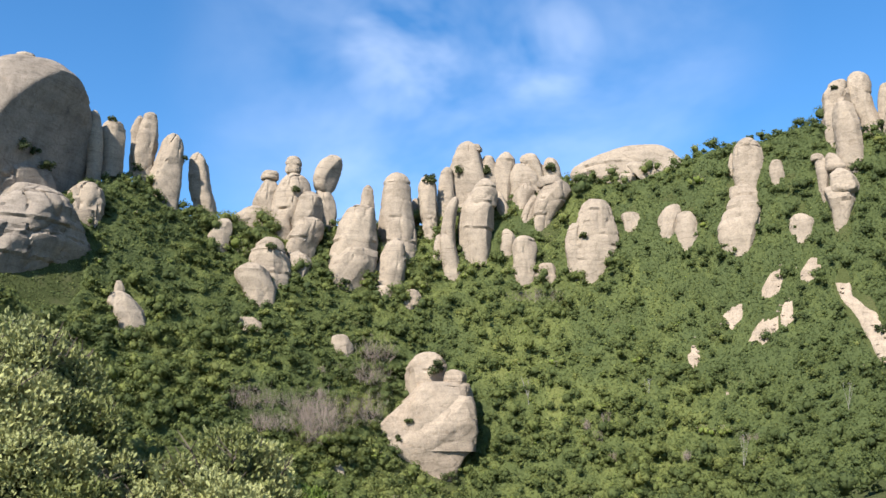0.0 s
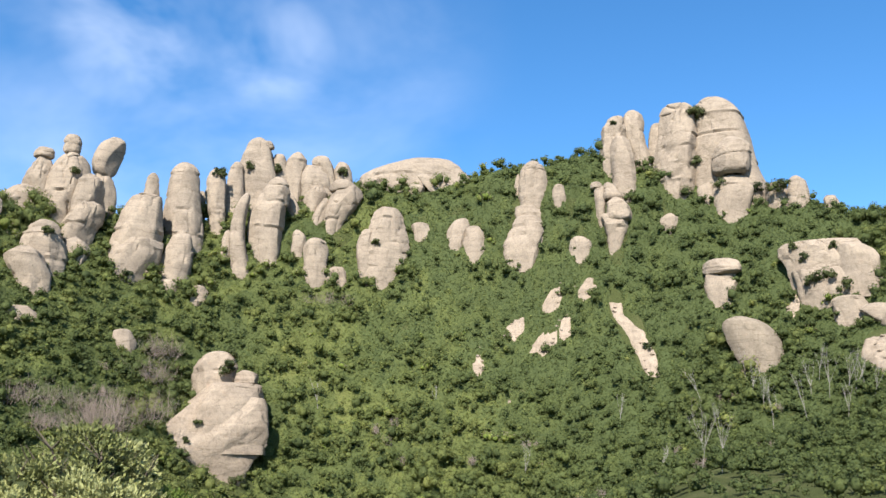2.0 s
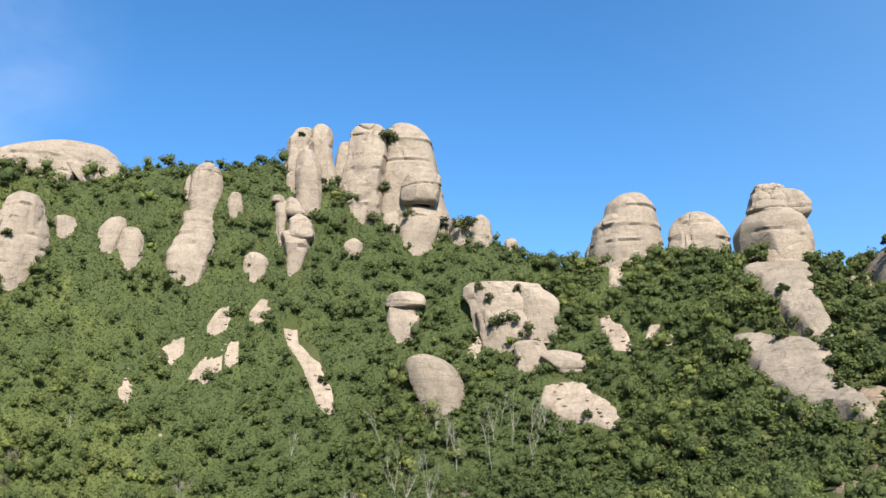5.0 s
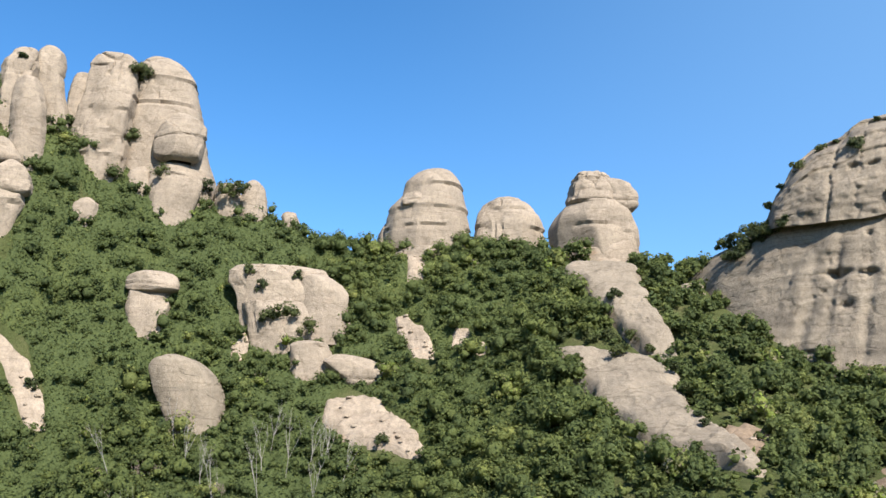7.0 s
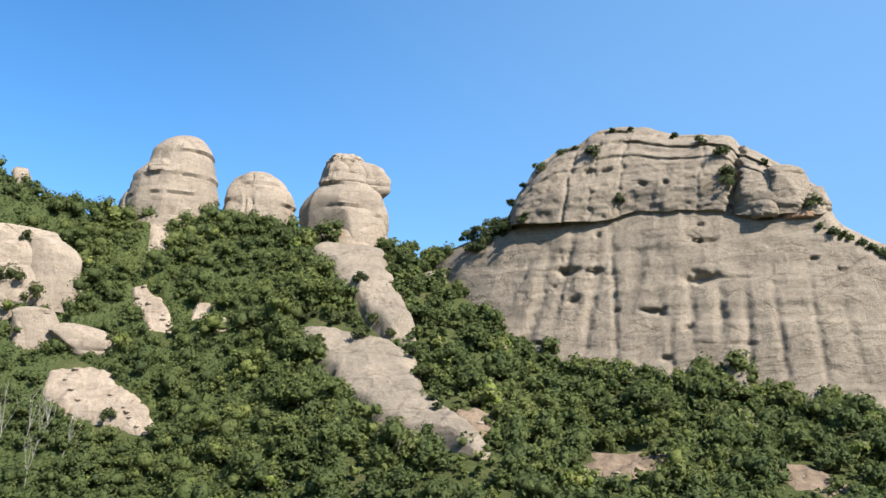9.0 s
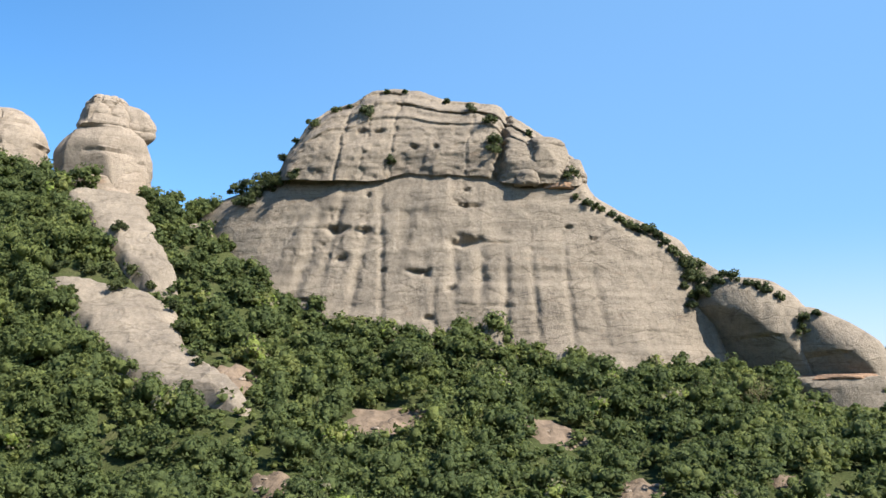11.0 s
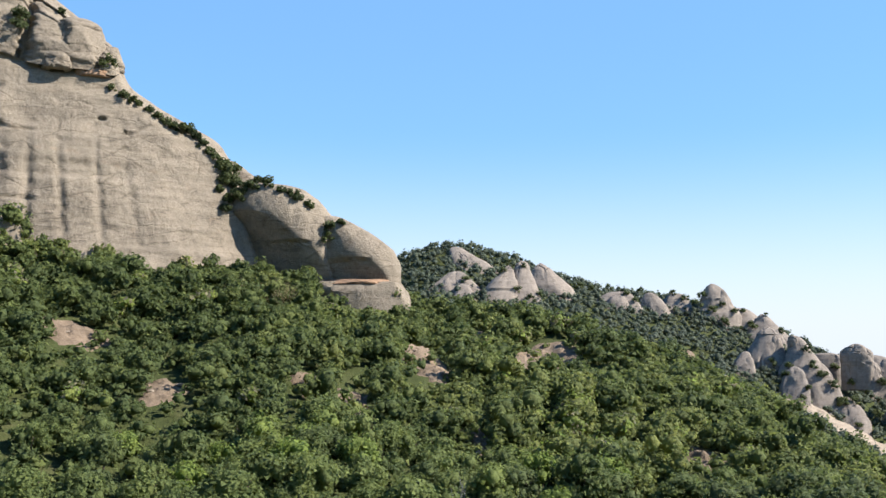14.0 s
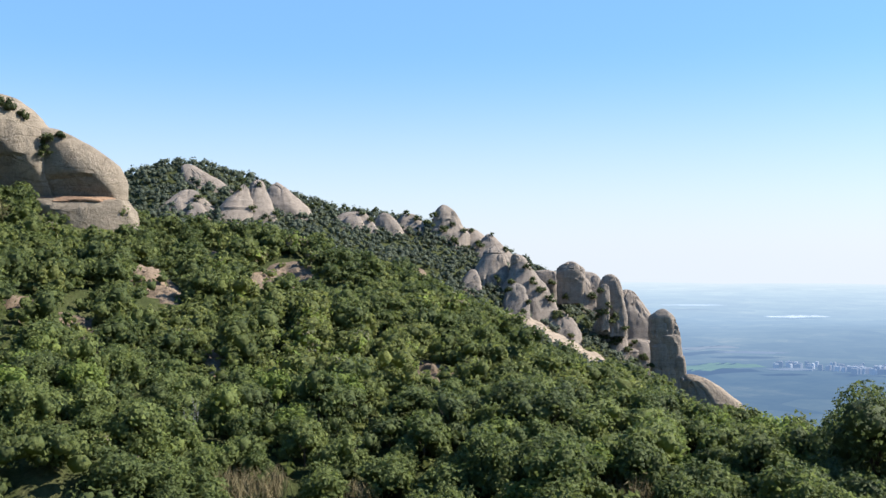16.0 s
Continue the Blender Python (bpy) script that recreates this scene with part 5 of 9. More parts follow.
formation("boulder", "low rounded rock on the saddle", [
    ("lobe", dict(x=159.5, y=90.4, z=47.6, az=60.4, w=14.1, d=12.0, h=9.1, shape="taper", left=[1.00, 0.94, 0.88, 0.72, 0.41], right=[1.00, 0.92, 0.78, 0.56, 0.31], cap=0.72, seams=3, seed=1015)),
])
formation("balanced_rock", "hooked rock head on a rounded body", [
    ("body", dict(x=163.3, y=74.2, z=44.8, az=65.6, w=16.6, d=14.0, h=9.8, shape="taper", left=[0.94, 0.99, 1.00, 0.91, 0.71, 0.60], right=[1.00, 1.00, 0.96, 0.88, 0.78, 0.65], cap=0.78, seams=2, calm=0.8, seed=1016)),
    ("head", dict(x=162.2, y=74.2, z=51.8, az=65.4, w=9.6, d=8.2, h=7.4, shape="taper", left=[0.98, 1.00, 0.91, 0.73, 0.47], right=[0.95, 1.00, 0.96, 0.87, 0.69], perched=True, cap=0.8, seams=2, calm=1.3, seed=1017)),
    ("beak", dict(x=164.4, y=70.3, z=50.6, az=66.8, w=8.3, d=7.1, h=7.5, shape="taper", left=[0.48, 0.59, 0.79, 1.00, 1.00], right=[0.86, 1.00, 1.00, 0.69, 0.18], perched=True, cap=0.75, calm=0.5, seed=1018)),
    ("plinth", dict(x=164.2, y=73.3, z=38.3, az=66.0, w=17.5, d=14.0, h=5.2, shape="taper", left=[1.00, 1.00, 1.00], right=[1.00, 0.95, 0.88], ahead=2.0, seams=1, calm=0.6, cap=0.97, mat=PALE, seed=1019)),
    ("neck_layer", dict(x=163.4, y=73.5, z=42.3, az=65.8, w=13.7, d=11.7, h=2.6, shape="taper", left=[0.96, 0.97, 1.00], right=[1.00, 0.97, 0.94], ahead=2.5, seams=2, calm=0.6, cap=0.97, mat=PALE, seed=1020)),
])
formation("rock_slab", "small pale slab in the scrub", [
    ("lobe", dict(x=158.0, y=54.3, z=32.6, az=71.0, w=5.0, d=2.0, h=1.9, shape="taper", left=[1.00, 0.92, 0.62], right=[1.00, 0.92, 0.54], seed=1021)),
])
formation("boulder", "big pale stepped boulder in the valley scrub", [
    ("main", dict(x=-4.3, y=146.6, z=-14.2, az=-1.2, w=24.0, d=9.0, h=18.8, shape="taper", left=[0.17, 0.35, 0.83, 1.00, 0.90, 0.66, 0.42, 0.15], right=[0.62, 0.63, 0.73, 0.96, 1.00, 0.98, 0.95, 0.88], cap=0.95, seams=0, calm=0.8, facets=[(-115, 44, 0.62), (-50, -25, 0.7), (-95, -5, 0.85)], sq=2.3, ahead=1.0, mat=PALE, seed=1022)),
    ("step", dict(x=-2.0, y=150.0, z=-0.5, az=-0.5, w=17.9, d=14.0, h=8.0, shape="taper", left=[1.00, 0.86, 0.59, 0.27], right=[1.00, 0.97, 0.92, 0.81], seams=2, calm=0.8, mat=PALE, seed=1023)),
    ("upper_block", dict(x=-3.9, y=152.0, z=4.2, az=-1.0, w=9.4, d=8.0, h=9.9, shape="taper", left=[0.91, 0.97, 1.00, 0.79, 0.22], right=[0.87, 0.92, 1.00, 0.97, 0.66], seams=2, calm=0.9, mat=PALE, seed=1024)),
    ("cap_stone", dict(x=2.7, y=149.2, z=6.6, az=0.7, w=5.3, d=4.5, h=3.4, shape="taper", left=[0.94, 1.00, 0.91, 0.64], right=[0.90, 1.00, 0.91, 0.45], perched=True, cap=0.7, calm=0.6, mat=PALE, seed=1025)),
    ("shelf", dict(x=3.0, y=148.8, z=3.7, az=0.8, w=6.0, d=5.1, h=3.4, shape="taper", left=[0.97, 1.00, 0.84], right=[0.97, 1.00, 0.92], seams=1, mat=PALE, seed=1026)),
])
formation("boulder", "pale stone in the scrub", [
    ("lobe", dict(x=-20.1, y=131.5, z=-13.6, az=-6.0, w=2.8, d=2.4, h=3.2, shape="taper", left=[1.00, 1.00, 0.69], right=[1.00, 1.00, 0.54], cap=0.7, seed=1027)),
])
formation("boulder", "small pale rock on the wooded slope", [
    ("lobe", dict(x=-22.5, y=154.5, z=13.9, az=-6.0, w=5.3, d=4.5, h=4.6, shape="taper", left=[0.97, 1.00, 0.71], right=[1.00, 0.90, 0.33], seed=1028)),
])
formation("boulder", "small pale rock on the wooded slope", [
    ("lobe", dict(x=-42.3, y=147.4, z=18.9, az=-11.5, w=6.8, d=3.4, h=2.2, shape="taper", left=[0.98, 1.00, 0.71], right=[1.00, 0.93, 0.50], mat=PALE, seed=1029)),
])
formation("rock_ledge", "dark layered rock ledge under the big slab", [
    ("upper_bed", dict(x=138.2, y=20.1, z=9.2, az=81.7, w=6.5, d=2.6, h=1.1, shape="taper", left=[1.00, 0.95, 0.85], right=[1.00, 1.00, 0.90], seams=1, mat=DARK, calm=1.3, seed=1201)),
    ("lower_bed", dict(x=137.4, y=18.9, z=7.6, az=82.2, w=7.4, d=3.0, h=1.4, shape="taper", left=[0.99, 1.00, 0.96], right=[1.00, 0.96, 0.74], seams=1, mat=DARK, calm=1.3, seed=1202)),
])
formation("rock_dome", "smooth rounded rock shoulder beside the big dome", [
    ("whaleback", dict(x=155.8, y=-36.4, z=9.6, az=103.2, w=17.8, d=16.1, h=14.4, shape="taper", left=[0.82, 0.86, 0.96, 1.00, 0.96, 0.82], right=[1.00, 1.00, 0.98, 0.88, 0.63, 0.16], sq=2.3, cap=0.9, calm=0.4, seams=1, facets=[(-125, -38, 0.52), (-95, -35, 0.72)], mat=SLAB, seed=1203)),
    ("end_lobe", dict(x=151.9, y=-47.0, z=7.7, az=107.2, w=15.7, d=13.4, h=11.1, shape="taper", left=[0.69, 0.69, 0.72, 0.81, 1.00], right=[0.98, 1.00, 0.82, 0.34, -0.31], sq=2.3, cap=0.95, calm=0.4, seams=1, facets=[(-105, -35, 0.66)], mat=SLAB, seed=1204)),
    ("ochre_band", dict(x=150.1, y=-46.6, z=7.3, az=107.2, w=13.9, d=9.0, h=1.0, shape="taper", left=[0.98, 1.00, 0.90], right=[0.98, 1.00, 0.95], mat=OCHRE, perched=True, seed=1205)),
    ("base", dict(x=148.9, y=-46.6, z=4.8, az=107.4, w=17.9, d=8.0, h=3.1, shape="taper", left=[1.00, 0.96, 0.86, 0.79], right=[1.00, 0.94, 0.86, 0.79], ahead=8, cap=0.96, seams=2, calm=0.6, mat=SLAB, seed=1206)),
    ("crest", dict(x=164.5, y=-34.0, z=19.6, az=101.7, w=14.5, d=12.0, h=9.4, shape="taper", left=[1.00, 1.00, 0.95, 0.89, 0.84], right=[1.00, 0.73, 0.31, -0.17, -0.55], calm=0.8, mat=SLAB, seed=1207)),
])
formation("rock_dome", "furrowed pale bare rock face on the far ridge", [
    ("sloping_face", dict(x=415.4, y=-199.4, z=12.4, az=115.6, w=21.3, d=12.8, h=19.6, shape="taper", left=[1.00, 0.74, 0.33, -0.09, -0.40], right=[1.00, 0.96, 0.93, 0.88, 0.74], tilt=0.7, fine=0.49, seams=2, calm=1.3, sq=2.8, seed=1208)),
    ("crag", dict(x=412.7, y=-201.6, z=11.6, az=116.0, w=5.2, d=3.1, h=11.8, shape="taper", left=[1.00, 1.00, 0.81, 0.52], right=[1.00, 0.90, 0.71, 0.43], tilt=0.7, fine=0.49, seams=2, calm=1.3, sq=2.8, seed=1209)),
    ("crag", dict(x=414.8, y=-198.3, z=11.5, az=115.6, w=5.6, d=3.3, h=13.9, shape="taper", left=[1.00, 1.00, 0.81, 0.52], right=[1.00, 0.90, 0.71, 0.43], tilt=0.7, fine=0.49, seams=2, calm=1.3, sq=2.8, seed=1210)),
    ("middle_lobe", dict(x=413.4, y=-212.8, z=12.1, az=117.2, w=18.5, d=11.1, h=22.5, shape="taper", left=[1.00, 0.87, 0.67, 0.53, 0.32], right=[1.00, 0.87, 0.67, 0.41, 0.14], tilt=0.6, fine=0.49, seams=2, calm=1.3, sq=2.8, seed=1211)),
    ("crag", dict(x=411.7, y=-210.8, z=11.2, az=117.1, w=7.0, d=4.2, h=15.7, shape="taper", left=[1.00, 1.00, 0.81, 0.52], right=[1.00, 0.90, 0.71, 0.43], tilt=0.6, fine=0.49, seams=2, calm=1.3, sq=2.8, seed=1212)),
    ("crag", dict(x=410.2, y=-215.2, z=11.3, az=117.7, w=6.0, d=3.6, h=12.6, shape="taper", left=[1.00, 1.00, 0.81, 0.52], right=[1.00, 0.90, 0.71, 0.43], tilt=0.6, fine=0.49, seams=2, calm=1.3, sq=2.8, seed=1213)),
    ("end_lobe", dict(x=429.2, y=-236.4, z=16.8, az=118.8, w=25.7, d=15.4, h=17.9, shape="taper", left=[1.00, 0.94, 0.86, 0.72, 0.49], right=[1.00, 0.80, 0.48, 0.08, -0.31], cap=0.8, tilt=0.6, fine=0.49, seams=2, calm=1.3, sq=2.8, seed=1214)),
    ("crag", dict(x=429.0, y=-231.3, z=15.8, az=118.3, w=10.6, d=6.4, h=11.9, shape="taper", left=[1.00, 1.00, 0.81, 0.52], right=[1.00, 0.90, 0.71, 0.43], tilt=0.6, fine=0.49, seams=2, calm=1.3, sq=2.8, seed=1215)),
    ("crag", dict(x=430.1, y=-230.9, z=15.9, az=118.2, w=7.6, d=4.6, h=14.6, shape="taper", left=[1.00, 1.00, 0.81, 0.52], right=[1.00, 0.90, 0.71, 0.43], tilt=0.6, fine=0.49, seams=2, calm=1.3, sq=2.8, seed=1216)),
])
formation("rock_slab", "bare slab on the far ridge", [
    ("lobe", dict(x=430.8, y=-184.8, z=18.2, az=113.2, w=27.5, d=9.0, h=11.5, shape="taper", left=[1.00, 0.76, 0.46, 0.10], right=[1.00, 0.76, 0.50, 0.25], tilt=0.8, fine=0.49, seams=2, calm=1.3, sq=2.8, seed=1217)),
    ("crag", dict(x=430.0, y=-181.9, z=17.3, az=112.9, w=11.1, d=6.7, h=7.5, shape="taper", left=[1.00, 1.00, 0.81, 0.52], right=[1.00, 0.90, 0.71, 0.43], tilt=0.8, fine=0.49, seams=2, calm=1.3, sq=2.8, seed=1218)),
    ("crag", dict(x=429.7, y=-180.9, z=17.3, az=112.8, w=6.5, d=3.9, h=8.5, shape="taper", left=[1.00, 1.00, 0.81, 0.52], right=[1.00, 0.90, 0.71, 0.43], tilt=0.8, fine=0.49, seams=2, calm=1.3, sq=2.8, seed=1219)),
    ("lower_slab", dict(x=420.2, y=-185.1, z=14.3, az=113.8, w=12.3, d=7.0, h=8.4, shape="taper", left=[1.00, 0.78, 0.51], right=[1.00, 0.65, 0.25], tilt=0.9, fine=0.49, seams=2, calm=1.3, sq=2.8, seed=1220)),
    ("crag", dict(x=418.8, y=-187.3, z=13.5, az=114.1, w=6.1, d=3.7, h=6.3, shape="taper", left=[1.00, 1.00, 0.81, 0.52], right=[1.00, 0.90, 0.71, 0.43], tilt=0.9, fine=0.49, seams=2, calm=1.3, sq=2.8, seed=1221)),
    ("crag", dict(x=418.7, y=-185.5, z=13.4, az=113.9, w=5.2, d=3.1, h=7.0, shape="taper", left=[1.00, 1.00, 0.81, 0.52], right=[1.00, 0.90, 0.71, 0.43], tilt=0.9, fine=0.49, seams=2, calm=1.3, sq=2.8, seed=1222)),
])
formation("rock_slab", "bare crest slab on the far ridge", [
    ("lobe", dict(x=458.3, y=-207.3, z=31.8, az=114.3, w=25.6, d=10.0, h=12.7, shape="taper", left=[0.98, 0.98, 1.00, 1.00], right=[1.00, 0.47, -0.10, -0.64], tilt=0.8, fine=0.49, seams=2, calm=1.3, sq=2.8, seed=1223)),
    ("crag", dict(x=456.7, y=-205.0, z=30.8, az=114.2, w=5.7, d=3.4, h=9.1, shape="taper", left=[1.00, 1.00, 0.81, 0.52], right=[1.00, 0.90, 0.71, 0.43], tilt=0.8, fine=0.49, seams=2, calm=1.3, sq=2.8, seed=1224)),
    ("crag", dict(x=460.1, y=-198.0, z=30.6, az=113.3, w=5.9, d=3.6, h=10.0, shape="taper", left=[1.00, 1.00, 0.81, 0.52], right=[1.00, 0.90, 0.71, 0.43], tilt=0.8, fine=0.49, seams=2, calm=1.3, sq=2.8, seed=1225)),
])
formation("rock_outcrop", "low rock outcrop on the far ridge", [
    ("lobe", dict(x=419.3, y=-265.0, z=11.0, az=122.3, w=31.2, d=9.0, h=9.2, shape="taper", left=[1.00, 0.72, 0.35, 0.00], right=[1.00, 0.91, 0.76, 0.55], tilt=0.8, fine=0.49, seams=2, calm=1.3, sq=2.8, seed=1226)),
    ("crag", dict(x=416.9, y=-263.4, z=10.0, az=122.3, w=8.2, d=4.9, h=5.8, shape="taper", left=[1.00, 1.00, 0.81, 0.52], right=[1.00, 0.90, 0.71, 0.43], tilt=0.8, fine=0.49, seams=2, calm=1.3, sq=2.8, seed=1227)),
    ("crag", dict(x=413.8, y=-265.8, z=10.0, az=122.7, w=12.3, d=7.4, h=8.0, shape="taper", left=[1.00, 1.00, 0.81, 0.52], right=[1.00, 0.90, 0.71, 0.43], tilt=0.8, fine=0.49, seams=2, calm=1.3, sq=2.8, seed=1228)),
    ("crag", dict(x=414.0, y=-287.0, z=8.3, az=124.7, w=16.1, d=9.7, h=11.7, shape="taper", left=[1.00, 0.87, 0.75, 0.55], right=[1.00, 0.83, 0.53, 0.04], tilt=0.5, fine=0.49, seams=2, calm=1.3, sq=2.8, seed=1229)),
    ("crag", dict(x=413.3, y=-284.7, z=7.4, az=124.6, w=5.6, d=3.3, h=6.9, shape="taper", left=[1.00, 1.00, 0.81, 0.52], right=[1.00, 0.90, 0.71, 0.43], tilt=0.5, fine=0.49, seams=2, calm=1.3, sq=2.8, seed=1230)),
    ("crag", dict(x=415.8, y=-282.7, z=7.4, az=124.2, w=7.1, d=4.3, h=9.7, shape="taper", left=[1.00, 1.00, 0.81, 0.52], right=[1.00, 0.90, 0.71, 0.43], tilt=0.5, fine=0.49, seams=2, calm=1.3, sq=2.8, seed=1231)),
    ("lobe", dict(x=419.0, y=-304.3, z=12.3, az=126.0, w=16.7, d=10.0, h=7.5, shape="taper", left=[1.00, 0.71, 0.47], right=[1.00, 0.78, 0.40], tilt=0.8, fine=0.49, seams=2, calm=1.3, sq=2.8, seed=1232)),
    ("crag", dict(x=420.2, y=-300.1, z=11.3, az=125.5, w=6.4, d=3.9, h=5.6, shape="taper", left=[1.00, 1.00, 0.81, 0.52], right=[1.00, 0.90, 0.71, 0.43], tilt=0.8, fine=0.49, seams=2, calm=1.3, sq=2.8, seed=1233)),
    ("crag", dict(x=418.7, y=-301.8, z=11.3, az=125.8, w=6.1, d=3.6, h=6.9, shape="taper", left=[1.00, 1.00, 0.81, 0.52], right=[1.00, 0.90, 0.71, 0.43], tilt=0.8, fine=0.49, seams=2, calm=1.3, sq=2.8, seed=1234)),
])
formation("rock_dome", "rounded rock summit on the far ridge", [
    ("summit", dict(x=403.9, y=-317.0, z=2.7, az=128.1, w=28.0, d=16.8, h=21.8, shape="taper", left=[1.00, 0.81, 0.62, 0.46, 0.32], right=[1.00, 0.85, 0.62, 0.40, 0.15], cap=0.8, tilt=0.35, fine=0.49, seams=2, calm=1.3, sq=2.8, seed=1235)),
    ("crag", dict(x=400.1, y=-317.7, z=1.8, az=128.5, w=9.8, d=5.9, h=17.5, shape="taper", left=[1.00, 1.00, 0.81, 0.52], right=[1.00, 0.90, 0.71, 0.43], tilt=0.35, fine=0.49, seams=2, calm=1.3, sq=2.8, seed=1236)),
    ("crag", dict(x=399.6, y=-318.6, z=1.8, az=128.6, w=6.8, d=4.1, h=19.0, shape="taper", left=[1.00, 1.00, 0.81, 0.52], right=[1.00, 0.90, 0.71, 0.43], tilt=0.35, fine=0.49, seams=2, calm=1.3, sq=2.8, seed=1237)),
    ("flank", dict(x=400.5, y=-328.1, z=0.4, az=129.3, w=27.0, d=14.0, h=11.4, shape="taper", left=[1.00, 0.73, 0.43, 0.20], right=[1.00, 0.87, 0.65, 0.33], tilt=0.7, fine=0.49, seams=2, calm=1.3, sq=2.8, seed=1238)),
    ("crag", dict(x=402.7, y=-323.8, z=-0.5, az=128.8, w=7.3, d=4.4, h=7.3, shape="taper", left=[1.00, 1.00, 0.81, 0.52], right=[1.00, 0.90, 0.71, 0.43], tilt=0.7, fine=0.49, seams=2, calm=1.3, sq=2.8, seed=1239)),
    ("crag", dict(x=398.8, y=-325.4, z=-0.5, az=129.2, w=11.3, d=6.8, h=8.8, shape="taper", left=[1.00, 1.00, 0.81, 0.52], right=[1.00, 0.90, 0.71, 0.43], tilt=0.7, fine=0.49, seams=2, calm=1.3, sq=2.8, seed=1240)),
    ("shoulder", dict(x=386.0, y=-333.4, z=-7.8, az=130.8, w=30.4, d=15.0, h=16.5, shape="taper", left=[1.00, 0.79, 0.54, 0.34, 0.19], right=[1.00, 0.79, 0.54, 0.26, 0.00], tilt=0.6, fine=0.49, seams=2, calm=1.3, sq=2.8, seed=1241)),
    ("crag", dict(x=388.0, y=-327.7, z=-8.7, az=130.2, w=9.8, d=5.9, h=10.0, shape="taper", left=[1.00, 1.00, 0.81, 0.52], right=[1.00, 0.90, 0.71, 0.43], tilt=0.6, fine=0.49, seams=2, calm=1.3, sq=2.8, seed=1242)),
    ("crag", dict(x=381.6, y=-333.9, z=-8.6, az=131.2, w=9.7, d=5.8, h=10.1, shape="taper", left=[1.00, 1.00, 0.81, 0.52], right=[1.00, 0.90, 0.71, 0.43], tilt=0.6, fine=0.49, seams=2, calm=1.3, sq=2.8, seed=1243)),
])
formation("rock_tower", "smooth rock buttress on the far ridge", [
    ("buttress", dict(x=357.1, y=-307.0, z=-19.2, az=130.7, w=22.7, d=13.6, h=21.2, shape="taper", left=[1.00, 0.88, 0.65, 0.35, 0.05], right=[1.00, 0.95, 0.86, 0.71, 0.43], cap=0.8, tilt=0.45, fine=0.49, seams=2, calm=1.3, sq=2.8, seed=1244)),
    ("crag", dict(x=355.1, y=-307.5, z=-19.9, az=130.9, w=10.2, d=6.1, h=16.0, shape="taper", left=[1.00, 1.00, 0.81, 0.52], right=[1.00, 0.90, 0.71, 0.43], tilt=0.45, fine=0.49, seams=2, calm=1.3, sq=2.8, seed=1245)),
    ("crag", dict(x=351.5, y=-309.3, z=-19.8, az=131.3, w=6.8, d=4.1, h=18.0, shape="taper", left=[1.00, 1.00, 0.81, 0.52], right=[1.00, 0.90, 0.71, 0.43], tilt=0.45, fine=0.49, seams=2, calm=1.3, sq=2.8, seed=1246)),
    ("foot", dict(x=351.0, y=-289.0, z=-19.7, az=129.5, w=12.8, d=7.7, h=10.5, shape="taper", left=[1.00, 0.75, 0.34, -0.12], right=[1.00, 0.91, 0.75, 0.53], tilt=0.5, fine=0.49, seams=2, calm=1.3, sq=2.8, seed=1247)),
    ("crag", dict(x=349.0, y=-290.5, z=-20.4, az=129.8, w=4.7, d=2.8, h=9.4, shape="taper", left=[1.00, 1.00, 0.81, 0.52], right=[1.00, 0.90, 0.71, 0.43], tilt=0.5, fine=0.49, seams=2, calm=1.3, sq=2.8, seed=1248)),
    ("crag", dict(x=347.5, y=-290.6, z=-20.3, az=129.9, w=5.8, d=3.5, h=8.7, shape="taper", left=[1.00, 1.00, 0.81, 0.52], right=[1.00, 0.90, 0.71, 0.43], tilt=0.5, fine=0.49, seams=2, calm=1.3, sq=2.8, seed=1249)),
])
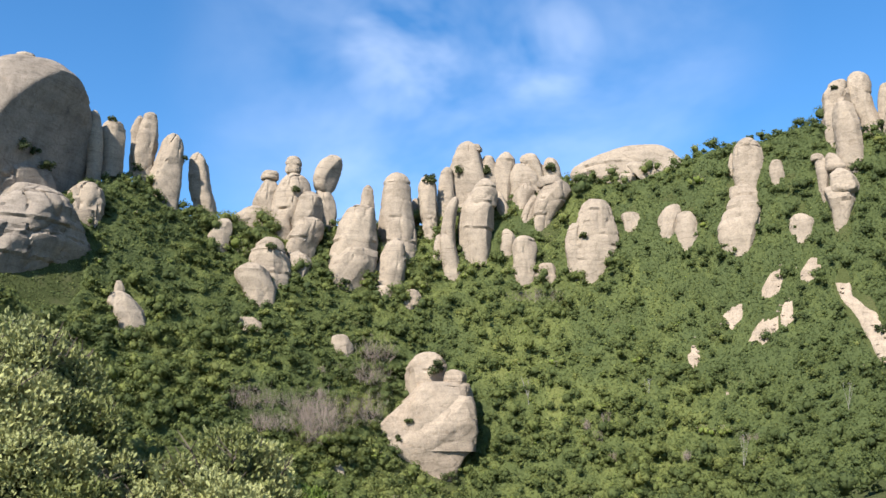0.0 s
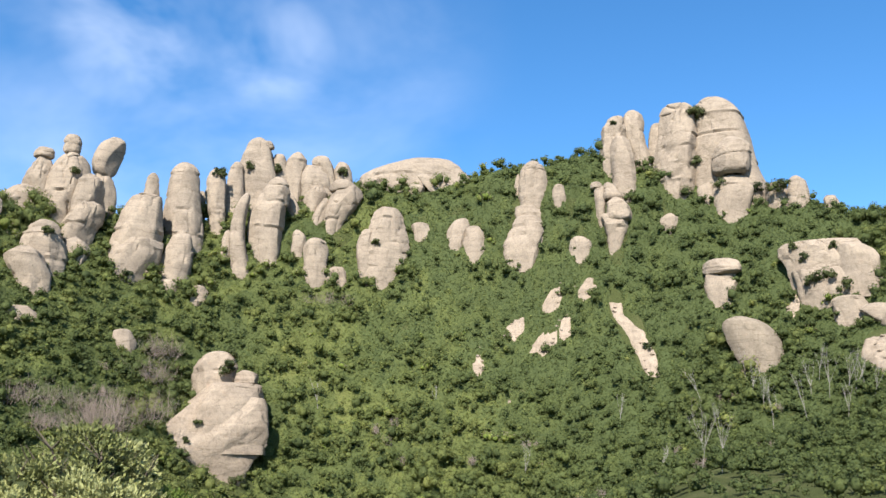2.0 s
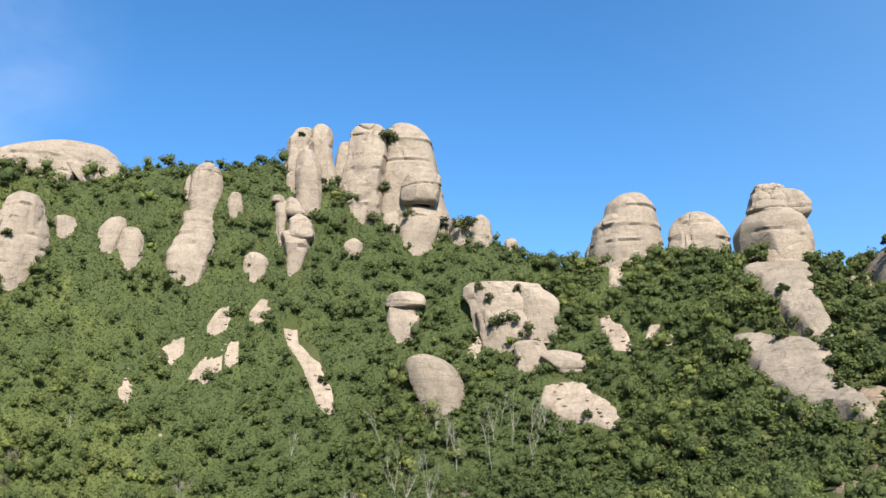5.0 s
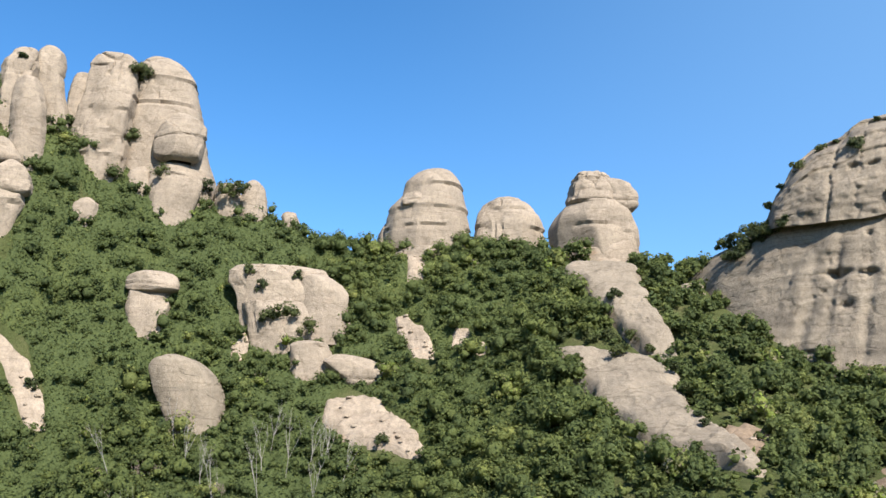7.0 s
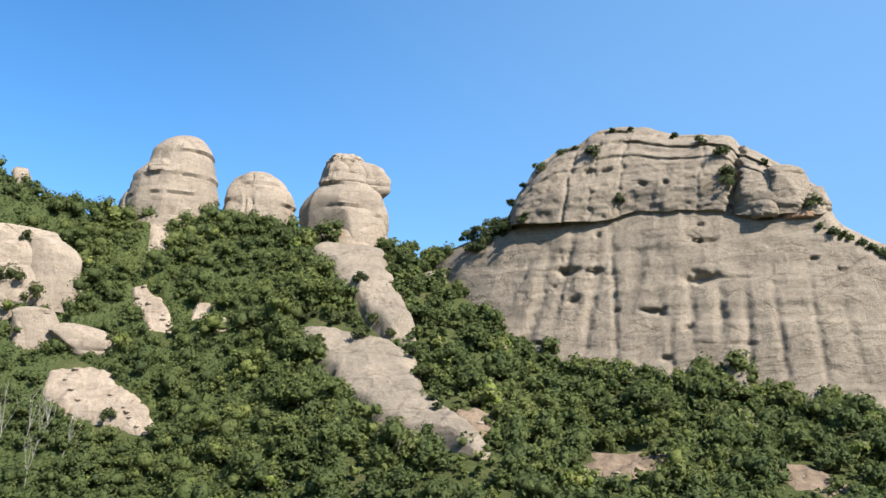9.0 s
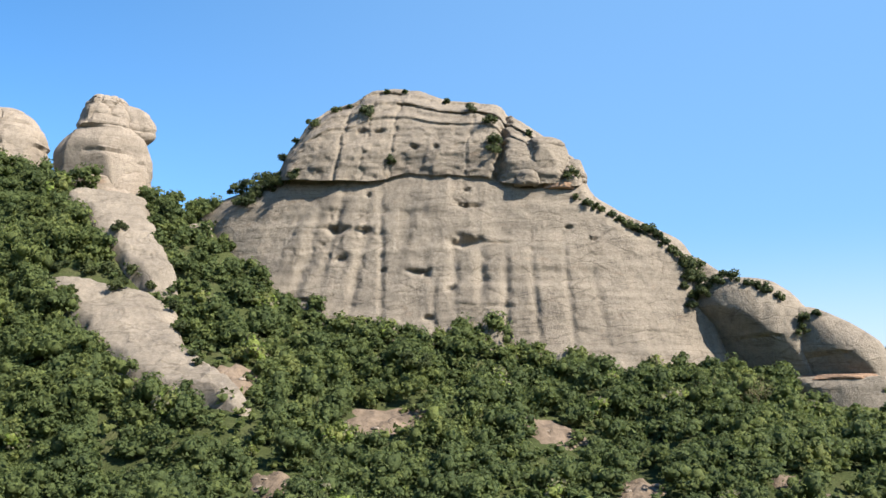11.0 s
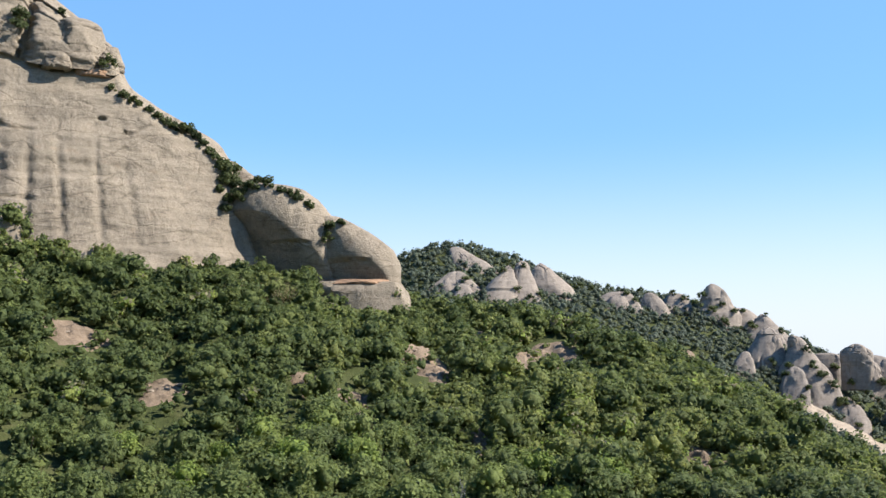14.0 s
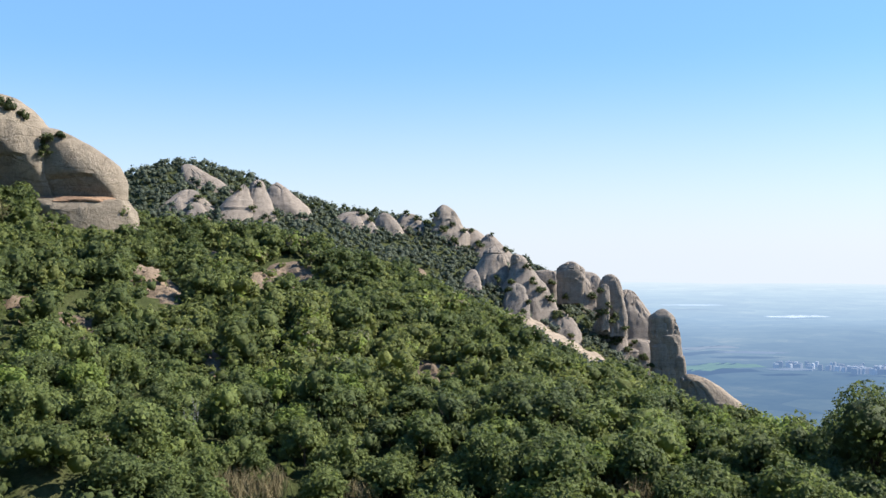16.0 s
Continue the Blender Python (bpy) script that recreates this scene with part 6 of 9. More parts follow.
formation("rock_tower", "furrowed rock buttress on the far ridge", [
    ("buttress", dict(x=336.1, y=-314.7, z=-31.7, az=133.1, w=27.2, d=16.0, h=29.1, shape="taper", left=[1.00, 0.97, 0.91, 0.78, 0.62], right=[1.00, 0.85, 0.52, 0.15, -0.23], cap=0.9, tilt=0.45, fine=0.49, seams=2, calm=1.3, sq=2.8, seed=1250)),
    ("crag", dict(x=335.9, y=-312.2, z=-32.4, az=132.9, w=10.2, d=6.1, h=16.8, shape="taper", left=[1.00, 1.00, 0.81, 0.52], right=[1.00, 0.90, 0.71, 0.43], tilt=0.45, fine=0.49, seams=2, calm=1.3, sq=2.8, seed=1251)),
    ("crag", dict(x=333.1, y=-314.1, z=-32.3, az=133.3, w=9.4, d=5.7, h=15.4, shape="taper", left=[1.00, 1.00, 0.81, 0.52], right=[1.00, 0.90, 0.71, 0.43], tilt=0.45, fine=0.49, seams=2, calm=1.3, sq=2.8, seed=1252)),
    ("rib", dict(x=330.7, y=-300.1, z=-31.4, az=132.2, w=13.0, d=7.8, h=15.9, shape="taper", left=[1.00, 0.89, 0.72, 0.34], right=[0.98, 1.00, 0.83, 0.45], tilt=0.5, fine=0.49, seams=2, calm=1.3, sq=2.8, seed=1253)),
    ("crag", dict(x=327.2, y=-302.2, z=-32.0, az=132.7, w=5.8, d=3.5, h=12.0, shape="taper", left=[1.00, 1.00, 0.81, 0.52], right=[1.00, 0.90, 0.71, 0.43], tilt=0.5, fine=0.49, seams=2, calm=1.3, sq=2.8, seed=1254)),
    ("crag", dict(x=329.5, y=-300.1, z=-32.1, az=132.3, w=4.7, d=2.8, h=12.9, shape="taper", left=[1.00, 1.00, 0.81, 0.52], right=[1.00, 0.90, 0.71, 0.43], tilt=0.5, fine=0.49, seams=2, calm=1.3, sq=2.8, seed=1255)),
    ("low_lobe", dict(x=323.8, y=-320.9, z=-39.0, az=134.7, w=20.0, d=10.0, h=10.1, shape="taper", left=[1.00, 0.75, 0.47, 0.16], right=[1.00, 0.86, 0.63, 0.26], tilt=0.6, fine=0.49, seams=2, calm=1.3, sq=2.8, seed=1256)),
    ("crag", dict(x=325.7, y=-317.6, z=-39.8, az=134.3, w=6.6, d=4.0, h=9.0, shape="taper", left=[1.00, 1.00, 0.81, 0.52], right=[1.00, 0.90, 0.71, 0.43], tilt=0.6, fine=0.49, seams=2, calm=1.3, sq=2.8, seed=1257)),
    ("crag", dict(x=323.5, y=-319.9, z=-39.7, az=134.7, w=7.4, d=4.4, h=9.4, shape="taper", left=[1.00, 1.00, 0.81, 0.52], right=[1.00, 0.90, 0.71, 0.43], tilt=0.6, fine=0.49, seams=2, calm=1.3, sq=2.8, seed=1258)),
    ("knob", dict(x=348.0, y=-315.9, z=-8.2, az=132.2, w=4.9, d=2.9, h=6.0, shape="taper", left=[1.00, 1.00, 0.78], right=[1.00, 1.00, 0.56], fine=0.49, seams=2, calm=1.3, sq=2.8, seed=1259)),
])
formation("rock_tower", "rounded rock tower on the far ridge", [
    ("body", dict(x=356.9, y=-364.2, z=-29.6, az=135.6, w=25.4, d=14.0, h=15.7, shape="taper", left=[1.00, 0.89, 0.75, 0.64], right=[1.00, 0.84, 0.70, 0.50], tilt=0.3, fine=0.49, seams=2, calm=1.3, sq=2.8, seed=1260)),
    ("crag", dict(x=357.4, y=-361.5, z=-30.4, az=135.3, w=12.3, d=7.4, h=13.4, shape="taper", left=[1.00, 1.00, 0.81, 0.52], right=[1.00, 0.90, 0.71, 0.43], tilt=0.3, fine=0.49, seams=2, calm=1.3, sq=2.8, seed=1261)),
    ("crag", dict(x=354.1, y=-363.9, z=-30.3, az=135.8, w=11.5, d=6.9, h=13.2, shape="taper", left=[1.00, 1.00, 0.81, 0.52], right=[1.00, 0.90, 0.71, 0.43], tilt=0.3, fine=0.49, seams=2, calm=1.3, sq=2.8, seed=1262)),
    ("head", dict(x=334.5, y=-340.0, z=-19.0, az=135.5, w=14.4, d=8.7, h=13.3, shape="taper", left=[0.85, 0.92, 1.00, 0.96, 0.70], right=[0.96, 1.00, 0.96, 0.89, 0.58], cap=0.7, fine=0.49, seams=2, calm=1.3, sq=2.8, seed=1263)),
    ("crag", dict(x=333.5, y=-339.5, z=-19.7, az=135.5, w=5.6, d=3.4, h=11.0, shape="taper", left=[1.00, 1.00, 0.81, 0.52], right=[1.00, 0.90, 0.71, 0.43], fine=0.49, seams=2, calm=1.3, sq=2.8, seed=1264)),
    ("crag", dict(x=336.2, y=-335.8, z=-19.8, az=135.0, w=5.5, d=3.3, h=9.5, shape="taper", left=[1.00, 1.00, 0.81, 0.52], right=[1.00, 0.90, 0.71, 0.43], fine=0.49, seams=2, calm=1.3, sq=2.8, seed=1265)),
    ("shoulder", dict(x=356.0, y=-376.1, z=-22.2, az=136.6, w=16.6, d=9.0, h=10.3, shape="taper", left=[1.00, 0.90, 0.81, 0.68], right=[1.00, 0.83, 0.59, 0.18], tilt=0.6, fine=0.49, seams=2, calm=1.3, sq=2.8, seed=1266)),
    ("crag", dict(x=352.2, y=-376.3, z=-22.9, az=136.9, w=8.1, d=4.8, h=9.2, shape="taper", left=[1.00, 1.00, 0.81, 0.52], right=[1.00, 0.90, 0.71, 0.43], tilt=0.6, fine=0.49, seams=2, calm=1.3, sq=2.8, seed=1267)),
    ("crag", dict(x=352.2, y=-377.7, z=-23.0, az=137.0, w=6.2, d=3.7, h=7.2, shape="taper", left=[1.00, 1.00, 0.81, 0.52], right=[1.00, 0.90, 0.71, 0.43], tilt=0.6, fine=0.49, seams=2, calm=1.3, sq=2.8, seed=1268)),
    ("wall", dict(x=351.1, y=-339.0, z=-20.7, az=134.0, w=20.4, d=9.0, h=10.6, shape="taper", left=[1.00, 0.84, 0.69, 0.52], right=[1.00, 0.84, 0.69, 0.52], tilt=0.3, fine=0.49, seams=2, calm=1.3, sq=2.8, seed=1269)),
    ("crag", dict(x=353.7, y=-334.0, z=-21.5, az=133.4, w=8.6, d=5.1, h=9.8, shape="taper", left=[1.00, 1.00, 0.81, 0.52], right=[1.00, 0.90, 0.71, 0.43], tilt=0.3, fine=0.49, seams=2, calm=1.3, sq=2.8, seed=1270)),
    ("crag", dict(x=349.3, y=-338.9, z=-21.4, az=134.1, w=6.1, d=3.7, h=9.2, shape="taper", left=[1.00, 1.00, 0.81, 0.52], right=[1.00, 0.90, 0.71, 0.43], tilt=0.3, fine=0.49, seams=2, calm=1.3, sq=2.8, seed=1271)),
])
formation("rock_tower", "pointed rock fin on the far ridge", [
    ("fin", dict(x=319.0, y=-353.3, z=-32.1, az=137.9, w=13.2, d=7.9, h=19.9, shape="taper", left=[0.93, 0.96, 1.00, 0.96, 0.71], right=[1.00, 0.88, 0.71, 0.51, 0.18], cap=0.85, tilt=0.15, fine=0.49, seams=2, calm=1.3, sq=2.8, seed=1272)),
    ("crag", dict(x=317.3, y=-352.4, z=-32.7, az=138.0, w=4.0, d=2.4, h=15.1, shape="taper", left=[1.00, 1.00, 0.81, 0.52], right=[1.00, 0.90, 0.71, 0.43], tilt=0.15, fine=0.49, seams=2, calm=1.3, sq=2.8, seed=1273)),
    ("crag", dict(x=321.6, y=-349.6, z=-32.9, az=137.4, w=6.4, d=3.8, h=15.5, shape="taper", left=[1.00, 1.00, 0.81, 0.52], right=[1.00, 0.90, 0.71, 0.43], tilt=0.15, fine=0.49, seams=2, calm=1.3, sq=2.8, seed=1274)),
    ("flake", dict(x=318.7, y=-345.4, z=-31.8, az=137.3, w=6.4, d=3.8, h=15.4, shape="taper", left=[1.00, 0.92, 0.75, 0.50], right=[1.00, 1.00, 1.00, 0.83], fine=0.49, seams=2, calm=1.3, sq=2.8, seed=1275)),
    ("long_rib", dict(x=320.8, y=-376.1, z=-59.0, az=139.5, w=28.0, d=16.0, h=38.2, shape="taper", left=[0.88, 0.90, 0.97, 1.00, 0.92, 0.77], right=[1.00, 0.86, 0.69, 0.41, 0.05, -0.38], cap=0.9, tilt=0.35, fine=0.49, seams=2, calm=1.3, sq=2.8, seed=1276)),
    ("crag", dict(x=325.9, y=-367.5, z=-59.8, az=138.4, w=8.0, d=4.8, h=21.9, shape="taper", left=[1.00, 1.00, 0.81, 0.52], right=[1.00, 0.90, 0.71, 0.43], tilt=0.35, fine=0.49, seams=2, calm=1.3, sq=2.8, seed=1277)),
    ("crag", dict(x=325.8, y=-367.6, z=-59.8, az=138.5, w=10.1, d=6.0, h=30.1, shape="taper", left=[1.00, 1.00, 0.81, 0.52], right=[1.00, 0.90, 0.71, 0.43], tilt=0.35, fine=0.49, seams=2, calm=1.3, sq=2.8, seed=1278)),
    ("front_dome", dict(x=323.0, y=-353.2, z=-48.0, az=137.6, w=21.3, d=12.0, h=16.2, shape="taper", left=[1.00, 0.93, 0.76, 0.50, 0.15], right=[1.00, 0.93, 0.81, 0.60, 0.31], cap=0.7, tilt=0.5, fine=0.49, seams=2, calm=1.3, sq=2.8, seed=1279)),
    ("crag", dict(x=317.4, y=-354.4, z=-48.4, az=138.2, w=10.1, d=6.1, h=10.0, shape="taper", left=[1.00, 1.00, 0.81, 0.52], right=[1.00, 0.90, 0.71, 0.43], tilt=0.5, fine=0.49, seams=2, calm=1.3, sq=2.8, seed=1280)),
    ("crag", dict(x=317.9, y=-354.9, z=-48.5, az=138.2, w=10.1, d=6.0, h=10.7, shape="taper", left=[1.00, 1.00, 0.81, 0.52], right=[1.00, 0.90, 0.71, 0.43], tilt=0.5, fine=0.49, seams=2, calm=1.3, sq=2.8, seed=1281)),
    ("lower_rib", dict(x=312.2, y=-363.6, z=-58.9, az=139.4, w=29.6, d=12.0, h=15.0, shape="taper", left=[1.00, 0.93, 0.77, 0.56], right=[1.00, 0.82, 0.59, 0.35], tilt=0.5, fine=0.49, seams=2, calm=1.3, sq=2.8, seed=1282)),
    ("crag", dict(x=311.5, y=-358.1, z=-59.2, az=139.0, w=10.6, d=6.4, h=10.9, shape="taper", left=[1.00, 1.00, 0.81, 0.52], right=[1.00, 0.90, 0.71, 0.43], tilt=0.5, fine=0.49, seams=2, calm=1.3, sq=2.8, seed=1283)),
    ("crag", dict(x=310.6, y=-363.3, z=-59.5, az=139.5, w=11.5, d=6.9, h=10.4, shape="taper", left=[1.00, 1.00, 0.81, 0.52], right=[1.00, 0.90, 0.71, 0.43], tilt=0.5, fine=0.49, seams=2, calm=1.3, sq=2.8, seed=1284)),
])
formation("rock_pillar", "tall rock pillar ending the far ridge", [
    ("upper_bulge", dict(x=286.4, y=-349.7, z=-46.6, az=140.7, w=15.1, d=9.1, h=19.7, shape="taper", left=[0.71, 0.80, 1.00, 0.97, 0.80, 0.40], right=[0.93, 0.97, 1.00, 0.93, 0.77, 0.40], cap=0.8, fine=0.49, seams=2, calm=1.3, sq=2.8, seed=1285)),
    ("crag", dict(x=283.6, y=-350.2, z=-47.1, az=141.0, w=8.0, d=4.8, h=13.7, shape="taper", left=[1.00, 1.00, 0.81, 0.52], right=[1.00, 0.90, 0.71, 0.43], fine=0.49, seams=2, calm=1.3, sq=2.8, seed=1286)),
    ("crag", dict(x=284.2, y=-349.5, z=-47.1, az=140.9, w=6.8, d=4.1, h=16.4, shape="taper", left=[1.00, 1.00, 0.81, 0.52], right=[1.00, 0.90, 0.71, 0.43], fine=0.49, seams=2, calm=1.3, sq=2.8, seed=1287)),
    ("lower_body", dict(x=282.7, y=-351.4, z=-57.9, az=141.2, w=13.1, d=7.8, h=19.5, shape="taper", left=[0.79, 0.85, 1.00, 1.00], right=[1.00, 0.85, 0.69, 0.54], cap=0.95, fine=0.49, seams=2, calm=1.3, sq=2.8, seed=1288)),
    ("crag", dict(x=278.8, y=-352.1, z=-58.2, az=141.6, w=7.0, d=4.2, h=10.6, shape="taper", left=[1.00, 1.00, 0.81, 0.52], right=[1.00, 0.90, 0.71, 0.43], fine=0.49, seams=2, calm=1.3, sq=2.8, seed=1289)),
    ("crag", dict(x=284.3, y=-348.1, z=-58.5, az=140.8, w=7.6, d=4.6, h=16.1, shape="taper", left=[1.00, 1.00, 0.81, 0.52], right=[1.00, 0.90, 0.71, 0.43], fine=0.49, seams=2, calm=1.3, sq=2.8, seed=1290)),
    ("foot", dict(x=313.2, y=-372.5, z=-61.2, az=139.9, w=18.7, d=9.0, h=13.0, shape="taper", left=[1.00, 0.84, 0.58, 0.23], right=[1.00, 0.84, 0.70, 0.52], tilt=0.5, fine=0.49, seams=2, calm=1.3, sq=2.8, seed=1291)),
    ("crag", dict(x=313.6, y=-369.6, z=-61.9, az=139.7, w=5.1, d=3.0, h=9.5, shape="taper", left=[1.00, 1.00, 0.81, 0.52], right=[1.00, 0.90, 0.71, 0.43], tilt=0.5, fine=0.49, seams=2, calm=1.3, sq=2.8, seed=1292)),
    ("crag", dict(x=315.1, y=-369.7, z=-62.1, az=139.6, w=7.0, d=4.2, h=8.0, shape="taper", left=[1.00, 1.00, 0.81, 0.52], right=[1.00, 0.90, 0.71, 0.43], tilt=0.5, fine=0.49, seams=2, calm=1.3, sq=2.8, seed=1293)),
])
formation("rock_slab", "bare rock shelf on the near ridge", [
    ("shelf", dict(x=75.9, y=-103.1, z=-21.2, az=143.7, w=9.3, d=5.0, h=5.2, shape="taper", left=[1.00, 1.00, 0.97, 0.94], right=[1.00, 0.61, 0.15, -0.48], calm=1.3, seams=2, mat=PALE, seed=1294)),
])


def bare_patch(x, y, hw, hd, seed):
    """Bare pale soil and broken rock lying on the slope."""
    a = math.atan2(x, y)
    hd, hw = (max(hd, 4.5), hw * 1.2) if a > 1.25 else (hd, hw)
    rows, cols = 16, 36
    rr, th = np.meshgrid(np.linspace(0.02, 1, rows), np.linspace(0, 2 * np.pi, cols, endpoint=False), indexing="ij")
    ring = np.stack([np.cos(th), np.sin(th), 0 * th + seed * 3.7], -1).reshape(-1, 3)
    wob = (1 + 0.42 * fbm(ring * 1.6, 3, seed)).reshape(th.shape)
    u, v = np.cos(th) * rr * wob * hw, np.sin(th) * rr * wob * hd
    px, py = x + u * math.cos(a) + v * math.sin(a), y - u * math.sin(a) + v * math.cos(a)
    q = np.stack([px, py, 0 * px], -1).reshape(-1, 3)
    z = ground_z(px, py) + ((0.3 if a > 1.25 else 0.7) * (1 - rr ** 4) - 0.15) * min(1.0, hd / 3) + (0.55 * np.abs(fbm(q * 0.5, 4, seed + 2))).reshape(rr.shape) * (1 - rr ** 3) + bump_at(px, py)
    me = grid_mesh("bare_patch", np.stack([px - x, py - y, z - z[0, 0]], -1).reshape(-1, 3), rows, cols, True, EARTH if a > 1.25 else PALE)
    ob = new("bare_patch", me)
    ob.location = (x, y, float(z[0, 0]))
    tagged(ob, "pale bare soil and broken rock on the slope", "bare ground")


for i, q in enumerate(CLEARINGS):
    bare_patch(*q, 100 + i)

def stone_mesh(seed):
    """A small angular stone, a metre across."""
    rng = np.random.RandomState(seed)
    bm = bmesh.new()
    bmesh.ops.create_icosphere(bm, subdivisions=2, radius=0.5)
    for k in range(7):
        n = Vector(rng.normal(size=3)).normalized()
        for v in bm.verts:
            v.co -= n * max(0.0, v.co.dot(n) - rng.uniform(0.3, 0.4)) * 0.9
    me = bpy.data.meshes.new("stone")
    bm.to_mesh(me)
    bm.free()
    me.materials.append(PALE)
    return me


RUBBLE = [stone_mesh(60 + k) for k in range(5)]


def rubble(x, y, size, seed, z=None):
    """A loose stone lying on bare ground."""
    rng = np.random.RandomState(seed)
    ob = new("stone", RUBBLE[seed % 5])
    ob.matrix_basis = pose(x, y, z if z is not None else float(ground_z(x, y) + bump_at(x, y)) + 0.3, rng.uniform(-12, 12), rng.uniform(-12, 12), rng.uniform(0, 360)) @ Matrix.Diagonal((size, size, size * rng.uniform(0.35, 0.65), 1))
    tagged(ob, "loose pale stone on bare eroded ground", "stone", "loose stones")


stones = np.random.RandomState(21)
for i, (x, y, hw, hd) in enumerate(CLEARINGS):
    for k in range(2 if x > 90 else 4):
        u, v, a = stones.uniform(-1.1, 1.1) * hw, stones.uniform(-0.9, 0.9) * hd, math.atan2(x, y)
        rubble(x + u * math.cos(a) + v * math.sin(a), y - u * math.sin(a) + v * math.cos(a), stones.uniform(0.5, 1.3), 10 * i + k)


def ground_slab(label, left, right, thick, mat, seed, name="rock_slab"):
    """A bare slab lying on the slope between two edges that run uphill."""
    rows, cols = 84, 48
    k = np.linspace(0, 1, len(left))
    v, u = np.meshgrid(np.linspace(0, 1, rows), np.linspace(0, 1, cols), indexing="ij")
    ends = [[np.interp(v, k, [q[i] for q in edge]) for i in (0, 1)] for edge in (left, right)]
    wob = (0.07 * fbm(np.stack([v * 14, u * 3, 0 * u + seed], -1).reshape(-1, 3), 3, seed)).reshape(u.shape)
    px, py = (ends[0][i] + (ends[1][i] - ends[0][i]) * (u + wob) for i in (0, 1))
    q = np.stack([px, py, 0 * px], -1).reshape(-1, 3)
    rise = np.clip(1 - np.abs(2 * u - 1) ** 9, 0, 1) * np.clip(1 - np.abs(2 * v - 1) ** 12, 0, 1)
    relief = (0.28 * fbm(q * 0.22, 4, seed + 1) + 0.25 * np.abs(fbm(q * 0.9, 3, seed + 2))).reshape(u.shape)
    bed = np.floor(v * 11 + u * 2.5 + 1.2 * relief).astype(np.int64)
    relief = relief + 0.28 * hash3(bed.ravel(), 0 * bed.ravel(), 0 * bed.ravel(), seed).reshape(u.shape)
    z = ground_z(px, py) + bump_at(px, py) * 0.5 + (thick + relief) * rise - 0.8 * (1 - rise)
    x0, y0, z0 = float(px.mean()), float(py.mean()), float(z.mean())
    me = grid_mesh(name, np.stack([px - x0, py - y0, z - z0], -1).reshape(-1, 3), rows, cols, False, mat)
    me.set_sharp_from_angle(angle=radians(32))
    ob = new(name, me)
    ob.location = (x0, y0, z0)
    tagged(ob, label, "rock")
    rng = np.random.RandomState(seed)
    for k in range(9 if mat is PALE else 0):
        i, j = rng.randint(5, rows - 5), rng.randint(4, cols - 4)
        rubble(float(px[i, j]), float(py[i, j]), rng.uniform(0.4, 1.2), seed * 30 + k, float(z[i, j]) + 0.1)
    for i in range(0, rows, 5):
        a, c = (px[i, 0], py[i, 0]), (px[i, -1], py[i, -1])
        wide = math.hypot(a[0] - c[0], a[1] - c[1])
        BARE.append(((a[0] + c[0]) / 2, (a[1] + c[1]) / 2, wide * 0.56 + 0.5, min(4.2, wide * 0.4 + 1.0), math.degrees(math.atan2(-(c[1] - a[1]), c[0] - a[0]))))
        FOOTPRINTS.append(BARE[-1])


ground_slab("smooth grey slab below the hooked rock", [(135.3, 53.2), (138.6, 58.4), (142.3, 63.1), (145.1, 67.9), (148.2, 72.6), (151.2, 76.3)], [(137.7, 49.9), (141.5, 52.5), (145.2, 55.5), (149.3, 58.4), (153.8, 61.3), (159.4, 64.2)], 3.0, SLAB, 200)
ground_slab("long inclined grey slab across the slope", [(110.4, 31.9), (113.2, 39.5), (116.3, 47.3), (124.8, 58.2), (131.6, 66.0), (135.3, 73.6)], [(111.4, 30.5), (115.7, 35.0), (120.3, 39.7), (126.1, 45.1), (132.2, 48.9), (135.8, 53.5)], 2.2, SLAB, 201)
ground_slab("pale bare rock tongue with scree", [(117.7, 83.3), (116.7, 89.6), (115.9, 96.1), (117.1, 99.8), (118.8, 102.2)], [(118.8, 81.7), (120.4, 84.0), (122.0, 87.3), (122.7, 92.6), (122.6, 97.1)], 0.9, PALE, 202)
ground_slab("pale bare gully of broken rock", [(129.6, 91.8), (130.7, 94.6), (131.8, 97.1), (133.4, 99.2)], [(131.5, 87.8), (133.3, 90.7), (134.3, 93.6), (134.7, 97.5)], 0.7, PALE, 203)
ground_slab("pale eroded strip of bare rock", [(86.5, 130.0), (85.7, 134.8), (85.0, 137.8), (83.6, 140.4), (83.0, 142.2)], [(88.1, 128.4), (89.5, 131.4), (88.6, 135.2), (85.6, 139.0), (86.4, 140.0)], 0.5, PALE, 204)
ground_slab("pale bare ledge along the near ridge", [(296.9, -310.6), (298.9, -293.6), (309.4, -288.5), (325.5, -291.4), (332.9, -291.8)], [(304.6, -335.4), (311.9, -326.2), (319.2, -317.1), (328.0, -309.4), (334.0, -301.8)], 1.6, PALE, 205)

# ---- the great slab dome ----
DOME_AZ, DOME_R = 90.0, 150.0
DOME_S = (-56, -46.4, -42.9, -38.6, -37.8, -35.3, -34.0, -31.0, -26.5, -24.8, -20.3, -15.7, -11.2, -6.7, -3.0, -0.8, 3.3, 6.9, 9.1, 10.1, 11.3, 15.8, 20.2, 24.7, 27.3, 31)
DOME_TOP = (33.5, 37.2, 38.6, 41.6, 44.2, 47.4, 49.6, 51.5, 52.7, 54.2, 55.0, 54.3, 52.5, 52.2, 51.5, 49.6, 46.6, 43.8, 42.2, 39.4, 36.4, 33.5, 31.3, 29.0, 25.0, 12)
LEDGE_S = (-56, -42.9, -38.6, -33.3, -28.8, -25.3, -21.7, -18.2, -14.6, -9.3, -5.7, -2.1, 1.5, 6.9, 10.1, 14, 32)
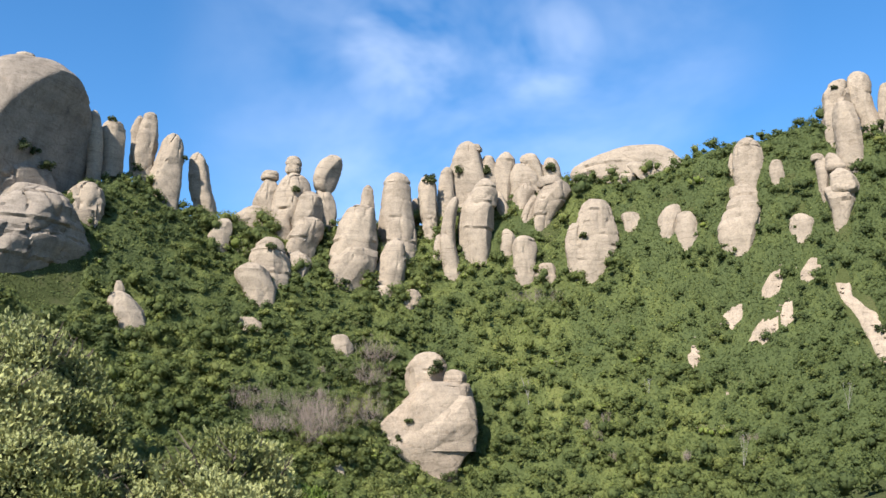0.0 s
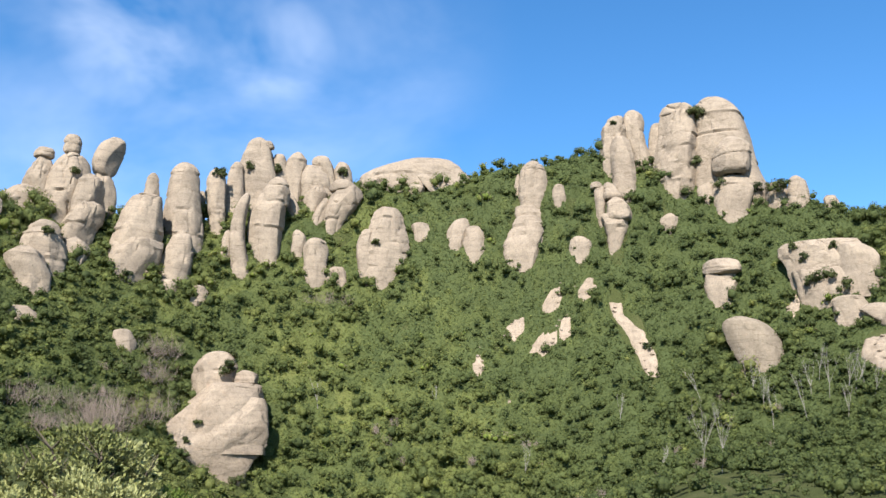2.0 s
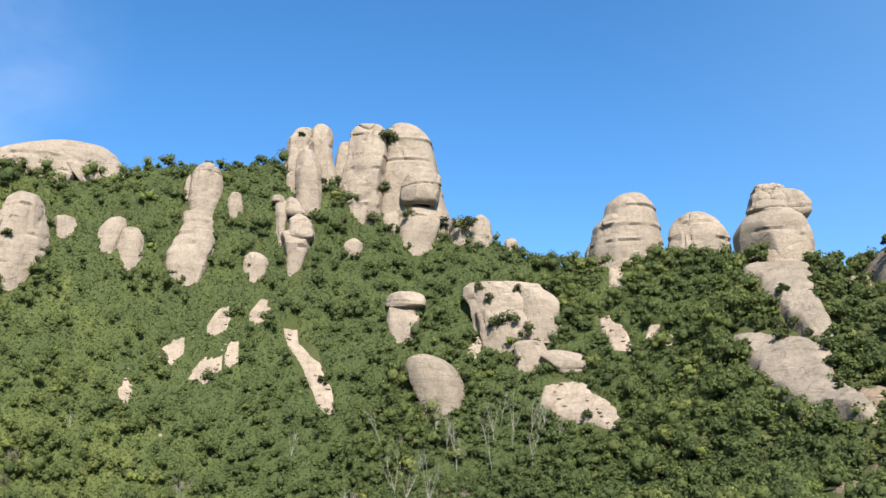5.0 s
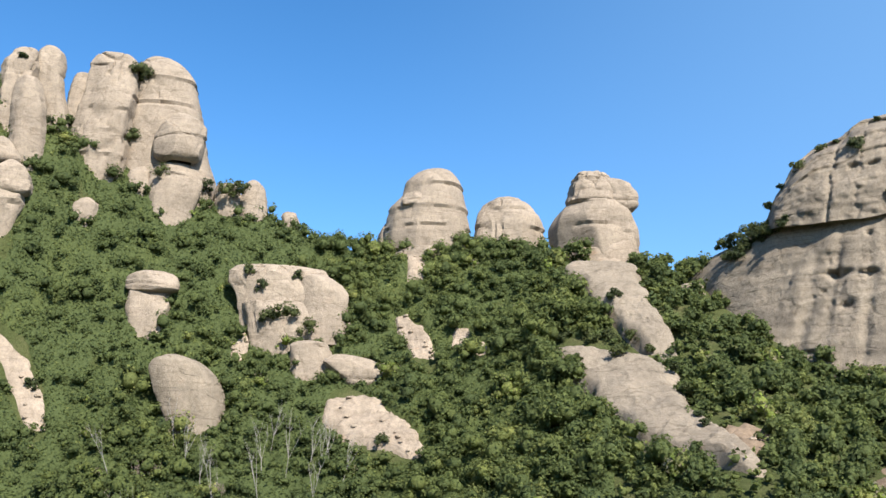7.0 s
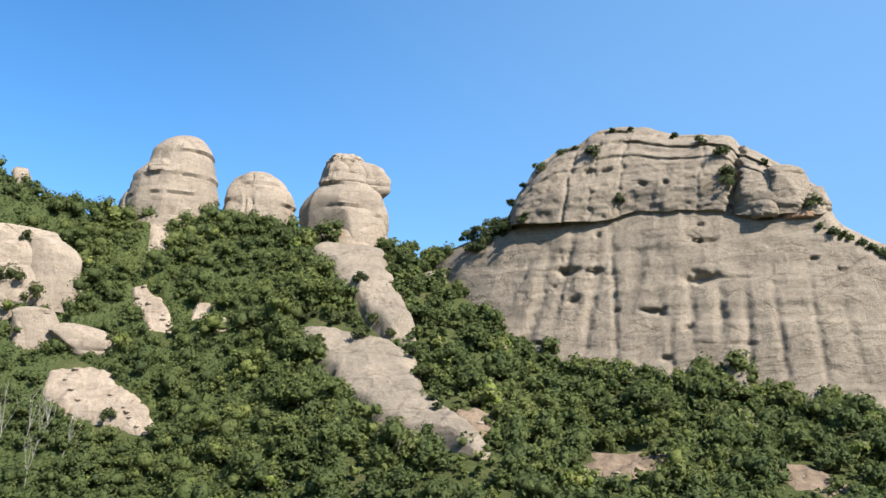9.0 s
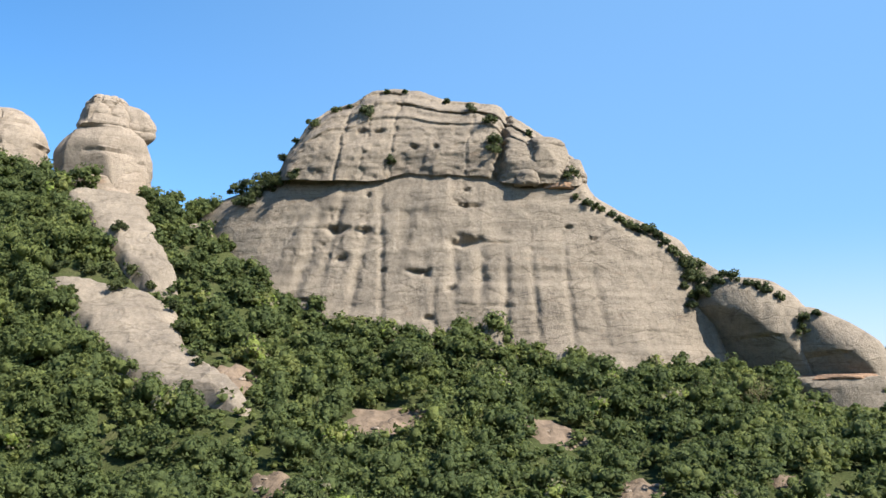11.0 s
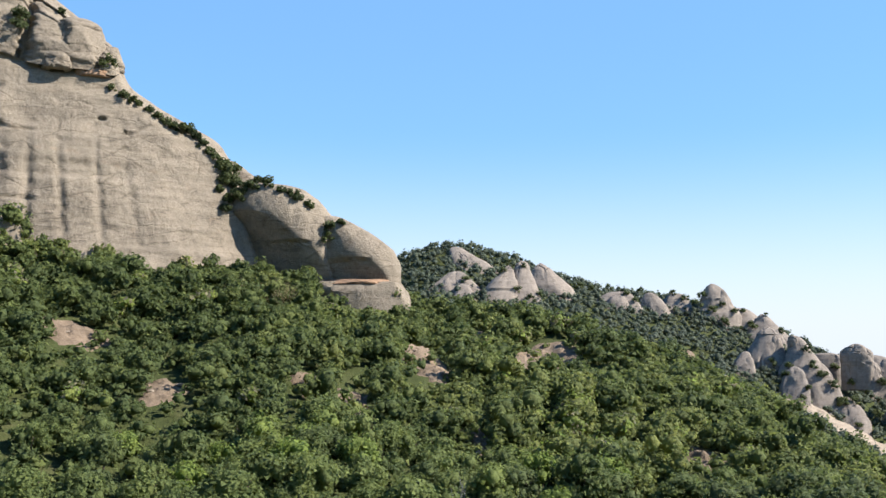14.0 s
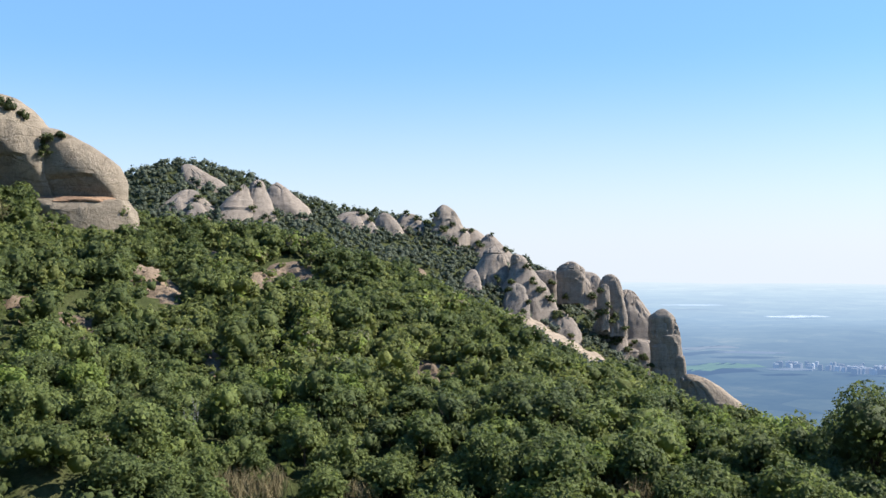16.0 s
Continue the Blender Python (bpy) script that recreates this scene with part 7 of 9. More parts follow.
LEDGE_Z = (35, 37.7, 40.0, 39.7, 39.6, 39.3, 39.8, 40.5, 40.2, 40.0, 39.8, 38.7, 38.3, 38.3, 37.8, 45, 45)
# across, height, half width, half height of the hollows weathered into the face
POCKETS = ((-8.3, 35.0, 1.9, 0.42), (-8.7, 29.4, 2.2, 0.75), (-16.2, 24.6, 1.9, 0.34), (-21.8, 24.8, 0.6, 0.3), (-29.5, 31.8, 2.0, 0.6), (-25.1, 31.4, 1.5, 0.4), (-10.9, 22.1, 0.7, 0.38), (-14.8, 24.0, 0.7, 0.3), (-14.7, 17.1, 0.9, 0.3), (7.5, 31.3, 0.6, 0.25), (11.3, 29.4, 0.7, 0.22), (-24.3, 37.1, 0.5, 0.3), (-25.5, 47.6, 0.7, 0.35), (-22.8, 47.5, 0.8, 0.35), (-16.9, 44.7, 0.6, 0.3), (-13.4, 44.7, 0.5, 0.28), (-8.4, 37.8, 0.6, 0.25), (-28.5, 26.9, 0.9, 0.4), (-34.3, 19.8, 1.0, 0.3))
# across and height at the upper and the lower end, half width and depth of the water-worn channels
FLUTES = ((-6.1, 27.5, -6.1, 19.2, 0.9, 0.9), (-2.3, 27.0, -2.2, 11, 0.7, 0.6), (1.6, 26.5, 2.8, 13, 0.6, 0.5), (-10.4, 28.0, -10.3, 19.4, 0.8, 0.55), (-22.2, 37, -22.0, 15, 0.5, 0.4), (-24.6, 31, -27.6, 16, 0.7, 0.5), (6.8, 27, 8.2, 12, 0.5, 0.35), (-31.5, 36, -36.5, 19, 0.9, 0.5), (-17.8, 37, -18.6, 26, 1.6, 0.45), (-28.0, 38, -31.5, 24, 0.7, 0.45), (11, 25, 13.5, 12, 0.6, 0.25), (-13.6, 22, -13.8, 13, 0.5, 0.3))
# height, from, to and depth of the level joints
JOINTS = ((29.3, -13, 0, 0.45), (19.3, -13, 3, 0.4), (24.3, -30, -12, 0.22), (34.6, -34, -14, 0.3), (27.0, 3, 14, 0.2), (31.0, -38, -20, 0.35), (15.5, -22, -8, 0.2))


def dome_surface(v0, v1, rows):
    """Part of the dome: v runs from the foot (0) to the ledge (0.7), up the cap to its top (1) and over the back (1.25)."""
    cols = 340
    s = np.linspace(-52, 31, cols)
    top = smoothed(np.interp(s, DOME_S, DOME_TOP)[None, :], 2, 1)[0]
    ledge = np.minimum(smoothed(np.interp(s, LEDGE_S, LEDGE_Z)[None, :], 4, 1)[0], top - 0.4)
    ledge = ledge + 0.18 * value_noise(np.stack([s * 0.45, 0 * s, 0 * s], -1), 60)
    base = -4.0
    V, S = np.meshgrid(np.linspace(v0, v1, rows), s, indexing="ij")
    T, L = np.broadcast_to(top, V.shape), np.broadcast_to(ledge, V.shape)
    k = np.clip((V - 0.7) / 0.3, 0, 1)
    Z = np.where(V < 0.7, base + V / 0.7 * (L - base), L + k * (T - L))
    # plan: the face bulges towards the valley and turns back at both ends
    u = (S + 10) / 44.0
    Y = 12.0 - 16.0 * np.sqrt(np.clip(1 - np.clip(np.abs(u), 0, 1) ** 3.4, 0, 1)) + np.clip(np.minimum(Z, L) - 12, -20, 60) * 0.36
    cap_h = np.clip(T - L, 0.3, 99)
    has = np.clip((T - L - 1.0) / 3.0, 0, 1)
    kk = k + 0.06 * fbm(np.stack([S * 0.12, 0 * S, 0 * S], -1).reshape(-1, 3), 3, 69).reshape(k.shape) * np.clip(k * 6, 0, 1)
    on_cap = (V > 0.7) * 1.0
    jut = 0.35 + 2.4 * np.clip((-19 - S) / 14, 0, 1) + 0.9 * np.clip((S + 5) / 4, 0, 1)
    Y -= has * jut * on_cap
    Y += has * (Z - L) * on_cap * 0.2
    Y += has * 0.4 * np.exp(-((Z - L + 0.45) / 0.4) ** 2) * (1 - on_cap)
    # the beds above the thick band: each overhangs a notch, then stands back
    small = np.clip(cap_h / 12, 0.15, 1)
    for level, back in ((0.64, 1.2), (0.8, 3.2), (0.92, 3.6)):
        open_here = np.clip(0.55 + 1.3 * fbm(np.stack([S * 0.16 + 31 * level, 0 * S, 0 * S], -1).reshape(-1, 3), 3, 90).reshape(S.shape), 0.3, 1)
        Y += has * back * np.clip((kk - level - 0.03) / 0.06, 0, 1) * small
        Y += has * 0.9 * open_here * np.exp(-((kk - level) / 0.016) ** 2) * small - has * 0.8 * open_here * np.exp(-((kk - level - 0.045) / 0.02) ** 2) * small
    Y -= has * 1.0 * np.exp(-((kk - 0.3) / 0.22) ** 2) * small
    edge = np.clip(1 - (T - Z) / 3.5, 0, 1)
    Y += 4.0 * (1 - np.sqrt(np.clip(1 - edge ** 2, 0, 1)))
    over = np.clip(V - 1, 0, 1) / 0.25
    Y += over * 30.0
    Z = Z - over ** 1.5 * 22.0
    grow = 1 + Y / DOME_R
    p = np.stack([S * grow, Y, Z * grow], -1).reshape(-1, 3)
    # flutes fan out down the face
    fan = (p[:, 0] + 10) / (1.35 - p[:, 2] / 60)
    flute = fbm(np.stack([fan * 0.2, 0 * fan, p[:, 2] * 0.03], -1) + 3.1, 3, 61)
    rough = fbm(p * np.array([0.5, 0.5, 0.9]), 4, 62)
    bed = fbm(p * np.array([0.03, 0.03, 0.7]), 4, 64)
    hc = (has * on_cap).reshape(-1)
    f1, f2 = cells(p * np.array([0.3, 0.3, 0.5]) + rough[:, None] * 0.5, 67)
    disp = flute * (0.3 - 0.08 * hc) * np.clip(0.25 - (p[:, 0] + 2) / 16, 0.25, 1) + rough * (0.1 + 0.12 * hc) + hc * 0.2 * np.clip((f2 - f1) * 1.5, 0, 0.6) + fbm(p * 0.09, 3, 63) * 0.45 + bed * 0.16
    for a, b, rw, rh in POCKETS:
        ds, dz = p[:, 0] / grow.reshape(-1) - a, p[:, 2] / grow.reshape(-1) - b + 0.25 * rough
        disp -= (0.7 + 0.5 * rw) * np.exp(-((ds / rw + 0.25 * rough) ** 2 + ((dz + 0.2 * rough) / rh) ** 2) ** 1.5)
    gs, gz = p[:, 0] / grow.reshape(-1), p[:, 2] / grow.reshape(-1)
    for a0, b0, a1, b1, fw, deep in FLUTES:
        along = np.clip((b0 - gz) / (b0 - b1), -0.5, 1.5)
        ends = np.clip(1.25 - np.abs(along - 0.5) * 1.6, 0, 1)
        disp -= deep * ends * np.exp(-((gs - a0 - (a1 - a0) * along + 0.2 * rough) / fw) ** 2) * (1 - hc)
    for level, a0, a1, deep in JOINTS:
        within = np.clip((gs - a0) / 2, 0, 1) * np.clip((a1 - gs) / 2, 0, 1) * np.clip(0.7 + 1.6 * value_noise(np.stack([gs * 0.5, 0 * gs, 0 * gs + level], -1), 88), 0, 1)
        disp -= deep * within * np.exp(-((gz - level + 0.12 * rough + 0.02 * (gs - a0)) / 0.22) ** 2) * (1 - hc)
    # rough weathered hollow under the overhang
    hollow = np.exp(-(((p[:, 0] + 31) / 8) ** 2 + ((p[:, 2] - 31) / 5) ** 2))
    f1, f2 = cells(p * np.array([0.5, 0.5, 0.7]) + rough[:, None] * 0.4, 66)
    disp -= hollow * (0.4 + 0.9 * np.clip(0.5 - f1, 0, 1) * 2)
    # clefts in the cap
    for at, wide, deep in ((-3.6, 0.75, 2.6), (-22, 0.25, 0.35), (-30.5, 0.3, 0.5), (7.2, 0.35, 1.2), (-26.5, 0.2, 0.3), (-9.0, 0.2, 0.25)):
        cut = np.exp(-((p[:, 0] - at - 0.12 * (p[:, 2] - 42) + 0.5 * rough) / wide) ** 2)
        disp -= deep * cut * hc
    p[:, 1] -= disp
    return p, rows, cols


def build_dome():
    m = pose(math.sin(radians(DOME_AZ)) * DOME_R, math.cos(radians(DOME_AZ)) * DOME_R, 0, 0, 0, -DOME_AZ)
    ob = new("rock_dome")
    ob.matrix_basis = m
    tagged(ob, "huge grey streaked conglomerate slab dome with overhanging cap", "rock")
    p, rows, cols = dome_surface(0.0, 0.7, 140)
    put("slab_face", grid_mesh("slab_face", p, rows, cols, False, SLAB), ob, "smooth grey face with dark water streaks")
    p, rows, cols = dome_surface(0.7005, 1.25, 120)
    put("cap", grid_mesh("cap", p, rows, cols, False, SLAB), ob, "overhanging layered rock cap")
    # underside of the overhang
    lo, _, cols = dome_surface(0.69, 0.7, 2)
    hi, _, cols = dome_surface(0.7005, 0.71, 2)
    put("overhang", grid_mesh("overhang", np.concatenate([lo[cols:], hi[:cols]]), 2, cols, False, SLAB), ob)
    for name, x, y, z, w, d, h, seed in (("end_block", 3.6, 7.6, 40.6, 9.2, 9.0, 7.6, 81), ("end_block", 9.2, 8.0, 39.9, 3.9, 5.0, 4.6, 82), ("hanging_knob", 1.2, 4.6, 39.0, 4.2, 4.0, 3.0, 83)):
        put(name, rock_mesh(w, d, h, "block", seed, 0, 1, None, 0.45, True, 1.3, SLAB), ob, m=pose(x, y, z))
    put("ochre_scar", rock_mesh(5.4, 3.0, 1.5, "block", 84, 0, 1, None, 0.45, True, 1.3, OCHRE), ob, "fresh orange rock under the end block", pose(6.4, 5.4, 38.7))
    for a in np.arange(-46, 28, 4.0):
        q = m @ Vector((a, 12 - 16 * math.sqrt(max(0.0, 1 - abs((a + 10) / 44) ** 2.6)) + 10, 0))
        FOOTPRINTS.append((q.x, q.y, 3.5, 14.0, DOME_AZ))


build_dome()


# ---- woods ----
def blocked(x, y, margin=0.4, low=False, places=None):
    bad = np.zeros(len(x), bool)
    for fx, fy, hw, hd, a in FOOTPRINTS if places is None else places:
        c, s = math.cos(radians(a)), math.sin(radians(a))
        u, v = (x - fx) * c - (y - fy) * s, (x - fx) * s + (y - fy) * c
        bad |= (u / (hw * 0.8 + margin)) ** 2 + (v / (hd * 0.78 + margin)) ** 2 < 1
    for fx, fy, hw, hd in CLEARINGS:
        a = math.atan2(fx, fy)
        u, v = (x - fx) * math.cos(a) - (y - fy) * math.sin(a), (x - fx) * math.sin(a) + (y - fy) * math.cos(a)
        front = 0.0 if low else 6.0 if a > 1.25 else 0.3
        if a > 1.25:
            hd = max(hd, 4.5)
        else:
            hw, hd = hw - 0.9, hd - 0.7
        if low:
            hw, hd = hw * 0.6, hd * 0.5
        bad |= (u / (hw + 0.3)) ** 2 + ((v + front * 0.7) / (hd + front)) ** 2 < 1
    return bad


ICO = [Vector(v).normalized() for v in ((0, 1, 1.618), (0, -1, 1.618), (0, 1, -1.618), (0, -1, -1.618), (1, 1.618, 0), (-1, 1.618, 0), (1, -1.618, 0), (-1, -1.618, 0), (1.618, 0, 1), (-1.618, 0, 1), (1.618, 0, -1), (-1.618, 0, -1))]
ICO_F = ((0, 1, 8), (0, 8, 4), (0, 4, 5), (0, 5, 9), (0, 9, 1), (1, 9, 7), (1, 7, 6), (1, 6, 8), (8, 6, 10), (8, 10, 4), (4, 10, 2), (4, 2, 5), (5, 2, 11), (5, 11, 9), (9, 11, 7), (7, 11, 3), (7, 3, 6), (6, 3, 10), (10, 3, 2), (2, 3, 11))


def ball(level):
    """A unit ball of triangles."""
    verts, faces = [v.copy() for v in ICO], list(ICO_F)
    for k in range(level):
        mids, finer = {}, []
        def mid(a, c):
            key = (min(a, c), max(a, c))
            if key not in mids:
                mids[key] = len(verts)
                verts.append(((verts[a] + verts[c]) / 2).normalized())
            return mids[key]
        for a, c, d in faces:
            e, f, g = mid(a, c), mid(c, d), mid(d, a)
            finer += [(a, e, g), (c, f, e), (d, g, f), (e, f, g)]
        faces = finer
    return np.array([tuple(v) for v in verts]), np.array(faces)


BALLS = [ball(k) for k in range(3)]


def foliage(x, y, z, height, radius, leaves, clumps, rng, tint, leaf=0.26, level=0, fill=0.7):
    """Many crowns at once, each a heap of uneven clumps: their dense bodies and the leaves over them."""
    bv, bf = BALLS[level]
    n = len(x)
    leaves, clumps = np.broadcast_to(leaves, n), np.broadcast_to(clumps, n)
    own = np.repeat(np.arange(n), clumps)
    m = len(own)
    first = np.concatenate([[0], np.cumsum(clumps)[:-1]])
    rank = np.arange(m) - first[own]
    turn = rank * 2.4 + rng.uniform(0, 6.28, n)[own] + rng.uniform(-0.5, 0.5, m)
    out = np.where(rank == 0, 0.1, rng.uniform(0.36, 0.78, m))
    rise = np.where(rank == 0, 0.35, rng.uniform(-0.5, 0.5, m))
    centre = np.stack([np.cos(turn) * out, np.sin(turn) * out, rise], -1)
    size = np.where(rank == 0, 0.6, rng.uniform(0.28, 0.52, m)) * np.where(clumps[own] < 3, 1.35, 1.0)
    flat = rng.uniform(0.75, 1.1, m)
    scale = np.stack([radius, radius, height / 1.75], -1)
    place = np.stack([x, y, z + height * 0.5], -1)
    shade = np.clip(tint[own] + rng.normal(size=m) * 0.08, 0, 1)
    v = bv[None] * (size * fill)[:, None, None] * (1 + 0.16 * rng.normal(size=(m, len(bv))))[:, :, None]
    v[:, :, 2] *= flat[:, None]
    v = (v + centre[:, None]) * scale[own][:, None] + place[own][:, None]
    faces = (bf[None] + (np.arange(m) * len(bv))[:, None, None]).reshape(-1, 3)
    # bodies tinted a little darker, imitating shade under the leaves
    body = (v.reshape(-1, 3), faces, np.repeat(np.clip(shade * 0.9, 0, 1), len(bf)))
    tree = np.repeat(np.arange(n), leaves)
    q = len(tree)
    pick = first[tree] + np.floor(rng.rand(q) ** 1.2 * clumps[tree]).astype(np.int64)
    way = rng.normal(size=(q, 3))
    way[:, 2] += 0.45
    way += centre[pick] * 0.5
    way /= np.linalg.norm(way, axis=1, keepdims=True)
    pos = way * (size[pick] * rng.uniform(0.8, 1.2, q))[:, None]
    pos[:, 2] *= flat[pick]
    pos = (pos + centre[pick]) * scale[tree] + place[tree]
    nrm = way * 0.6 + rng.normal(size=(q, 3)) * 0.42 + np.array([0, 0, 0.2])
    nrm /= np.linalg.norm(nrm, axis=1, keepdims=True)
    t1 = np.cross(nrm, rng.normal(size=(q, 3)))
    t1 /= np.linalg.norm(t1, axis=1, keepdims=True)
    t2 = np.cross(nrm, t1)
    ls = np.broadcast_to(leaf, n)[tree] * rng.uniform(0.6, 1.4, q)
    a, b = t1 * ls[:, None], t2 * ls[:, None]
    tri = np.stack([pos - a * 0.9 - b * 0.5, pos + a * 0.9 - b * 0.5, pos + b], 1)
    return body, (tri.reshape(-1, 3), np.clip(shade[pick] + rng.normal(size=q) * 0.05, 0, 1))


def joined(*groups):
    verts, faces, tints, n = [], [], [], 0
    for v, f, t in groups:
        verts.append(v)
        faces.append(f + n)
        tints.append(t)
        n += len(v)
    return np.concatenate(verts), np.concatenate(faces), np.concatenate(tints)


def scatter(a0, a1, r0, r1, step, rng, close=0.85):
    """Jittered places on the slope between two headings and two distances."""
    pts = []
    r = r0
    while r < r1:
        n = int(radians(a1 - a0) * r / step)
        a = a0 + (np.arange(n) + rng.uniform(-0.45, 0.45, n)) * (a1 - a0) / n
        rr = r + rng.uniform(-0.45, 0.45, n) * step
        pts.append(np.stack([np.sin(np.radians(a)) * rr, np.cos(np.radians(a)) * rr], -1))
        r += step * close
    return np.concatenate(pts)


def tree_model(name, crown_tris, seed, leaf=0.185):
    """An evergreen oak: forked trunk and a clumped crown, about 4 m high."""
    rng = np.random.RandomState(seed)
    tree = new(name)
    one = np.array([1.0])
    body, leaves = foliage(0 * one, 0 * one, 0 * one, 4.0 * one, 2.1 * one, crown_tris, 13, rng, (0.24 + 0.2 * (seed % 4)) * one, leaf, 0, 0.7)
    put("crown", foliage_mesh("crown", body, leaves, TREE_LEAF), tree)
    put("trunk", limbs_mesh("trunk", branchy(rng, 2.4, 0.13, 4, 0.9), BARK), tree)
    return tree


def branchy(rng, height, radius, forks, spread):
    """Limb segments (start, end, radius at both ends) of a small tree."""
    segs, base, tip = [], Vector((0, 0, -0.6)), Vector((rng.uniform(-0.2, 0.2), rng.uniform(-0.2, 0.2), height * 0.45))
    segs.append((base, tip, radius, radius * 0.75))
    for i in range(forks):
        a = rng.uniform(0, 6.28)
        out = tip + Vector((math.cos(a) * spread * rng.uniform(0.5, 1), math.sin(a) * spread * rng.uniform(0.5, 1), height * rng.uniform(0.3, 0.6)))
        segs.append((tip, out, radius * 0.6, radius * 0.3))
        for k in range(3):
            b = rng.uniform(0, 6.28)
            end = out + Vector((math.cos(b) * spread * 0.5, math.sin(b) * spread * 0.5, height * rng.uniform(0.1, 0.35)))
            segs.append((out, end, radius * 0.3, radius * 0.1))
    return segs


def limbs_mesh(name, segs, mat, sides=5):
    verts, faces = [], []
    for a, b, ra, rb in segs:
        way = (b - a).normalized()
        u = way.orthogonal().normalized()
        v = way.cross(u)
        n = len(verts)
        for p, r in ((a, ra), (b, rb)):
            for i in range(sides):
                t = 2 * math.pi * i / sides
                verts.append(p + u * math.cos(t) * r + v * math.sin(t) * r)
        for i in range(sides):
            k = (i + 1) % sides
            faces.append((n + i, n + k, n + sides + k, n + sides + i))
    me = bpy.data.meshes.new(name)
    me.from_pydata(verts, [], faces)
    me.materials.append(mat)
    return me


TREE_LEAF = leaf_material("oak_leaves", [(0.0, (0.108, 0.136, 0.056)), (0.5, (0.15, 0.186, 0.064)), (0.8, (0.19, 0.224, 0.078)), (1.0, (0.212, 0.274, 0.066))], per_object=True)


BIG_OAKS = ((36.4, -69.0, 8.5), (41.2, -73.2, 5.5))  # x, y, height


def canopy(rng):
    """The closed low scrub of the steep slope: a bumpy sheet of crowns and the leaves over it."""
    az = np.arange(-36, 66.1, 0.27)
    foot, ridge = np.interp(az, AZ, FOOT_R), np.interp(az, AZ, RIDGE_R)
    k = np.concatenate([np.linspace(-1, 0, 26, endpoint=False), np.linspace(0, 1, 128)])
    R = np.where(k[:, None] < 0, foot + 30 * k[:, None], foot + (ridge + 1.5 - foot) * k[:, None])
    A = np.radians(np.broadcast_to(az, R.shape))
    R = R + rng.uniform(-0.1, 0.1, R.shape)
    x, y = np.sin(A) * R, np.cos(A) * R
    z = ground_z(x, y) + bump_at(x, y)
    p = np.stack([x, y, z], -1).reshape(-1, 3)
    wob = fbm(p * 0.3, 3, 51)
    h1, h2 = cells(p * 0.2 + wob[:, None] * 0.3, 58)
    f1, f2 = cells(p * 0.42 + wob[:, None] * 0.35, 52)
    g1, g2 = cells(p * 0.9 + wob[:, None] * 0.3, 54)
    lift = -0.5 + 0.8 * np.clip(1.0 - h1, 0, 1) ** 0.8 + 0.6 * np.clip(1.05 - f1, 0, 1) ** 0.7 + 0.4 * np.clip(1 - g1, 0, 1) + 0.3 * wob
    bare = blocked(p[:, 0], p[:, 1], -0.8, places=BARE)
    lift = np.where(blocked(p[:, 0], p[:, 1], -0.4), np.minimum(lift, -0.1), lift)
    lift = np.where(bare, -1.2, lift)
    way = np.stack([-np.sin(A) * 0.75, -np.cos(A) * 0.75, 0.66 + 0 * A], -1).reshape(-1, 3)
    v = p + way * lift[:, None]
    rows, cols = R.shape
    r, c = np.meshgrid(np.arange(rows - 1), np.arange(cols - 1), indexing="ij")
    q = np.stack([r * cols + c, r * cols + c + 1, (r + 1) * cols + c + 1, (r + 1) * cols + c], -1).reshape(-1, 4)
    centre = v[q].mean(1)
    a = np.degrees(np.arctan2(centre[:, 0], centre[:, 1]))
    patch, fine = value_noise(centre * 0.06, 8), value_noise(centre * 0.2, 12)
    cell = np.floor(centre * 0.26 + wob[q[:, 0], None] * 0.4).astype(np.int64)
    own = hash3(cell[:, 0], cell[:, 1], cell[:, 2], 5)
    # paler plants and the slope's light by heading, both put into leaf tint
    sun_tint = np.clip(1 - np.abs(a - 12) / 34, 0, 1) * np.clip((52 - centre[:, 2]) / 40, 0, 1)
    tint = np.clip(0.3 + 0.3 * patch + 0.2 * fine + 0.34 * (own - 0.5) + 0.13 * sun_tint - 0.38 * np.clip((a - 18) / 16, 0, 1) + 0.12 * np.clip((a - 44) / 8, 0, 1), 0, 0.88)
    # sheet tinted below its leaves: shade beneath them is in the colour
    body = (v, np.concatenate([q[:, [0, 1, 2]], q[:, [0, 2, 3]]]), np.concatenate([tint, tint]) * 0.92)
    open_ = ~bare[q].any(1)
    size = np.linalg.norm(np.cross(v[q[:, 1]] - v[q[:, 0]], v[q[:, 3]] - v[q[:, 0]]), axis=1) * open_
    n = 240000
    pick = np.searchsorted(np.cumsum(size) / size.sum(), rng.rand(n)).clip(0, len(q) - 1)
    u, w = rng.rand(n, 1), rng.rand(n, 1)
    e = v[q[pick]]
    pos = (e[:, 0] * (1 - u) + e[:, 1] * u) * (1 - w) + (e[:, 3] * (1 - u) + e[:, 2] * u) * w + way[q[pick, 0]] * rng.uniform(-0.08, 0.34, (n, 1))
    flat = np.cross(e[:, 1] - e[:, 0], e[:, 3] - e[:, 0])
    flat /= np.linalg.norm(flat, axis=1, keepdims=True)
    nrm = flat * 0.7 + rng.normal(size=(n, 3)) * 0.42
    nrm /= np.linalg.norm(nrm, axis=1, keepdims=True)
    t1 = np.cross(nrm, rng.normal(size=(n, 3)))
    t1 /= np.linalg.norm(t1, axis=1, keepdims=True)
    t2 = np.cross(nrm, t1)
    ls = rng.uniform(0.13, 0.31, (n, 1))
    tri = np.stack([pos - t1 * ls * 0.9 - t2 * ls * 0.5, pos + t1 * ls * 0.9 - t2 * ls * 0.5, pos + t2 * ls], 1)
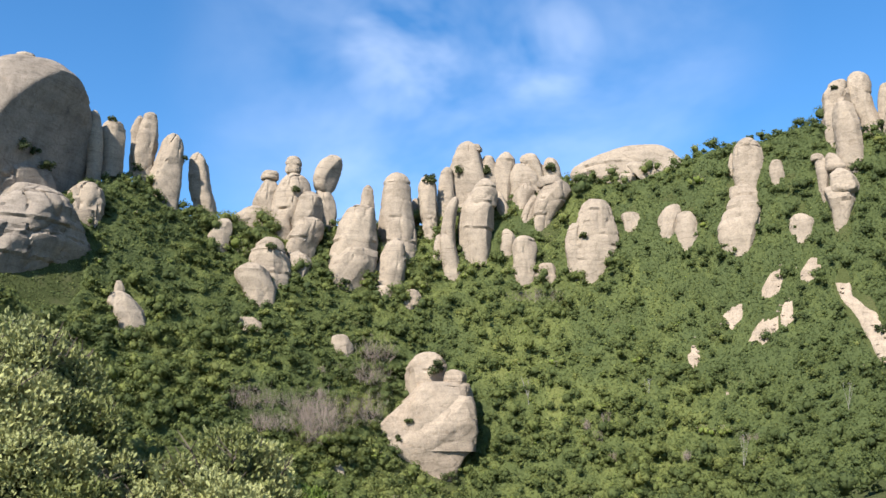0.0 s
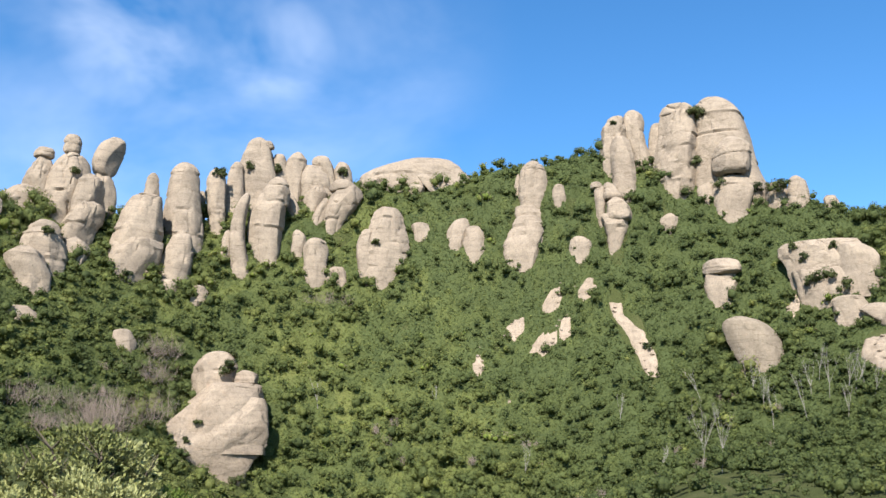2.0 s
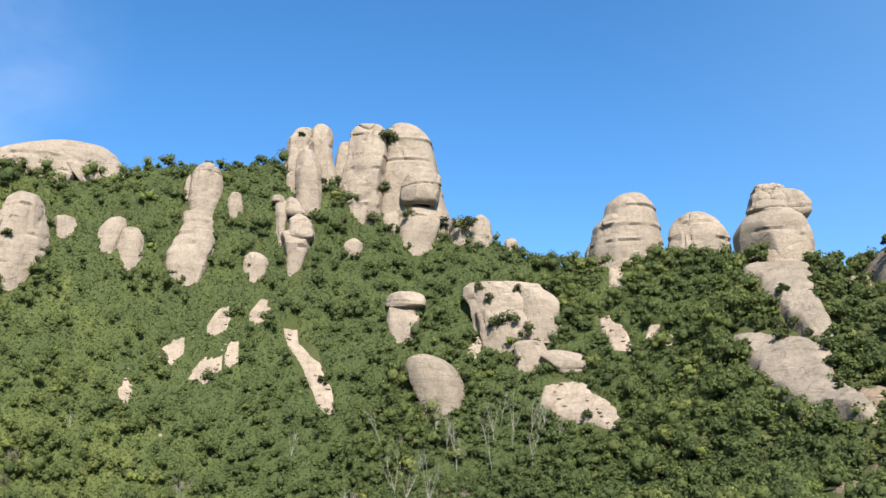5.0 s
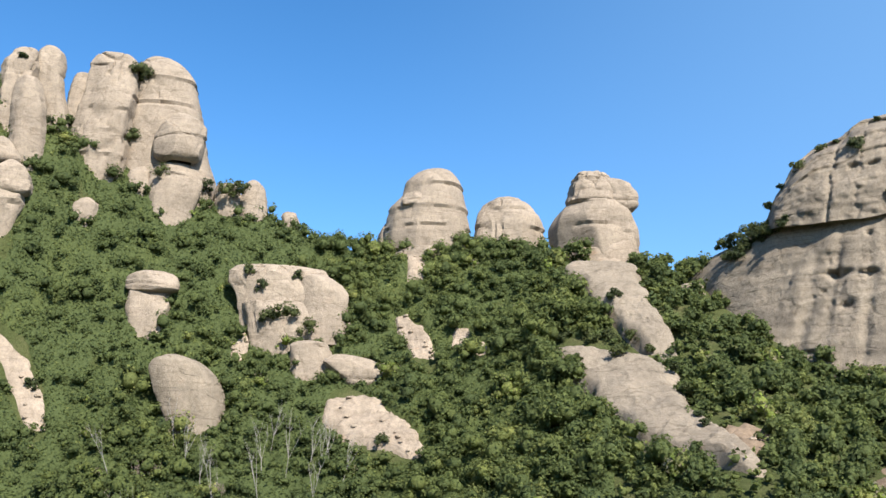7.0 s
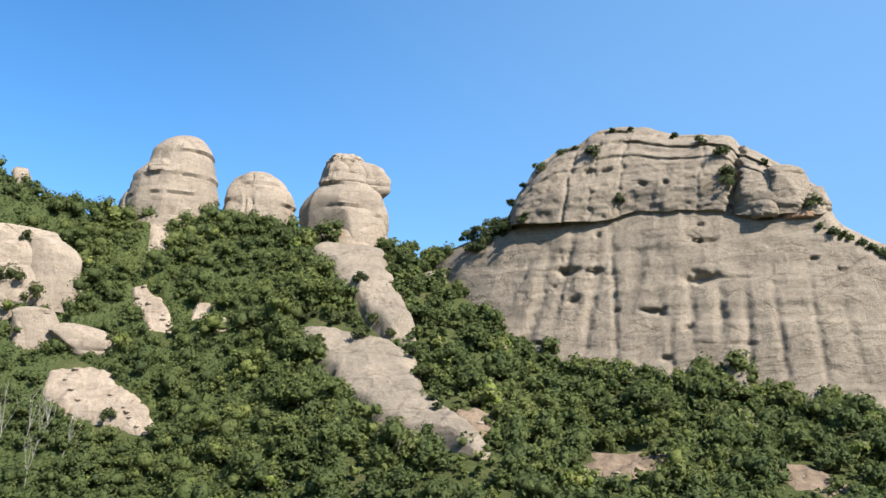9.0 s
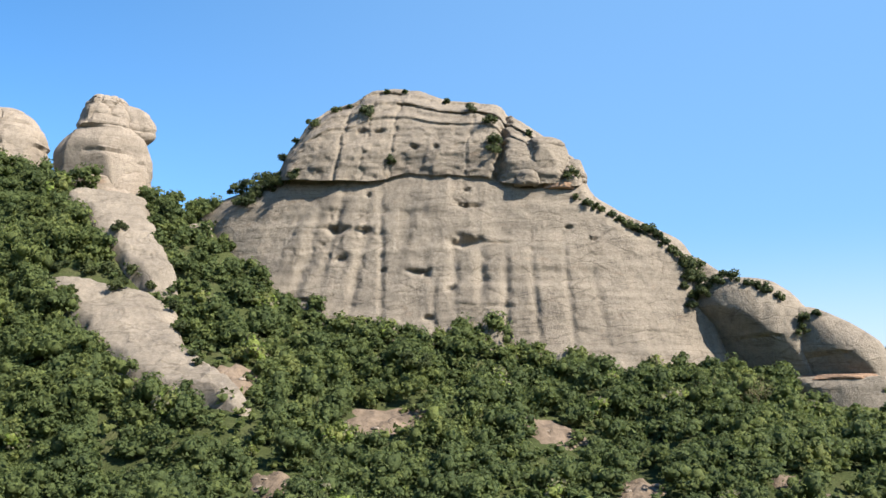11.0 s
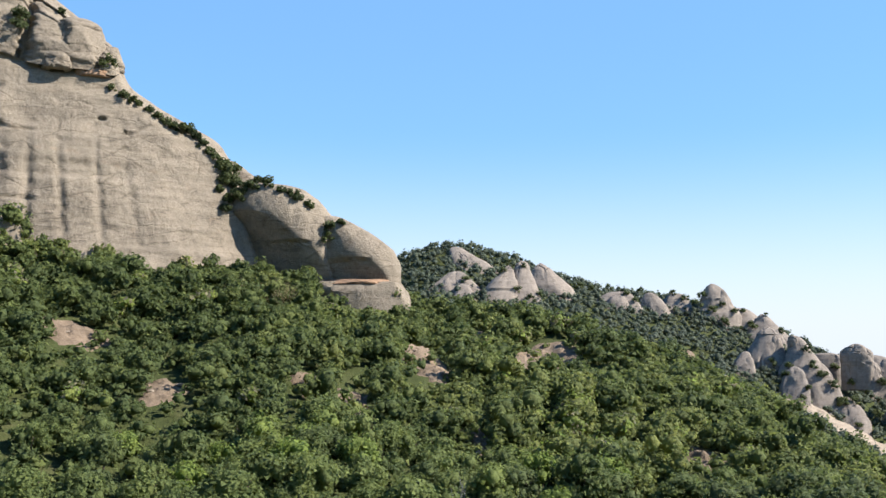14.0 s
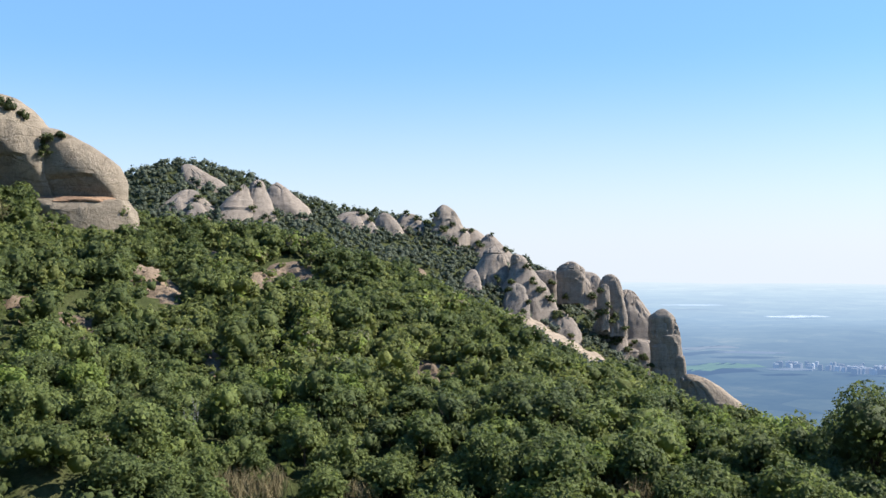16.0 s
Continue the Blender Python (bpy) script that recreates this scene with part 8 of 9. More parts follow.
    return body, (tri.reshape(-1, 3), np.clip(tint[pick] + rng.normal(size=n) * 0.22, 0, 0.96))


DRY_SPOTS = ((65.0, -31.8), (64.8, -34.4), (61.3, -39.2), (47.0, -54.3))  # thickets of dry shrubs


def woods():
    rng = np.random.RandomState(4)
    pts = np.concatenate([scatter(-36, 66, 64, 108, 3.2, rng, 0.8), scatter(-36, 66, 108, 192, 2.6, rng, 0.5)])
    big = scatter(66, 156, 40, 200, 2.75, rng)
    x, y = np.concatenate([pts[:, 0], big[:, 0]]), np.concatenate([pts[:, 1], big[:, 1]])
    large = np.concatenate([np.zeros(len(pts)), np.ones(len(big))])
    a, r = np.degrees(np.arctan2(x, y)), np.hypot(x, y)
    foot, ridge = np.interp(a, AZ, FOOT_R), np.interp(a, AZ, RIDGE_R)
    keep = (r > foot - np.where(a < 62, 75, 36)) & (r < ridge + 3) & ((large > 0) | (r > foot - 6) | (rng.rand(len(r)) < 0.4)) & ~blocked(x, y, -0.5)
    for sx, sy in DRY_SPOTS:
        keep &= (np.abs(a - math.degrees(math.atan2(sx, sy))) > 1.7) | (r < math.hypot(sx, sy) - 16) | (r > math.hypot(sx, sy) + 1)
    x, y, r, a, large, foot = x[keep], y[keep], r[keep], a[keep], large[keep], foot[keep]
    z = ground_z(x, y) + bump_at(x, y)
    steep = np.clip((66 - a) / 6, 0, 1)
    patch = value_noise(np.stack([x, y, z], -1) * 0.06, 8)
    fine = value_noise(np.stack([x, y, z], -1) * 0.17, 12)
    n = len(x)
    up = z + 0.0
    # tint carries plant colour and also how sunlit each heading looks
    sun_tint = np.clip(1 - np.abs(a - 12) / 34, 0, 1) * np.clip((52 - up) / 40, 0, 1)
    tint = np.clip(0.26 + 0.28 * patch + 0.16 * fine + rng.normal(size=n) * 0.16 + 0.15 * sun_tint + 0.2 * np.clip((a - 100) / 16, 0, 1) - 0.04 * large * np.clip((118 - a) / 25, 0, 1) - 0.27 * np.clip((a - 18) / 16, 0, 1) + 0.16 * np.clip((a - 44) / 8, 0, 1), 0, 0.88)
    lucky = rng.rand(n)
    tint = np.where(lucky > 0.965, rng.uniform(0.84, 0.95, n), tint)
    radius = np.where(large > 0, 0.8 + 1.75 * rng.beta(1.3, 1.9, n), 0.85 + 2.3 * rng.beta(1.1, 2.1, n)) * (1 + np.where(large > 0, 0.25, 0.42) * patch)
    height = radius * rng.uniform(1.4, 2.1, n) * np.where(large > 0, 1.0, 0.95)
    z = z - 0.02 * height * steep
    # the trees nearest to the eye are things of their own
    near = (a > 62) & (r > foot - 12) & (radius > 1.25)
    order = np.argsort(np.where(near, r, 1e9))[:290]
    models = [tree_model("oak_tree", 1350, 300 + i) for i in range(4)] + [tree_model("oak_tree", 680, 310 + i) for i in range(4)]
    for i, k in enumerate(order):
        m = models[i % 4] if i < 110 else models[4 + i % 4]
        f = radius[k] / 2.1
        place = pose(x[k], y[k], z[k], 0, 0, rng.uniform(0, 360)) @ Matrix.Diagonal((f, f, height[k] / 4.0, 1))
        first = i in (0, 1, 2, 3, 110, 111, 112, 113)
        tree = m if first else copy_thing(m, place)
        tree.matrix_basis = place
        tagged(tree, "rounded dark evergreen oak in the dense slope wood", "tree", "oaks on the near slope")
    tall = tree_model("oak_tree", 6500, 331, 0.08)
    for k, (bx, by, bh) in enumerate(BIG_OAKS):
        f = bh * 0.5 / 2.1
        place = pose(bx, by, float(ground_z(bx, by)) - 0.3, 0, 0, 40) @ Matrix.Diagonal((f, f, bh / 4.0, 1))
        tree = copy_thing(tall, place) if k else tall
        tree.matrix_basis = place
        tagged(tree, "tall dark evergreen oak above the wood's edge", "tree", "oaks on the near slope")
    rest = np.ones(n, bool)
    rest[order] = False
    x, y, z, r, a, tint, radius, height = (v[rest] for v in (x, y, z, r, a, tint, radius, height))
    slope = a > 62
    leaves = np.clip(np.where(slope, 150, 95) * (radius / 1.6) ** 1.5, 16, 560).astype(int)
    leaf_size = np.where(slope, np.clip(r / 105, 0.7, 1.4) * 0.23, 0.21)
    clumps = np.where(radius < 1.0, 2, np.where(radius < 1.6, 3, 4)) + np.where(slope, 4, 0)
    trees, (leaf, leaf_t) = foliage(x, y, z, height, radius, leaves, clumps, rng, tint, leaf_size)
    # low scrub and grass tufts in the gaps
    pts = scatter(60, 154, 60, 200, 2.3, rng)
    x, y = pts[:, 0], pts[:, 1]
    a, r = np.degrees(np.arctan2(x, y)), np.hypot(x, y)
    keep = (r > np.interp(a, AZ, FOOT_R) - 8) & (r < np.interp(a, AZ, RIDGE_R) + 3) & ~blocked(x, y, -1.2, True)
    keep &= (a < 62) | (rng.rand(len(a)) < 0.5)
    x, y = x[keep], y[keep]
    z = ground_z(x, y) + bump_at(x, y) - 0.1
    n = len(x)
    radius = rng.uniform(0.7, 1.4, n)
    patch = value_noise(np.stack([x, y, 0 * x], -1) * 0.06, 18)
    low_t = np.clip(rng.uniform(0.4, 0.8, n) + 0.2 * patch - 0.25 * (np.degrees(np.arctan2(x, y)) > 58), 0, 0.9)
    tufts, (low, lt) = foliage(x, y, z, radius * 1.3, radius, 12, 1, rng, low_t, 0.34)
    mat, (sward, st) = canopy(rng)
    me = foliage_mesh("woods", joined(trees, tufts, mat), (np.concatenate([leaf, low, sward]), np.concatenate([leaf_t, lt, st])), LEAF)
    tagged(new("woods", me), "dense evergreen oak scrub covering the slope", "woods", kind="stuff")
    # far ridge
    pts = scatter(101, 146, 405, 545, 3.7, rng)
    x, y = pts[:, 0], pts[:, 1]
    keep = ~blocked(x, y, 0.6)
    x, y = x[keep], y[keep]
    z = ground_z(x, y) + bump_at(x, y)
    n = len(x)
    tint = rng.beta(2, 4, n) * 0.6
    radius = rng.uniform(1.3, 2.8, n)
    height = radius * rng.uniform(1.3, 1.9, n)
    body, leaf = foliage(x, y, z, height, radius, 9, 2, rng, tint, 0.65)
    me = foliage_mesh("far_woods", body, leaf, HAZE_LEAF)
    tagged(new("far_woods", me), "dark scrub on the far rocky ridge", "woods", kind="stuff")


# greyer, bluer leaves: distance haze is put into their colour
HAZE_LEAF = leaf_material("haze_grey_scrub_leaves", [(0.0, (0.115, 0.135, 0.105)), (0.6, (0.15, 0.175, 0.125)), (1.0, (0.19, 0.215, 0.14))], grain=1.2)
woods()


# ---- foreground grove ----
def leafy_tree(name, height, radius, leaves, leaf, seed, mat):
    """A broad-leaved evergreen with separate folded leaves, trunk and limbs."""
    rng = np.random.RandomState(seed)
    tree = new(name)
    clumps = 20
    cd = rng.normal(size=(clumps, 3))
    cd /= np.linalg.norm(cd, axis=1, keepdims=True)
    cd[:, 2] = np.abs(cd[:, 2]) * 1.1 - 0.45
    cpos = cd * radius * rng.uniform(0.4, 0.8, (clumps, 1))
    pick = rng.randint(0, clumps, leaves)
    way = rng.normal(size=(leaves, 3))
    way[:, 2] += 0.4
    way /= np.linalg.norm(way, axis=1, keepdims=True)
    pos = cpos[pick] + way * radius * 0.4 * rng.uniform(0.35, 1.05, (leaves, 1)) ** 0.6
    pos[:, 2] = pos[:, 2] * height / radius * 0.72 + height * 0.42
    axis = way * 0.6 + rng.normal(size=(leaves, 3)) * 0.5 + np.array([0, 0, 0.45])
    axis /= np.linalg.norm(axis, axis=1, keepdims=True)
    side = np.cross(axis, rng.normal(size=(leaves, 3)))
    side /= np.linalg.norm(side, axis=1, keepdims=True)
    ln = leaf * rng.uniform(0.7, 1.3, (leaves, 1))
    a, b = pos, pos + axis * ln
    m1, m2 = pos + axis * ln * 0.5 + side * ln * 0.24, pos + axis * ln * 0.5 - side * ln * 0.24
    tri = np.concatenate([np.stack([a, m1, b], 1), np.stack([a, b, m2], 1)], 0).reshape(-1, 3)
    put("crown", tri_mesh("crown", tri, mat), tree)
    put("trunk", limbs_mesh("trunk", branchy(rng, height * 0.75, height * 0.03, 7, radius * 0.6), BARK), tree)
    return tree


GROVE_LEAF = leaf_material("broad_evergreen_leaves", [(0.0, (0.17, 0.186, 0.068)), (1.0, (0.33, 0.335, 0.155))], 0.25, 0.68, True, 1.0)
# dark leaf copy: the crowns' inner shade is put into its colour
INNER_SHADE_LEAF = leaf_material("shaded_inner_leaves", [(0.0, (0.03, 0.04, 0.016)), (1.0, (0.045, 0.056, 0.022))], 0.1, 0.2, True, 1.5)
FRESH_LEAF = leaf_material("fresh_green_leaves", [(0.0, (0.1, 0.15, 0.03)), (1.0, (0.16, 0.22, 0.045))], 0.35, 0.4, True, 1.5)
for i, (x, y, hgt, rad, mat) in enumerate((
    (-42.8, 37.0, 14.7, 6.3, GROVE_LEAF),
    (-40.2, 42.7, 12.1, 5.5, GROVE_LEAF),
    (-42.0, 33.8, 10.4, 7.3, GROVE_LEAF),
    (-36.4, 38.5, 8.9, 4.9, GROVE_LEAF),
    (-38.3, 31.6, 6.9, 6.4, GROVE_LEAF),
    (-46.6, 33.6, 11.9, 6.2, GROVE_LEAF),
    (-32.1, 38.3, 6.3, 4.2, GROVE_LEAF),
    (-23.6, 42.6, 11.0, 6.5, GROVE_LEAF),
    (-19.1, 45.6, 10.8, 4.1, GROVE_LEAF),
    (-27.1, 39.8, 7.6, 4.2, GROVE_LEAF),
    (-21.3, 37.1, 9.3, 6.4, GROVE_LEAF),
    (-33.2, 31.6, 5.7, 5.1, GROVE_LEAF),
    (-14.1, 46.5, 8.1, 2.9, FRESH_LEAF),
    (-28.5, 36.3, 5.7, 4.1, GROVE_LEAF),
)):
    t = leafy_tree("evergreen_tree", hgt, rad, int(5200 * (rad / 5) ** 1.4), 0.62, 400 + i, mat)
    # dark lumps inside the crown imitate its shaded interior
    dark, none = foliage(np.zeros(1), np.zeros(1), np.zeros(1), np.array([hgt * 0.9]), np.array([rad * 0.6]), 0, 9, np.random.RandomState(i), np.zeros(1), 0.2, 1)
    put("inner_foliage", foliage_mesh("inner_foliage", dark, none, INNER_SHADE_LEAF if mat is GROVE_LEAF else mat), t)
    t.location = (x, y, float(ground_z(x, y)) - 0.3)
    tagged(t, "leafy evergreen tree with shiny pale leaf tips" if mat is GROVE_LEAF else "small fresh green bush beside the grove", "tree", "foreground grove")


# ---- bare shrubs and dead wood ----
def bare_shrub(x, y, height, spread, seed, mat, label):
    """A leafless shrub: a fan of fine upright twigs."""
    rng = np.random.RandomState(seed)
    n = int(np.clip(170 * spread, 260, 800))
    stem = rng.normal(size=(7, 2)) * spread * 0.3
    pick = rng.randint(0, 7, n)
    root = np.stack([stem[pick, 0], stem[pick, 1], np.zeros(n)], -1)
    out = rng.normal(size=(n, 3))
    out[:, 2] = np.abs(out[:, 2]) + 0.25
    out /= np.linalg.norm(out, axis=1, keepdims=True)
    reach = rng.uniform(0.5, 1.0, (n, 1))
    tip = root + out * np.array([spread * 0.42, spread * 0.42, height * 0.6]) * reach + np.array([0, 0, height * 0.2])
    start = root + (tip - root) * rng.uniform(0.2, 0.8, (n, 1)) + rng.normal(size=(n, 3)) * 0.3
    side = rng.normal(size=(n, 3))
    side /= np.linalg.norm(side, axis=1, keepdims=True)
    wide = 0.03 * side
    ob = new("bare_shrub", tri_mesh("bare_shrub", np.stack([start - wide, start + wide, tip], 1).reshape(-1, 3), mat))
    ob.location = (x, y, float(ground_z(x, y) + bump_at(x, y)))
    tagged(ob, label, "shrub", "bare shrubs")


def dead_tree(x, y, height, seed):
    rng = np.random.RandomState(seed)
    ob = new("dead_tree", limbs_mesh("dead_tree", branchy(rng, height, 0.055, 5, height * 0.17), DEADWOOD, 4))
    ob.location = (x, y, float(ground_z(x, y) + bump_at(x, y)))
    ob.rotation_euler = (rng.uniform(-0.25, 0.25), rng.uniform(-0.25, 0.25), rng.uniform(0, 6))
    tagged(ob, "bleached leafless dead tree among the scrub", "dead tree", "dead trees")


DRY = plain_colour("dry_brown_twigs", (0.2, 0.16, 0.085))
for i, (x, y, hgt, spr) in enumerate((
    (-12.1, 156.4, 9.6, 11.4),
    (-16.6, 149.7, 9.4, 9.8),
    (-22.4, 137.5, 12.8, 12.8),
    (-26.7, 132.3, 10.0, 10.2),
    (-38.7, 129.4, 8.7, 10.2),
    (-24.9, 131.4, 9.9, 6.8),
    (-25.6, 134.3, 11.2, 10.2),
    (-32.9, 128.2, 7.3, 6.7),
    (65.0, -31.8, 4.1, 3.5),
    (64.8, -34.4, 3.6, 2.6),
    (61.3, -39.2, 3.6, 3.1),
    (47.0, -54.3, 3.1, 3.0),
    (134.9, -28.7, 5.6, 6.4),
    (21.2, 167.4, 5.7, 8.0),
)):
    far_side = math.degrees(math.atan2(x, y)) > 80
    bare_shrub(x, y, hgt, spr, 500 + i, DRY if far_side else TWIG, "dry brown leafless shrub" + " at the wood's edge" if far_side else "grey-brown leafless thicket in the scrub")
rng = np.random.RandomState(77)
for i in range(46):
    a, r = radians(rng.uniform(-12, 44)), rng.uniform(112, 156)
    x, y = math.sin(a) * r, math.cos(a) * r
    bare_shrub(x, y, rng.uniform(2.6, 4.0), rng.uniform(1.6, 3.0), 540 + i, TWIG, "grey-brown leafless shrub among green scrub")
for i, (x, y, hgt) in enumerate((
    (99.3, 113.6, 9.3),
    (97.7, 110.1, 7.4),
    (91.6, 117.9, 6.6),
    (105.5, 101.8, 7.4),
    (107.2, 98.8, 8.3),
    (109.6, 96.6, 7.4),
    (112.2, 94.5, 6.5),
    (108.8, 103.4, 6.7),
    (97.8, 105.9, 7.8),
    (96.9, 102.5, 9.0),
    (77.8, 127.8, 6.5),
    (75.5, 92.5, 8.7),
    (105.6, 92.3, 6.5),
    (77.4, 112.7, 6.6),
    (101.6, 97.9, 8.9),
    (59.5, 134.6, 8.6),
    (69.5, 78.2, 8.4),
    (69.7, 84.4, 9.6),
    (45.0, 150.8, 5.1),
    (109.4, 94.8, 6.5),
    (110.8, 91.2, 5.7),
    (72.4, -31.5, 3.5),
    (108.0, 39.3, 3.9),
    (19.1, 155.9, 6.3),
)):
    dead_tree(x, y, hgt, 600 + i)


# ---- bushes on the rocks ----
BUSH_LEAF = leaf_material("crevice_bush_leaves", [(0.0, (0.06, 0.078, 0.034)), (1.0, (0.11, 0.128, 0.05))], per_object=True)
def bush(x, y, z, radius, seed):
    rng = np.random.RandomState(seed)
    one = np.array([1.0])
    n = int(np.clip(200 * radius, 90, 350))
    body, leaf = foliage(0 * one, 0 * one, 0 * one, 1.6 * radius * one, radius * one, n, 6, rng, one, 0.2)
    ob = new("bush", foliage_mesh("bush", body, leaf, BUSH_LEAF))
    ob.location = (x, y, z - 0.5 * radius)
    tagged(ob, "small dark bush rooted in a rock crevice", "bush", "rock bushes")


